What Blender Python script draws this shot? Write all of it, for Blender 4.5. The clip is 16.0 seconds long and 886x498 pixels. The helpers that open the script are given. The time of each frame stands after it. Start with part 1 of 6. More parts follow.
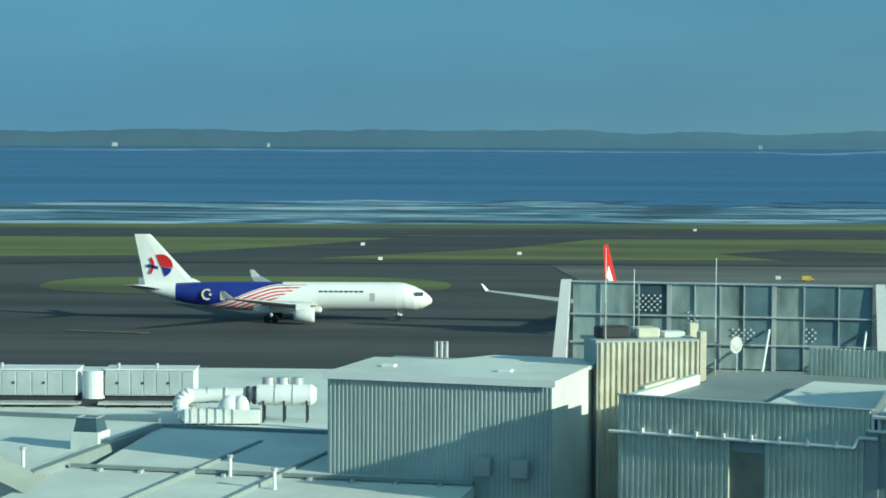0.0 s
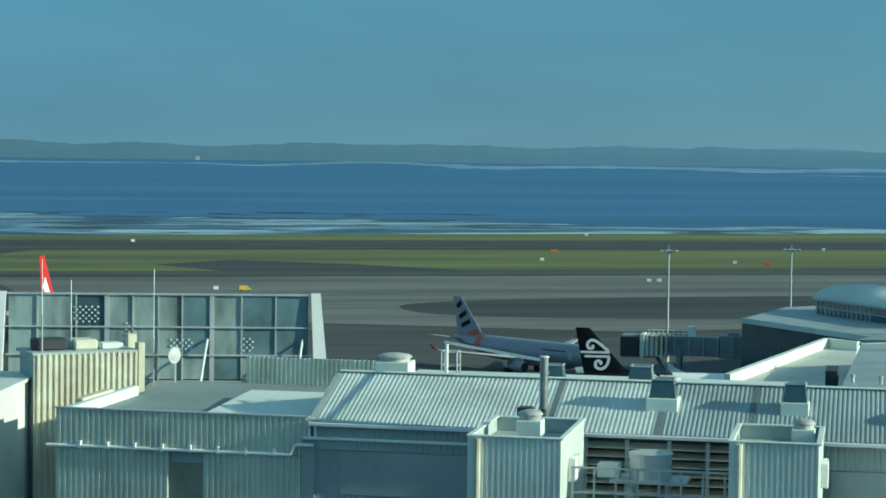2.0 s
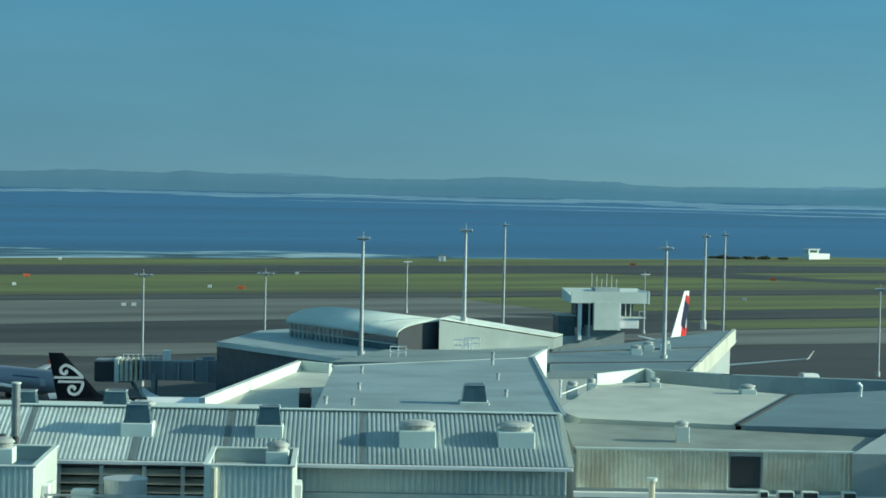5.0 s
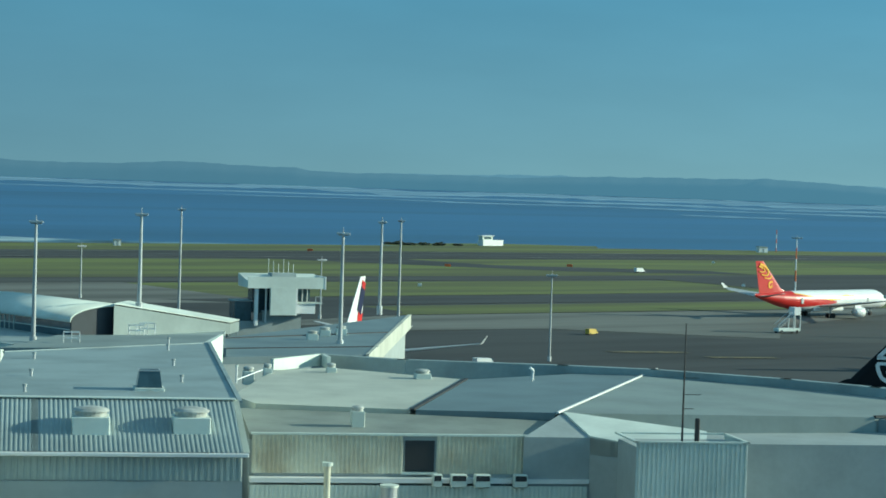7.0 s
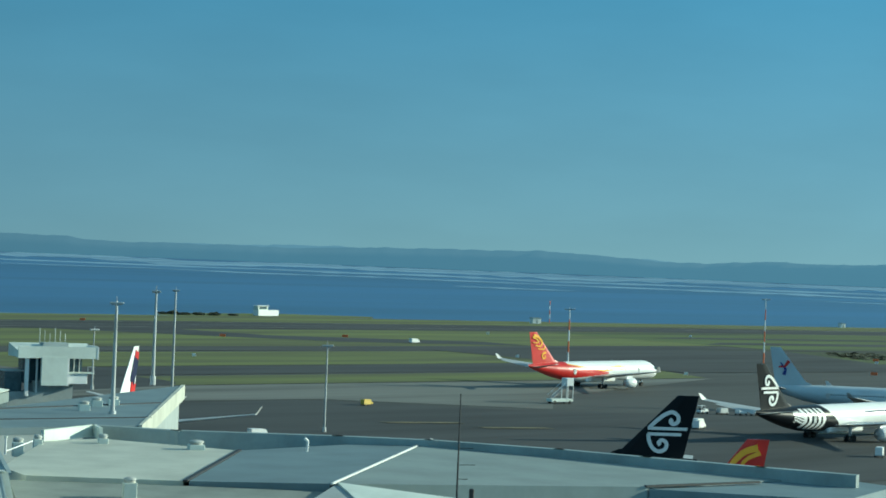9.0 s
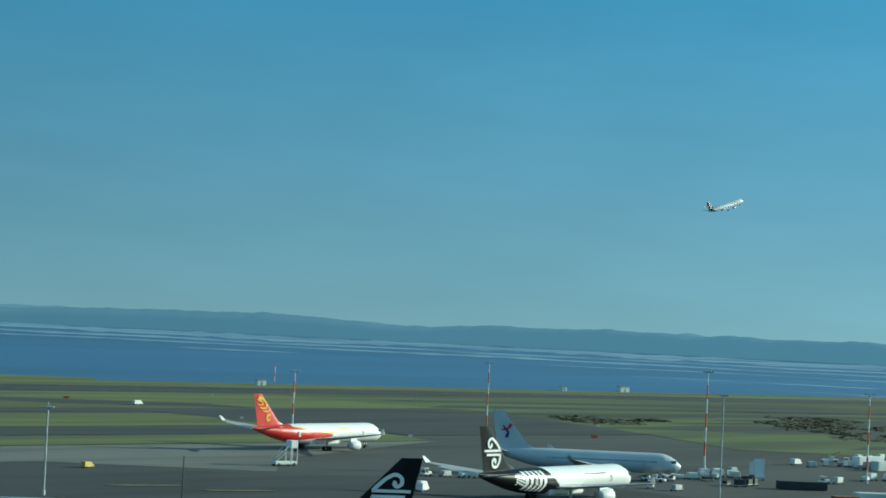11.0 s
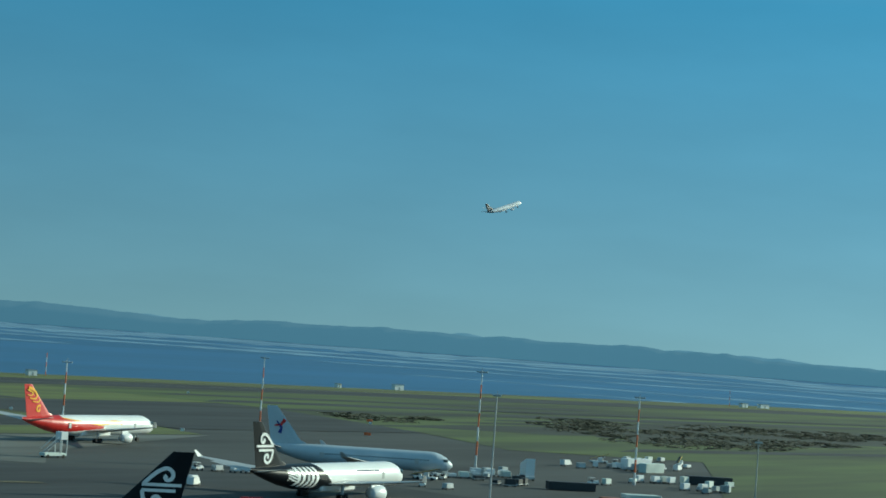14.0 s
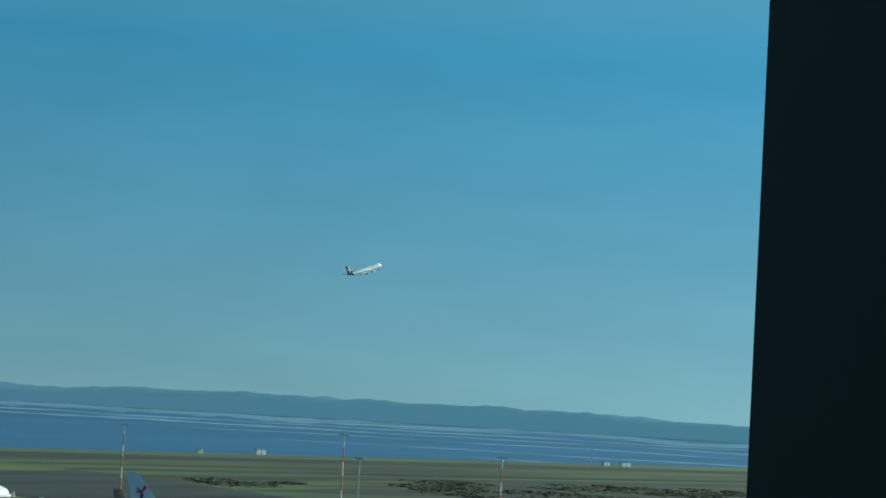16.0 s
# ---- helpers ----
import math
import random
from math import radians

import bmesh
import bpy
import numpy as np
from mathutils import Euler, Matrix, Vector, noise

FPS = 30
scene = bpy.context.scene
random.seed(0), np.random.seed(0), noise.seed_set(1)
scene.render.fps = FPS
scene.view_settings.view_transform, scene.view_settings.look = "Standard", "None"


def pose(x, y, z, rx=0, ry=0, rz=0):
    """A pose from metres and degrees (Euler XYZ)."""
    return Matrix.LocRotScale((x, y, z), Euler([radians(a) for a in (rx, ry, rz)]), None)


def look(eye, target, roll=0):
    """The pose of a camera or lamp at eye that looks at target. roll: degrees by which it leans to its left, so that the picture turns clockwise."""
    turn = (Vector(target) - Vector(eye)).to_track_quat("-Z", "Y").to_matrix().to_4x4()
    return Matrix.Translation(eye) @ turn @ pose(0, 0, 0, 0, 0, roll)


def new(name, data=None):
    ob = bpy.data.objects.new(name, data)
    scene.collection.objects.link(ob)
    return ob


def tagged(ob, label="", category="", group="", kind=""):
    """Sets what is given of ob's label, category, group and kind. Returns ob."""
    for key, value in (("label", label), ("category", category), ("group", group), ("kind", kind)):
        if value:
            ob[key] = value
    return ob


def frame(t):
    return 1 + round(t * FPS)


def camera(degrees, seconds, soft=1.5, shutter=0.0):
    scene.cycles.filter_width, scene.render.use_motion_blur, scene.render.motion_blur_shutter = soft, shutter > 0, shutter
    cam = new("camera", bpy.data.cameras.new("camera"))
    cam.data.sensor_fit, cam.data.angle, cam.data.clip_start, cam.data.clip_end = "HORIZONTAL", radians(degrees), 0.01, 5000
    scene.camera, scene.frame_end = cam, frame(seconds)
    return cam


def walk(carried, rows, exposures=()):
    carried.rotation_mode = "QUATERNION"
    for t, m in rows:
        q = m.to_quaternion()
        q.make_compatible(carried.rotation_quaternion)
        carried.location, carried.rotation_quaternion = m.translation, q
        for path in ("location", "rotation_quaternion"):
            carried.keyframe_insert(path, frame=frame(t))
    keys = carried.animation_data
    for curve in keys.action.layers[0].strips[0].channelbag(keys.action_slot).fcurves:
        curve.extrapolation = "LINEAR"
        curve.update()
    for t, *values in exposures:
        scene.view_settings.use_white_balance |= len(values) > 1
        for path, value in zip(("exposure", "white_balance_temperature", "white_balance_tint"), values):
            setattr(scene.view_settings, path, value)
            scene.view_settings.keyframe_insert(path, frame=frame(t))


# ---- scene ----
# The camera: a long lens, turned by hand behind a hotel window.
EYE = Vector((0, 0, 38.0))
cam = camera(23.068, 16.0, soft=1.7)
# seconds, turn to the right, tilt and roll in degrees
TURNS = [
    (0.0, 0.000, -3.169, 0.266),
    (0.5, 1.454, -2.924, 0.494),
    (1.0, 5.203, -2.889, 0.215),
    (1.5, 8.506, -2.835, 1.748),
    (2.0, 14.771, -2.762, 0.759),
    (2.5, 17.557, -3.050, 0.527),
    (3.0, 21.035, -2.909, 1.079),
    (3.5, 21.790, -2.771, 1.074),
    (4.0, 23.908, -1.431, 0.660),
    (4.2, 25.426, -1.669, 0.836),
    (6.3, 32.503, -1.814, 1.691),
    (6.5, 34.097, -2.123, 1.879),
    (7.0, 37.084, -2.032, 1.917),
    (7.5, 38.841, -1.733, 1.574),
    (8.0, 39.932, -0.908, 1.746),
    (8.5, 41.098, -0.094, 2.188),
    (9.0, 42.925, 0.041, 2.335),
    (9.5, 44.298, 1.146, 2.366),
    (10.0, 48.171, 1.210, 2.701),
    (10.2, 48.104, 1.561, 2.368),
    (12.3, 53.657, 2.124, 4.249),
    (12.5, 52.749, 2.010, 4.107),
    (13.0, 52.555, 2.042, 5.114),
    (13.5, 53.264, 2.436, 4.121),
    (14.0, 55.900, 2.270, 4.224),
    (14.5, 56.711, 1.334, 3.942),
    (15.0, 56.642, 1.850, 3.822),
    (15.5, 58.203, 3.078, 3.439),
    (16.0, 59.470, 4.146, 3.316),
]


def toward(yaw, tilt, d=100.0):
    a, e = radians(yaw), radians(tilt)
    return EYE + d * Vector((math.sin(a) * math.cos(e), math.cos(a) * math.cos(e), math.sin(e)))


def stand(t):
    """The camera drifts a few centimetres towards the jamb in the last second."""
    k = max(0.0, t - 15.0)
    return EYE + 0.02 * k * Vector((math.sin(radians(158)), math.cos(radians(158)), 0))


walk(cam, [(t, look(stand(t), stand(t) + toward(yaw, tilt) - EYE, roll)) for t, yaw, tilt, roll in TURNS], exposures=[(0.0, 0.40, 6100, -11), (9.0, 0.38, 6100, -10), (12.5, 0.22, 6100, -10), (14.5, 0.13, 6100, -10), (16.0, 0.15, 6100, -10)])

# ---- light ----
SUN_TURN, SUN_HEIGHT = 118.5, 17.5
world = bpy.data.worlds.new("sky")
scene.world = world
world.use_nodes = True
wn = world.node_tree
wn.nodes.clear()
sky = wn.nodes.new("ShaderNodeTexSky")
sky.sky_type, sky.sun_disc = "NISHITA", False
sky.sun_elevation, sky.sun_rotation = radians(SUN_HEIGHT), radians(SUN_TURN)
sky.altitude, sky.air_density, sky.dust_density, sky.ozone_density = 0, 1.0, 0.3, 3.0
bg = wn.nodes.new("ShaderNodeBackground")
bg.inputs["Strength"].default_value = 0.125
wo = wn.nodes.new("ShaderNodeOutputWorld")
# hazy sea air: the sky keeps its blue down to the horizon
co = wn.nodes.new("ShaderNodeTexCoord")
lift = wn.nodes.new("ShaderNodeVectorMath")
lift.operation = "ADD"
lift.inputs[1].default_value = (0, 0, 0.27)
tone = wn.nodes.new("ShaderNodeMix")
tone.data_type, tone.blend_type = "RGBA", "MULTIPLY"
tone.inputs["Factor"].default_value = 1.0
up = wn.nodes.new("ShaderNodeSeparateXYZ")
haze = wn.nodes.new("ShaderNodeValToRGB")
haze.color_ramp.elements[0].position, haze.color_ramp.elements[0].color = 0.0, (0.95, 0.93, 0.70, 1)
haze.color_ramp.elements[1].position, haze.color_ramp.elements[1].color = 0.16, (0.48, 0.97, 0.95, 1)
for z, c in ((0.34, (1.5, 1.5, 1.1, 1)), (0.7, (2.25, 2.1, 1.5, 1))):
    # added fill: the unseen sky above the view is brightened and whitened
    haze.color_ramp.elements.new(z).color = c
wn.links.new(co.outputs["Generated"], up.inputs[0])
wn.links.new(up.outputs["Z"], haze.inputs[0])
# faint uneven high cloud
veil = wn.nodes.new("ShaderNodeTexNoise")
veil.inputs["Scale"].default_value, veil.inputs["Detail"].default_value = 9.0, 5
vmap = wn.nodes.new("ShaderNodeMapping")
vmap.inputs["Scale"].default_value = (1, 1, 4)
wn.links.new(co.outputs["Generated"], vmap.inputs["Vector"])
wn.links.new(vmap.outputs[0], veil.inputs["Vector"])
vr = wn.nodes.new("ShaderNodeMapRange")
vr.inputs["To Min"].default_value, vr.inputs["To Max"].default_value = 0.90, 1.10
wn.links.new(veil.outputs["Fac"], vr.inputs["Value"])
scale = wn.nodes.new("ShaderNodeVectorMath")
scale.operation = "SCALE"
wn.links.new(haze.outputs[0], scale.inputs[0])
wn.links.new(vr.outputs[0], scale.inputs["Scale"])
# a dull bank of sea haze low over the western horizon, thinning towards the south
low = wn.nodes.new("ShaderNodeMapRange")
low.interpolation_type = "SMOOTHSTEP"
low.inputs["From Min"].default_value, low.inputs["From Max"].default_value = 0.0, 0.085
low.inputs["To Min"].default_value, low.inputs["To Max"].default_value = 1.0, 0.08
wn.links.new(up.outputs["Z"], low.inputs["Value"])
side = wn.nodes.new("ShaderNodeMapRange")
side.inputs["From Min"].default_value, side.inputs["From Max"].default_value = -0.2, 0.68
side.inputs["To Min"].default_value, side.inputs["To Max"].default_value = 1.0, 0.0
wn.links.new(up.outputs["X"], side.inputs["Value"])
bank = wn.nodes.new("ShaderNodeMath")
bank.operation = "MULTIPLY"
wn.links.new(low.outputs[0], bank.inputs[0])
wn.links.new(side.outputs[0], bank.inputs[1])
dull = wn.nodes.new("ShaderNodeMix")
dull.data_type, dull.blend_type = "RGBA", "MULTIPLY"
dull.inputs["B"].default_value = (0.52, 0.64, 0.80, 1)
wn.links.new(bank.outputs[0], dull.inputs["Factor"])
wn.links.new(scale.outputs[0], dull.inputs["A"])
# added fill: unseen sky behind the camera, on the sun's side, lifts shaded walls
rear = wn.nodes.new("ShaderNodeMapRange")
rear.interpolation_type = "SMOOTHSTEP"
rear.inputs["From Min"].default_value, rear.inputs["From Max"].default_value = 0.15, -0.6
rear.inputs["To Min"].default_value, rear.inputs["To Max"].default_value = 1.0, 1.32
wn.links.new(up.outputs["Y"], rear.inputs["Value"])
rear_fill = wn.nodes.new("ShaderNodeVectorMath")
rear_fill.operation = "SCALE"
wn.links.new(dull.outputs["Result"], rear_fill.inputs[0])
wn.links.new(rear.outputs[0], rear_fill.inputs["Scale"])
wn.links.new(rear_fill.outputs[0], tone.inputs["B"])
wn.links.new(co.outputs["Generated"], lift.inputs[0])
wn.links.new(lift.outputs[0], sky.inputs["Vector"])
wn.links.new(sky.outputs["Color"], tone.inputs["A"])
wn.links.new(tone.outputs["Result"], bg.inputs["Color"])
wn.links.new(bg.outputs[0], wo.inputs[0])
sun_data = bpy.data.lights.new("sun", "SUN")
sun_data.energy, sun_data.angle, sun_data.color = 4.2, radians(0.6), (1.0, 0.95, 0.78)
sun = new("sun", sun_data)
sun.matrix_world = look((Vector((math.sin(radians(SUN_TURN)) * math.cos(radians(SUN_HEIGHT)), math.cos(radians(SUN_TURN)) * math.cos(radians(SUN_HEIGHT)), math.sin(radians(SUN_HEIGHT)))) * 50), (0, 0, 0))


# ---- materials ----
def material(name, color, rough=0.6, metal=0.0, vary=0.12, grain=1.0, blotch=12.0, stain=None, bump=0.0, per_piece=0.0, stretch=(1, 1, 1)):
    """A surface with blotches and fine grain; grain and blotch are sizes in metres."""
    m = bpy.data.materials.new(name)
    m.use_nodes = True
    nt = m.node_tree
    b = nt.nodes["Principled BSDF"]
    b.inputs["Roughness"].default_value, b.inputs["Metallic"].default_value = rough, metal
    geo = nt.nodes.new("ShaderNodeNewGeometry")
    sc = nt.nodes.new("ShaderNodeMapping")
    sc.inputs["Scale"].default_value = stretch
    nt.links.new(geo.outputs["Position"], sc.inputs["Vector"])
    noises = []
    for size, detail in ((blotch, 4), (grain, 3)):
        n = nt.nodes.new("ShaderNodeTexNoise")
        n.inputs["Scale"].default_value, n.inputs["Detail"].default_value = 1.0 / size, detail
        nt.links.new(sc.outputs[0], n.inputs["Vector"])
        noises.append(n)
    mix = nt.nodes.new("ShaderNodeMix")
    mix.data_type = "RGBA"
    dark = stain or tuple(c * (1 - 2 * vary) for c in color)
    mix.inputs["A"].default_value, mix.inputs["B"].default_value = (*dark, 1), (*[min(1, c * (1 + vary)) for c in color], 1)
    ramp = nt.nodes.new("ShaderNodeMapRange")
    ramp.inputs["From Min"].default_value, ramp.inputs["From Max"].default_value = 0.3, 0.6
    nt.links.new(noises[0].outputs["Fac"], ramp.inputs["Value"])
    nt.links.new(ramp.outputs[0], mix.inputs["Factor"])
    fine = nt.nodes.new("ShaderNodeMapRange")
    fine.inputs["To Min"].default_value, fine.inputs["To Max"].default_value = 1 - vary, 1 + vary
    nt.links.new(noises[1].outputs["Fac"], fine.inputs["Value"])
    hsv = nt.nodes.new("ShaderNodeHueSaturation")
    nt.links.new(mix.outputs["Result"], hsv.inputs["Color"])
    value = fine.outputs[0]
    if per_piece:
        info = nt.nodes.new("ShaderNodeObjectInfo")
        r = nt.nodes.new("ShaderNodeMapRange")
        r.inputs["To Min"].default_value, r.inputs["To Max"].default_value = 1 - per_piece, 1 + per_piece
        nt.links.new(info.outputs["Random"], r.inputs["Value"])
        mul = nt.nodes.new("ShaderNodeMath")
        mul.operation = "MULTIPLY"
        nt.links.new(value, mul.inputs[0])
        nt.links.new(r.outputs[0], mul.inputs[1])
        value = mul.outputs[0]
    nt.links.new(value, hsv.inputs["Value"])
    nt.links.new(hsv.outputs[0], b.inputs["Base Color"])
    if bump:
        bp = nt.nodes.new("ShaderNodeBump")
        bp.inputs["Strength"].default_value, bp.inputs["Distance"].default_value = bump, grain * 0.1
        nt.links.new(noises[1].outputs["Fac"], bp.inputs["Height"])
        nt.links.new(bp.outputs[0], b.inputs["Normal"])
    return m


GRASS = material("grass", (0.096, 0.118, 0.026), 0.95, vary=0.25, grain=5, blotch=26, stain=(0.052, 0.056, 0.024), stretch=(0.12, 1, 1))
GRASS_ROUGH = material("rough_grass", (0.060, 0.085, 0.017), 0.95, vary=0.32, grain=9, blotch=44, stain=(0.014, 0.021, 0.012), stretch=(0.14, 1, 1))
ASPHALT = material("asphalt", (0.040, 0.043, 0.042), 0.9, vary=0.24, grain=3, blotch=26, stretch=(0.14, 1, 1))
TARMAC_WEST = material("worn_dark_asphalt", (0.043, 0.045, 0.045), 0.88, vary=0.34, grain=4, blotch=24, stain=(0.022, 0.024, 0.025), stretch=(0.16, 1, 1))
TARMAC_DARK = material("dark_asphalt", (0.029, 0.031, 0.032), 0.85, vary=0.28, grain=3, blotch=20, stretch=(0.16, 1, 1))
ASPHALT_PALE = material("pale_asphalt", (0.118, 0.122, 0.11), 0.9, vary=0.24, grain=3, blotch=22, stretch=(0.14, 1, 1))
CONCRETE = material("pale_concrete", (0.22, 0.21, 0.18), 0.9, vary=0.12, grain=2, blotch=20)
ROOF_GREY = material("grey_membrane_roof", (0.23, 0.275, 0.27), 0.7, vary=0.08, grain=0.6, blotch=8)
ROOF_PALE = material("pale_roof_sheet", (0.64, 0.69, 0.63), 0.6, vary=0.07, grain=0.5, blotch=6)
ROOF_BLUE = material("blue_grey_roof", (0.165, 0.22, 0.24), 0.6, vary=0.07, grain=0.5, blotch=7)
ROOF_STONE = material("stone_coloured_roof", (0.50, 0.51, 0.44), 0.65, vary=0.08, grain=0.5, blotch=6)
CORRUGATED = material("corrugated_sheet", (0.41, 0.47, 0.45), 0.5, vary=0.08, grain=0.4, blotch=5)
CREAM = material("cream_sheet", (0.60, 0.585, 0.47), 0.55, vary=0.1, grain=0.4, blotch=3, stain=(0.47, 0.42, 0.31))
WALL_GREY = material("grey_wall_panel", (0.34, 0.38, 0.38), 0.7, vary=0.06, grain=0.5, blotch=4)
# near-black, for dark parts and to paint shade inside openings
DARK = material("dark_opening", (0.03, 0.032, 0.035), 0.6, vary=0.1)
WHITE = material("white_paint", (0.8, 0.8, 0.78), 0.4, vary=0.03, grain=0.5, blotch=4)
RUBBER = material("tyre_rubber", (0.02, 0.02, 0.02), 0.8, vary=0.1)
STEEL = material("galvanised_steel", (0.5, 0.52, 0.52), 0.45, 0.3, vary=0.1, grain=0.2, blotch=2)


# ---- building helpers ----
def thing(name, m, label, category, group="", kind=""):
    ob = new(name)
    ob.matrix_basis = m
    ob.empty_display_size = 0.5
    return tagged(ob, label, category, group, kind)


def part(name, bm, mat, parent=None, label="", smooth=False, m=None):
    me = bpy.data.meshes.new(name)
    bm.normal_update()
    bm.to_mesh(me)
    bm.free()
    me.materials.append(mat)
    if smooth:
        me.polygons.foreach_set("use_smooth", [True] * len(me.polygons))
    ob = new(name, me)
    if parent:
        ob.parent = parent
    if m:
        ob.matrix_basis = m
    return tagged(ob, label)


def add_box(bm, x0, x1, y0, y1, z0, z1, bevel=0.0):
    m = Matrix.LocRotScale(((x0 + x1) / 2, (y0 + y1) / 2, (z0 + z1) / 2), None, (abs(x1 - x0), abs(y1 - y0), abs(z1 - z0)))
    vs = bmesh.ops.create_cube(bm, size=1, matrix=m)["verts"]
    if bevel:
        es = list({e for v in vs for e in v.link_edges})
        bmesh.ops.bevel(bm, geom=es, offset=bevel, segments=1, affect="EDGES")
    return bm


def box(x0, x1, y0, y1, z0, z1, bevel=0.0):
    return add_box(bmesh.new(), x0, x1, y0, y1, z0, z1, bevel)


def add_prism(bm, pts, z0, z1):
    """An upright prism over a ground outline; z1 may be a list, a height for each corner."""
    n = len(pts)
    tops = z1 if isinstance(z1, (list, tuple)) else [z1] * n
    lo = [bm.verts.new((x, y, z0)) for x, y in pts]
    hi = [bm.verts.new((x, y, z)) for (x, y), z in zip(pts, tops)]
    bm.faces.new(hi)
    bm.faces.new(lo[::-1])
    for i in range(n):
        j = (i + 1) % n
        bm.faces.new((lo[i], lo[j], hi[j], hi[i]))
    bmesh.ops.recalc_face_normals(bm, faces=bm.faces)
    return bm


def prism(pts, z0, z1):
    return add_prism(bmesh.new(), pts, z0, z1)


def add_tube(bm, a, b, r0, r1=None, n=8, caps=True):
    a, b = Vector(a), Vector(b)
    q = (b - a).to_track_quat("Z", "Y").to_matrix().to_4x4()
    bmesh.ops.create_cone(bm, cap_ends=caps, segments=n, radius1=r0, radius2=r0 if r1 is None else r1, depth=(b - a).length, matrix=Matrix.Translation((a + b) / 2) @ q)
    return bm


def tube(a, b, r0, r1=None, n=8):
    return add_tube(bmesh.new(), a, b, r0, r1, n)


def ribbed(a, b, up, pitch=0.4, depth=0.07, thick=0.05):
    """A trapezoidal sheet: from a to b across the ribs, up along them."""
    a, b, up = Vector(a), Vector(b), Vector(up)
    across = b - a
    n = max(2, round(across.length / pitch))
    out = across.cross(up).normalized()
    line = []
    for i in range(n):
        for s, d in ((0.0, 0), (0.45, 0), (0.54, 1), (0.9, 1)):
            line.append(a + across * ((i + s) / n) + out * depth * d)
    line.append(b)
    bm = bmesh.new()
    front = [(bm.verts.new(p), bm.verts.new(p + up)) for p in line]
    for p, q in zip(front, front[1:]):
        bm.faces.new((p[0], q[0], q[1], p[1]))
    back = [bm.verts.new(p - out * thick) for p in (a, b, b + up, a + up)]
    bm.faces.new(back[::-1])
    bm.normal_update()
    return bm


def slab(bm, root, tip, chord0, chord1, thick0, thick1, axis="y"):
    """A tapered wing or fin between a root and a tip leading-edge point; the chord runs aft along -x."""
    shape = ((0, 0.15), (0.12, 0.42), (0.4, 0.5), (1.0, 0.04), (1.0, -0.04), (0.4, -0.5), (0.12, -0.42), (0, -0.15))
    rings = []
    for (px, py, pz), c, th in ((root, chord0, thick0), (tip, chord1, thick1)):
        ring = []
        for a, b in shape:
            ring.append(bm.verts.new((px - a * c, py, pz + b * th) if axis == "y" else (px - a * c, py + b * th, pz)))
        rings.append(ring)
    n = len(shape)
    for k in range(n):
        bm.faces.new((rings[0][k], rings[0][(k + 1) % n], rings[1][(k + 1) % n], rings[1][k]))
    bm.faces.new(rings[0])
    bm.faces.new(rings[1])
    bmesh.ops.recalc_face_normals(bm, faces=bm.faces)
    return bm


# ---- ground, water, far shore ----
LAYERS = []


def sheet(name, pts, z, mat, label, category):
    """A flat piece of ground; each lies a few millimetres over the one before."""
    bm = bmesh.new()
    z += 0.0025 * len(LAYERS)
    LAYERS.append(name)
    bm.faces.new([bm.verts.new((x, y, z)) for x, y in pts])
    bm.normal_update()
    for f in bm.faces:
        if f.normal.z < 0:
            f.normal_flip()
    return tagged(part(name, bm, mat), label, category, kind="structure")

SHORE = [(-900, 850), (-200, 855), (0, 862), (300, 893), (600, 893), (850, 862), (1240, 810), (1600, 755), (2600, 560), (4400, 100)]
sheet("ground", [(-900, -600), (-900, 850), *SHORE[1:], (4400, -600)], 0.0, ASPHALT, "wide grey asphalt apron of an airfield", "ground")


def strip(name, x0, x1, y0, y1, z, mat, label, category, slant=0.0):
    return sheet(name, [(x0 - slant, y0), (x1, y0), (x1, y1), (x0 + slant, y1)], z, mat, label, category)


def oval(x0, x1, y0, y1, n=40):
    """A rounded island outline."""
    cx, cy, rx, ry = (x0 + x1) / 2, (y0 + y1) / 2, (x1 - x0) / 2, (y1 - y0) / 2
    out = []
    for i in range(n):
        a = 2 * math.pi * i / n
        c, s = math.cos(a), math.sin(a)
        out.append((cx + rx * math.copysign(abs(c) ** 0.8, c), cy + ry * math.copysign(abs(s) ** 0.7, s)))
    return out


sheet("grass_shore", [(-890, 828), (600, 828), (900, 800), (1300, 742), (2000, 595), (2600, 480), (4300, 80), (4390, 100), *SHORE[-2:0:-1], (-890, 848)], 0.05, GRASS, "strip of mown grass along the shore", "grass")
strip("grass_runway_side", -890, 1100, 632, 752, 0.05, GRASS, "wide strip of mown grass beside the runway", "grass")
sheet("runway", [(-890, 764), (600, 764), (900, 742), (1250, 690), (2000, 545), (2000, 590), (1300, 736), (900, 793), (600, 816), (-890, 816)], 0.06, TARMAC_DARK, "dark asphalt runway", "runway")
sheet("taxiway_exit", [(-220, 560), (-127, 600), (-50, 622), (20, 690), (60, 764), (-10, 764), (-40, 712), (-90, 645), (-220, 618)], 0.08, TARMAC_DARK, "dark oblique taxiway crossing the grass", "taxiway")
sheet("taxiway_wedge", [(84, 664), (112, 690), (147, 664), (172, 634), (160, 606), (110, 610)], 0.08, TARMAC_DARK, "dark asphalt widening of a taxiway", "taxiway")
sheet("taxiway_link", [(470, 764), (545, 764), (560, 705), (640, 660), (640, 632), (560, 660), (520, 705)], 0.08, TARMAC_DARK, "oblique link taxiway", "taxiway")
sheet("grass_island", oval(-97, 2, 494, 555), 0.05, GRASS, "rounded grass island between taxiways", "grass")
sheet("taxiway_edge", oval(150, 215, 520, 602), 0.03, TARMAC_DARK, "dark oiled asphalt round a grass island", "taxiway")
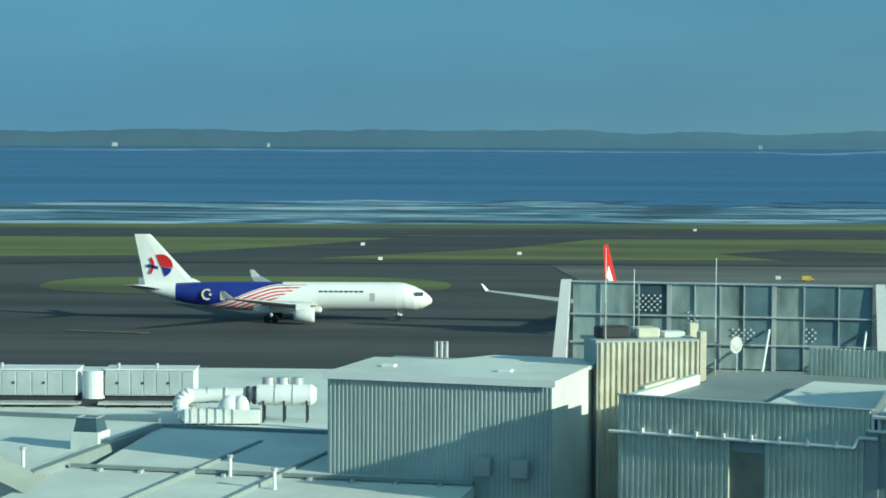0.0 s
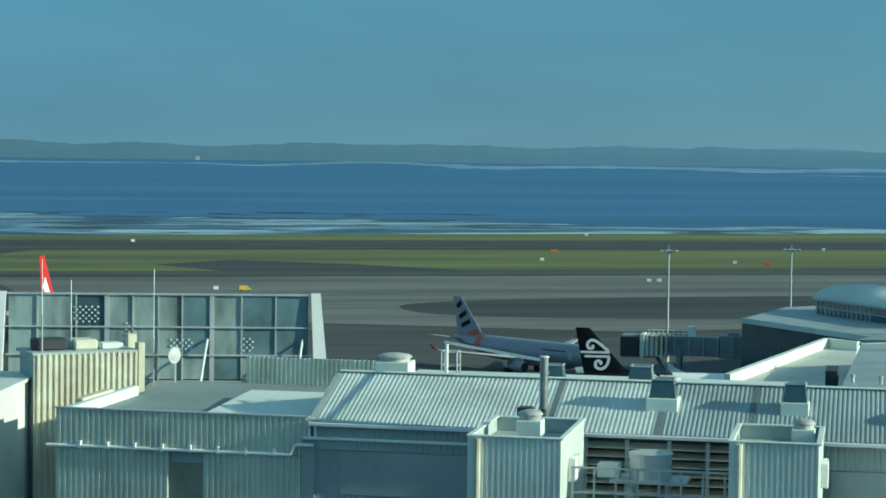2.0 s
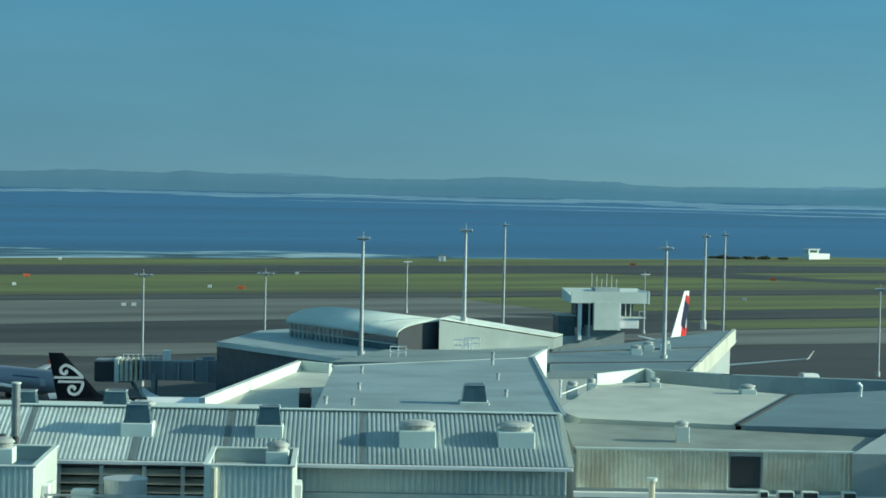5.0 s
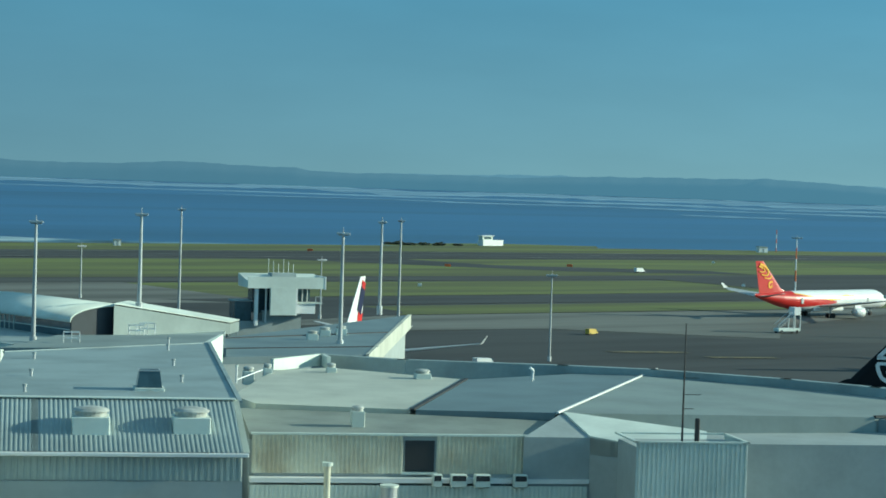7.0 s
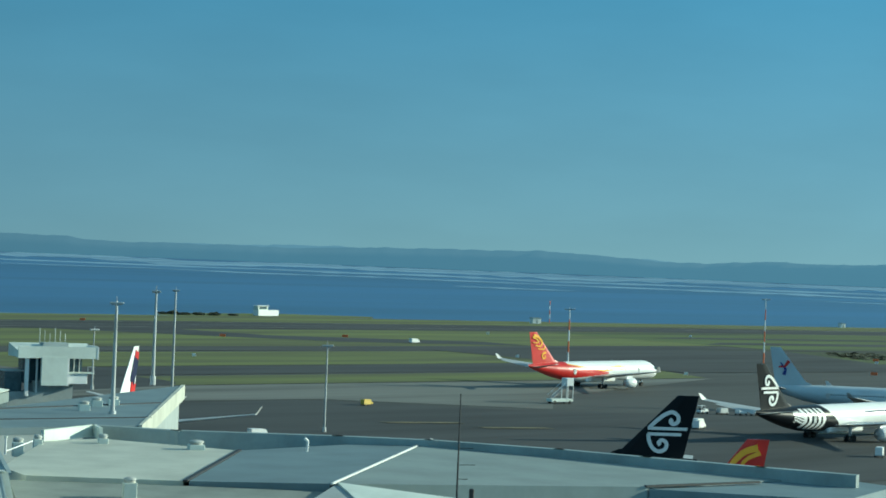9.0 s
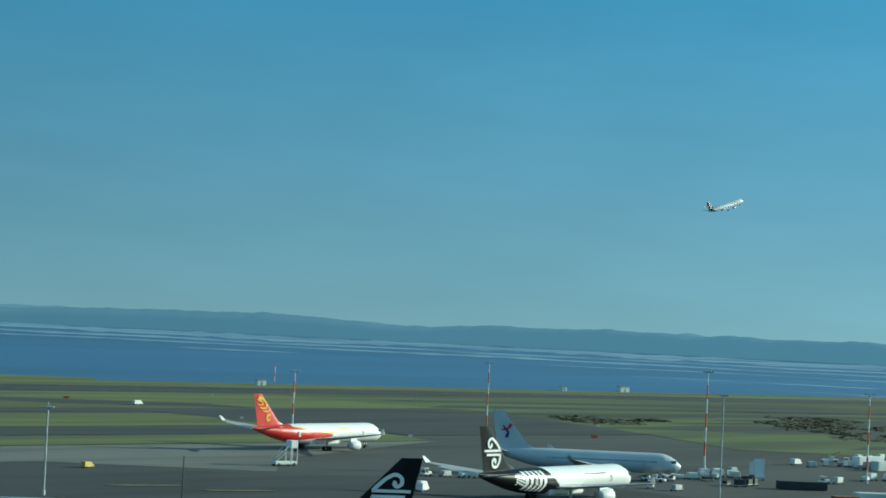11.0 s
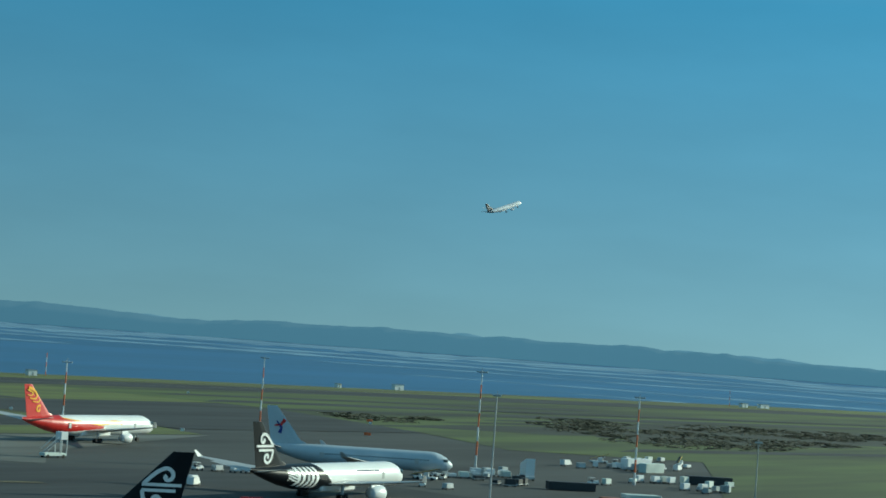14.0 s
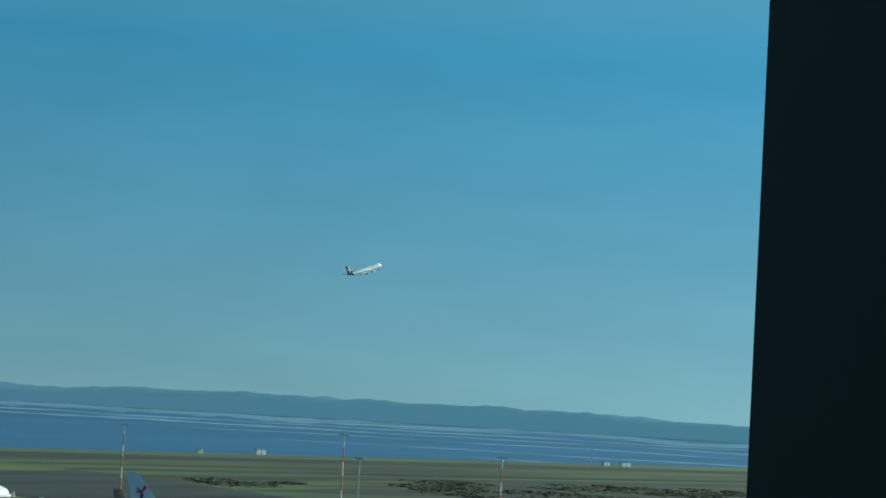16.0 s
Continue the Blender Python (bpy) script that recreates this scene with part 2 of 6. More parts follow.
sheet("grass_island_long", [(163, 568), (172, 584), (200, 597), (260, 602), (560, 598), (560, 534), (265, 531), (190, 533), (168, 548)], 0.05, GRASS, "long grass island between taxiways", "grass")
sheet("grass_apron_edge", [(315, 478), (345, 492), (560, 490), (545, 458), (330, 462)], 0.05, GRASS, "narrow grass strip at the apron's edge", "grass")
sheet("taxiway_parallel", [(-890, 598), (-180, 598), (-100, 612), (120, 606), (700, 606), (760, 630), (-890, 630)], 0.07, ASPHALT, "parallel taxiway of grey asphalt", "taxiway")
sheet("taxiway_inner", [(330, 497), (560, 497), (560, 528), (300, 528)], 0.07, TARMAC_DARK, "dark inner taxiway", "taxiway")
sheet("apron_pale", [(300, 417), (320, 460), (545, 455), (420, 405), (385, 372), (345, 413)], 0.03, ASPHALT_PALE, "pale concrete edge of the apron", "apron")
sheet("apron_dark", [(200, 400), (300, 409), (335, 413), (373, 372), (440, 330), (430, 230), (250, 230)], 0.04, TARMAC_DARK, "dark asphalt parking apron", "apron")
sheet("apron_dark_wide", [(-600, 330), (170, 330), (150, 420), (40, 452), (-110, 478), (-600, 480)], 0.04, TARMAC_WEST, "dark worn asphalt parking apron", "apron")
sheet("apron_dark_band", oval(118, 345, 448, 517), 0.04, TARMAC_DARK, "dark worn asphalt of the taxi lane", "apron")
sheet("grass_far", [(690, 470), (760, 600), (760, 740), (900, 740), (1250, 688), (2000, 543), (2300, 330), (1600, 100), (620, 150), (480, 215), (470, 250), (530, 262), (600, 300), (690, 350), (640, 400)], 0.05, GRASS_ROUGH, "rough green grassland beyond the apron", "grass")
for x0, x1, y0, w in ((760, 1500, 640, 16), (900, 1700, 575, 12), (780, 1100, 690, 9), (1000, 1600, 480, 20), (700, 1000, 390, 10)):
    sheet("field_track", [(x0, y0), (x1, y0 - 0.17 * (x1 - x0)), (x1 + 20, y0 - 0.17 * (x1 - x0) + w), (x0 + 30, y0 + w)], 0.09, TARMAC_DARK, "dark strip of bare ground across the grass", "track")
sheet("taxiway_pale", [(40, 470), (30, 604), (330, 604), (330, 440), (150, 420)], 0.02, ASPHALT_PALE, "paler worn asphalt of the taxi lanes", "taxiway")
SCRUBLAND = material("dark_scrub_ground", (0.020, 0.028, 0.018), 0.95, vary=0.4, grain=6, blotch=30, stain=(0.010, 0.014, 0.012), stretch=(0.2, 1, 1))
for k, (x, y, w, d) in enumerate(((900, 470, 190, 24), (1080, 420, 260, 34), (1330, 360, 300, 40), (1010, 520, 160, 14), (1250, 440, 220, 18), (1500, 470, 260, 18), (870, 420, 90, 16), (1120, 470, 320, 22), (1400, 400, 380, 30), (960, 560, 260, 9), (1250, 560, 320, 9))):
    ring = [(x + w * math.cos(a) * (1 + 0.35 * noise.noise((math.cos(a), math.sin(a), k))) + 0.3 * d * math.sin(a), y - 0.17 * w * math.cos(a) + d * math.sin(a) * (1 + 0.6 * noise.noise((2.5 * math.cos(a), 2.5 * math.sin(a), k + 9)))) for a in [2 * math.pi * i / 48 for i in range(48)]]
    sheet("scrubland", ring, 0.08, SCRUBLAND, "dark scrubby ground in the rough grassland", "ground")
sheet("taxiway_cross", [(560, 480), (690, 470), (760, 600), (700, 632), (560, 606)], 0.06, TARMAC_DARK, "dark taxiway crossing beyond the stands", "taxiway")
YELLOW = material("yellow_marking", (0.135, 0.112, 0.055), 0.8, vary=0.35, grain=1, blotch=4, stain=(0.06, 0.055, 0.04))
for x, y, w, d in ((322, 352, 17, 3.2), (334, 335, 15, 3.0), (405, 300, 18, 3.6), (412, 283, 20, 3.4), (-62, 402, 16, 2.2)):
    sheet("apron_marking", [(x - w / 2, y), (x + w / 2, y - d * 2), (x + w / 2, y - d), (x - w / 2, y + d)], 0.09, YELLOW, "worn yellow paint line on the apron", "marking")
for y in (768, 790, 812):
    strip("runway_line", -700, 1200, y, y + (0.9 if y != 790 else 0.5), 0.1, CONCRETE, "thin pale line along the runway", "marking")

# mud flats break the shallow water near the shore
water = material("water", (0.032, 0.097, 0.215), 0.35, vary=0.2, grain=22, blotch=190, stretch=(0.07, 1, 1), bump=0.15)
bm = bmesh.new()
bm.faces.new([bm.verts.new(p) for p in ((-3000, 700, -1.5), (4950, 0, -1.5), (4950, 4900, -1.5), (-3000, 4900, -1.5))])
tagged(part("water", bm, water), "calm blue water of a wide harbour", "water", kind="structure")


def tidal_material(name, size, stretch, colours):
    """Uneven bands of colour in one surface, as wet flats and slack water show them."""
    m = material(name, (0.2, 0.3, 0.35), 0.5)
    nt = m.node_tree
    b = nt.nodes["Principled BSDF"]
    geo = nt.nodes.new("ShaderNodeNewGeometry")
    mp = nt.nodes.new("ShaderNodeMapping")
    mp.inputs["Scale"].default_value = stretch
    n = nt.nodes.new("ShaderNodeTexNoise")
    n.inputs["Scale"].default_value, n.inputs["Detail"].default_value = 1.0 / size, 7
    n.inputs["Roughness"].default_value, n.inputs["Distortion"].default_value = 0.62, 0.7
    r = nt.nodes.new("ShaderNodeValToRGB")
    e = r.color_ramp.elements
    e[0].position, e[0].color = colours[0][0], (*colours[0][1], 1)
    e[1].position, e[1].color = colours[-1][0], (*colours[-1][1], 1)
    for at, c in colours[1:-1]:
        e.new(at).color = (*c, 1)
    nt.links.new(geo.outputs["Position"], mp.inputs["Vector"])
    nt.links.new(mp.outputs[0], n.inputs["Vector"])
    nt.links.new(n.outputs["Fac"], r.inputs[0])
    nt.links.new(r.outputs[0], b.inputs["Base Color"])
    return m


SHALLOW = tidal_material("shallow_water", 34, (0.34, 1, 1), [(0.39, (0.018, 0.036, 0.05)), (0.45, (0.05, 0.11, 0.155)), (0.50, (0.10, 0.19, 0.26)), (0.55, (0.19, 0.30, 0.36)), (0.62, (0.46, 0.55, 0.57))])
bm = bmesh.new()
top = []
for k in range(61):
    x = -520 + 1160 * k / 60
    top.append((x, 905 + 340 * max(0.04, min(1, (640 - x) / 580)) * (0.8 + 0.4 * noise.noise((x * 0.012, 4, 0)))))
bm.faces.new([bm.verts.new((x, y, -1.47)) for x, y in [(-520, 850), *top, (640, 880), (300, 880), (0, 856)][::-1]])
bm.normal_update()
tagged(part("shallows", bm, SHALLOW), "pale shallow water over tidal flats", "water", kind="structure")
MUD = material("wet_mud", (0.045, 0.055, 0.055), 0.5, vary=0.3, grain=4, blotch=30)
rng = random.Random(5)
bm = bmesh.new()
for i in range(150):
    x = rng.uniform(-60, 460)
    y = 880 + 330 * rng.random() ** 1.7
    rx, ry = rng.uniform(6, 34), rng.uniform(2.0, 8) * (y - 840) / 160
    if x > 330:
        y, rx = 900 + rng.uniform(0, 60), rx * 0.5
    ring = []
    for k in range(18):
        a = 2 * math.pi * k / 18
        w = 0.65 + 0.7 * noise.noise((x + math.cos(a), y + math.sin(a), i))
        ring.append(bm.verts.new((x + rx * w * math.cos(a), y + ry * w * math.sin(a), -1.465 + 0.0004 * i)))
    bm.faces.new(ring)
bm.normal_update()
tagged(part("mud_flats", bm, MUD), "dark wet mud banks laid bare by the tide", "mud flat", kind="stuff")
FOAM = material("pale_water", (0.20, 0.31, 0.40), 0.5, vary=0.2, grain=14, blotch=110, stain=(0.06, 0.14, 0.25), stretch=(0.2, 1, 1))
bm = bmesh.new()


def slick(d, w, a0, a1, seed):
    """A long uneven band of slack water round the far shore, at distance d."""
    n = max(8, int((a1 - a0) * 6))
    prev = None
    for i in range(n + 1):
        a = radians(a0 + (a1 - a0) * i / n)
        k = math.sin(math.pi * i / n) ** 0.4 * (0.55 + 0.9 * noise.noise((i * 0.13, seed, 1)) ** 2 + 0.35 * noise.noise((i * 0.31, seed, 5)))
        mid = d + 0.5 * w * noise.noise((i * 0.05, seed, 9))
        row = [bm.verts.new((math.sin(a) * r, math.cos(a) * r, -1.45 + 0.002 * seed)) for r in (mid - w * k / 2 - 1, mid + w * k / 2 + 1)]
        if prev:
            bm.faces.new((prev[0], row[0], row[1], prev[1]))
        prev = row


for d, w, a0, a1 in ((4080, 1300, 8, 88), (3300, 330, 24, 70), (2900, 220, 30, 84), (3900, 420, -14, 9), (2450, 150, 43.2, 46.5), (2500, 120, 52, 80), (1750, 80, 58, 84), (1480, 60, 62, 88), (2050, 90, 55, 72)):
    slick(d, w, a0, a1, d % 17)
bm.normal_update()
bmesh.ops.recalc_face_normals(bm, faces=bm.faces)
tagged(part("water_streaks", bm, FOAM), "pale calm streaks on the harbour water", "water", kind="stuff")
SAND = material("pale_shore", (0.34, 0.36, 0.33), 0.8, vary=0.2, grain=3, blotch=30)
bm = bmesh.new()
lo = [bm.verts.new((x, y + 7, -1.48)) for x, y in SHORE]
hi = [bm.verts.new((x, y - 1, 0.02)) for x, y in SHORE]
for i in range(len(SHORE) - 1):
    bm.faces.new((lo[i], lo[i + 1], hi[i + 1], hi[i]))
tagged(part("shore_bank", bm, SAND), "low pale stone bank along the water", "shore", kind="structure")


def hills(name, dist, low, high, mat, seed, label, a0=-25, a1=95, rise=0.35):
    bm = bmesh.new()
    rows = []
    n = 900
    for i in range(n + 1):
        a = radians(a0 + (a1 - a0) * i / n)
        h = low + (high - low) * max(0, 0.5 + 0.55 * noise.fractal((i * 0.0235, seed, 0), 0.8, 2.1, 5)) * (1 - rise + 2 * rise * i / n)
        h += 1.8 * noise.noise((i * 0.4, seed, 3)) + 0.7 * noise.noise((i * 1.0, seed, 7))
        s, c = math.sin(a), math.cos(a)
        rows.append([bm.verts.new((s * (dist + o), c * (dist + o), z)) for o, z in ((0, -2), (8, h * 0.45), (25, h), (60, -2))])
    for p, q in zip(rows, rows[1:]):
        for k in range(3):
            bm.faces.new((p[k], q[k], q[k + 1], p[k + 1]))
    bmesh.ops.recalc_face_normals(bm, faces=bm.faces)
    return tagged(part(name, bm, mat, smooth=True), label, "hills", kind="structure")


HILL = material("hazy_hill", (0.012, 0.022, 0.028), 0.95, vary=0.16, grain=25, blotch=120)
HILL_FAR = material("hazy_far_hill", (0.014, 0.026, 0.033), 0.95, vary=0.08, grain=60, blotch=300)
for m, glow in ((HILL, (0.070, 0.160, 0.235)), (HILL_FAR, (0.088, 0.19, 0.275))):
    # haze of kilometres of air, painted as emission, stronger towards the sun's side
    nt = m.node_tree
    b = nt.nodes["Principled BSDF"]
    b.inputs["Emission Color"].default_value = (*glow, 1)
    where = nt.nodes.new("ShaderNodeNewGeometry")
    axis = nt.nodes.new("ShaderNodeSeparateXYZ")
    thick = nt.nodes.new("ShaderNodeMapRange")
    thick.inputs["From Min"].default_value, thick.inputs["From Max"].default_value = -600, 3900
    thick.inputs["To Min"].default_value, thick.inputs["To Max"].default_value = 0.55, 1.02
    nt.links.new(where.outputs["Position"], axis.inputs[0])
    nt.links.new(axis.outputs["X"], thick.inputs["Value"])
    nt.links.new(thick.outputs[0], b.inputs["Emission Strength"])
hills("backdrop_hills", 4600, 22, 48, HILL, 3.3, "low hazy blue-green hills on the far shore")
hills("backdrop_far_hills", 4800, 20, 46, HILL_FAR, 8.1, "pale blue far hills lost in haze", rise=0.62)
for a, d, w in ((-4.6, 4570, 6), (-8.6, 4570, 12), (8.3, 4570, 8)):
    t = thing("shore_house", pose(d * math.sin(radians(a)), d * math.cos(radians(a)), 6, 0, 0, -a), "small white house far across the water", "house")
    part("wall", box(-w / 2, w / 2, -4, 4, -8, 0), WALL_GREY, t)
    part("roof", prism([(-w / 2, -4), (w / 2, -4), (w / 2, 4), (-w / 2, 4)], 0, 1), ROOF_GREY, t)

# ---- the hotel window the camera looks through ----
FRAME = material("dark_window_frame", (0.012, 0.014, 0.016), 0.6, vary=0.1, grain=0.02, blotch=0.3)
HOTEL = material("hotel_wall", (0.25, 0.25, 0.24), 0.8, vary=0.06, grain=0.3, blotch=3)
# room axes: x along the window, y outward; the window faces 20 degrees right of the runway's normal
ROOM = pose(0, 0, 38.0, 0, 0, -22.0)


def room_wall(name, bm, label, mat=FRAME):
    o = tagged(part(name, bm, mat), label, "wall", kind="structure")
    o.matrix_basis = ROOM
    return o


room_wall("wall_window_right", box(1.024, 2.6, 0.75, 0.97, -1.5, 1.5), "dark jamb and wall beside a window")
room_wall("wall_window_left", box(-4.2, -1.6, 0.75, 0.97, -1.5, 1.5), "dark wall beside a window")
room_wall("wall_window_low", box(-1.6, 1.024, 0.75, 0.97, -1.5, -0.75), "dark wall under a window")
room_wall("wall_window_head", box(-1.6, 1.024, 0.75, 0.97, 1.1, 1.5), "dark window head")
room_wall("wall_right", box(2.4, 2.6, -3, 0.75, -1.5, 1.5), "plain side wall of a dim room")
room_wall("wall_left", box(-4.2, -4.0, -3, 0.75, -1.5, 1.5), "plain side wall of a dim room")
room_wall("wall_back", box(-4.2, 2.6, -3.2, -3, -1.5, 1.5), "plain back wall of a dim room")
room_wall("floor", box(-4.2, 2.6, -3.2, 0.97, -1.7, -1.5), "dark floor of a dim room")
room_wall("ceiling", box(-4.2, 2.6, -3.2, 0.97, 1.5, 1.7), "dark ceiling of a dim room")

room_wall("hotel_tower", box(-14, 9, -16, 0.95, -38, -1.75), "grey concrete hotel tower under the room", HOTEL)

# ---- terminal ----
AXIS = -26.0


def uv(u, v, z=0.0, turn=0.0):
    """A pose in the terminal's own axes: u along its fronts, v away from them."""
    p = Matrix.Rotation(radians(AXIS), 4, "Z") @ Vector((u, v, z))
    return pose(p.x, p.y, p.z, 0, 0, AXIS + turn)


def parapet(pts, z0, z1, w=0.25):
    """A low wall along an outline."""
    bm = bmesh.new()
    for (ax, ay), (bx, by) in zip(pts, pts[1:]):
        d = Vector((bx - ax, by - ay)).normalized() * w / 2
        n = Vector((-d.y, d.x))
        add_prism(bm, [(ax - d.x - n.x, ay - d.y - n.y), (bx + d.x - n.x, by + d.y - n.y), (bx + d.x + n.x, by + d.y + n.y), (ax - d.x + n.x, ay - d.y + n.y)], z0, z1)
    return bm


def tray(name, pts, z, m, wall_mat, roof_mat, label, up=0.0, base=0.0, category="building", edges=None):
    """A flat-roofed block: walls, roof sheet and, where up is given, parapets along its edges."""
    t = thing(name, m, label, category)
    part("wall", prism(pts, base, z - 0.15), wall_mat, t)
    part("roof", prism(pts, z - 0.15, z), roof_mat, t)
    if up:
        ring = pts + pts[:1]
        for i in (edges if edges is not None else range(len(pts))):
            part("parapet", parapet(ring[i:i + 2], z, z + up), wall_mat, t)
    return t


HALL_SHEET = material("pale_ribbed_sheet", (0.50, 0.55, 0.52), 0.5, vary=0.1, grain=0.5, blotch=4)
ROOF_SHEET = material("blue_grey_roof_sheet", (0.29, 0.345, 0.345), 0.5, vary=0.1, grain=0.5, blotch=5)
# long hall with a ribbed pitched roof
hall = thing("terminal_hall", uv(-29.5, 112.7), "long terminal hall with pale ribbed metal roof and grey walls", "building")
HU, HV, HZ, RZ = 41.5, 6.5, 23.0, 25.05
part("wall", box(0.15, HU - 0.15, 0.35, 12.6, 0, HZ - 0.25), WALL_GREY, hall)
seg = [0, 12.8, 18.6, 23.4, 30.6, HU]
for i, (a, b) in enumerate(zip(seg, seg[1:])):
    part("roof_sheet", ribbed((a + 0.16, 0, HZ), (b - 0.16, 0, HZ), (0, HV, RZ - HZ), 0.25, 0.02 if i < 2 else 0.03), HALL_SHEET if i < 2 else ROOF_SHEET, hall)
part("roof_back", ribbed((HU, 2 * HV, HZ), (0, 2 * HV, HZ), (0, -HV, RZ - HZ), 0.2, 0.03), CORRUGATED, hall)
for a in seg:
    bm = bmesh.new()
    vs = [bm.verts.new(p) for p in ((a - 0.17, -0.03, HZ + 0.02), (a + 0.17, -0.03, HZ + 0.02), (a + 0.17, HV, RZ + 0.03), (a - 0.17, HV, RZ + 0.03))]
    bm.faces.new(vs)
    bmesh.ops.solidify(bm, geom=bm.faces[:], thickness=-0.05)
    part("flashing", bm, ROOF_SHEET if 0 < a < HU else ROOF_PALE, hall)
part("ridge_cap", box(0, HU, HV - 0.25, HV + 0.25, RZ + 0.02, RZ + 0.1, 0.02), ROOF_PALE, hall)
part("eaves_gutter", box(-0.1, HU + 0.1, -0.25, 0.02, HZ - 0.22, HZ - 0.02, 0.03), WHITE, hall, "pale painted gutter")
part("clerestory", ribbed((0.2, 0.3, HZ - 1.5), (HU - 0.2, 0.3, HZ - 1.5), (0, 0, 1.25), 0.33, 0.06), CORRUGATED, hall)
part("wall_sheet", ribbed((0.2, 0.3, 0.2), (10.4, 0.3, 0.2), (0, 0, HZ - 4.1), 0.33, 0.06), CORRUGATED, hall)
part("wall_panel", box(1.6, 10.2, 0.2, 0.34, HZ - 3.9, HZ - 1.55), WALL_GREY, hall, "smooth grey wall panel")
part("wall_panel", box(27.6, HU - 1.2, 0.2, 0.34, HZ - 4.4, HZ - 1.55), WALL_GREY, hall, "smooth grey wall panel")
part("wall_sheet", ribbed((27.6, 0.3, 0.2), (HU - 0.2, 0.3, 0.2), (0, 0, HZ - 4.7), 0.33, 0.06), CORRUGATED, hall)
part("corner_post", box(-0.5, 0.2, 0.12, 0.6, 0, HZ - 1.0), WALL_GREY, hall)
part("gutter_pipe", tube((-0.35, 0.0, HZ - 0.9), (10.8, 0.0, HZ - 0.9), 0.09, n=10), WHITE, hall, "white rainwater pipe")
bm = tube((-0.1, 0.02, HZ - 0.9), (-0.1, 0.02, HZ - 0.15), 0.09)
add_tube(bm, (0.25, 0.02, HZ - 0.9), (0.25, 0.02, HZ - 0.15), 0.09)
part("downpipe", bm, WHITE, hall)
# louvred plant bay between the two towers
# backing sheet against the wall; its near-black paints the shade behind the slats
part("louvre_back", box(14.9, 23.1, 0.1, 0.33, HZ - 5.0, HZ - 0.3), DARK, hall, "dark backing painted for the shade behind louvres")
LOUVRE = material("louvre_slat", (0.46, 0.45, 0.38), 0.6, vary=0.1, grain=0.3, blotch=2)
for i in range(10):
    z = HZ - 0.6 - i * 0.46
    bm = bmesh.new()
    vs = [bm.verts.new(p) for p in ((14.9, -0.22, z - 0.16), (23.1, -0.22, z - 0.16), (23.1, 0.1, z + 0.14), (14.9, 0.1, z + 0.14))]
    bm.faces.new(vs)
    bmesh.ops.solidify(bm, geom=bm.faces[:], thickness=0.04)
    part("louvre", bm, LOUVRE, hall)
for u in (14.9, 17.1, 19.3, 21.3, 23.1):
    part("louvre_post", box(u - 0.1, u + 0.1, -0.2, 0.1, HZ - 5.0, HZ - 0.3), WALL_GREY, hall)


def plant_tower(u, v, w, d, z1, label):
    t = thing("plant_tower", uv(u, v), label, "plant room", group="plant towers")
    part("core", box(0.1, w - 0.1, 0.1, d - 0.1, 0, z1 - 0.8), WALL_GREY, t)
    part("front_sheet", ribbed((0.7, 0, 12), (w, 0, 12), (0, 0, z1 - 12), 0.27, 0.07), ROOF_PALE, t)
    part("side_sheet", ribbed((w, 0, 12), (w, d, 12), (0, 0, z1 - 12), 0.3, 0.05), ROOF_PALE, t)
    part("side_sheet", ribbed((0, d, 12), (0, 0, 12), (0, 0, z1 - 12), 0.3, 0.05), CORRUGATED, t)
    part("back_sheet", ribbed((w, d, 12), (0, d, 12), (0, 0, z1 - 12), 0.3, 0.05), CORRUGATED, t)
    part("corner_strip", box(-0.05, 0.7, -0.12, 0.06, 12, z1 - 0.02), ROOF_PALE, t)
    for a, b, c, e in ((-0.12, w + 0.12, -0.14, 0.16), (-0.12, w + 0.12, d - 0.16, d + 0.14), (-0.12, 0.16, 0.16, d - 0.16), (w - 0.16, w + 0.12, 0.16, d - 0.16)):
        part("coping", box(a, b, c, e, z1 - 0.03, z1 + 0.06, 0.02), ROOF_PALE, t)
    part("roof", box(0.16, w - 0.16, 0.16, d - 0.16, z1 - 0.8, z1 - 0.7), WALL_GREY, t)
    part("side_rail", tube((w + 0.12, 0.1, z1 - 4.3), (-0.1, -0.15, z1 - 4.3), 0.06), STEEL, t)
    part("junction_box", box(w + 0.06, w + 0.4, 2.2, 3.1, z1 - 2.4, z1 - 1.2, 0.03), WHITE, t)
    part("junction_box", box(w + 0.06, w + 0.35, 3.8, 4.8, z1 - 2.2, z1 - 1.3, 0.03), ROOF_PALE, t)
    part("downpipe", tube((0.45, -0.2, z1 - 5.6), (0.45, -0.2, z1 - 0.1), 0.14), CREAM, t)
    return t


plant_tower(-18.9, 102.3, 4.5, 7.7, 24.0, "pale corrugated plant tower with open top")
plant_tower(-6.5, 103.9, 4.2, 6.6, 24.0, "pale corrugated plant tower with open top")


COWL = material("weathered_cowl", (0.42, 0.43, 0.40), 0.6, vary=0.15, grain=0.2, blotch=0.8)


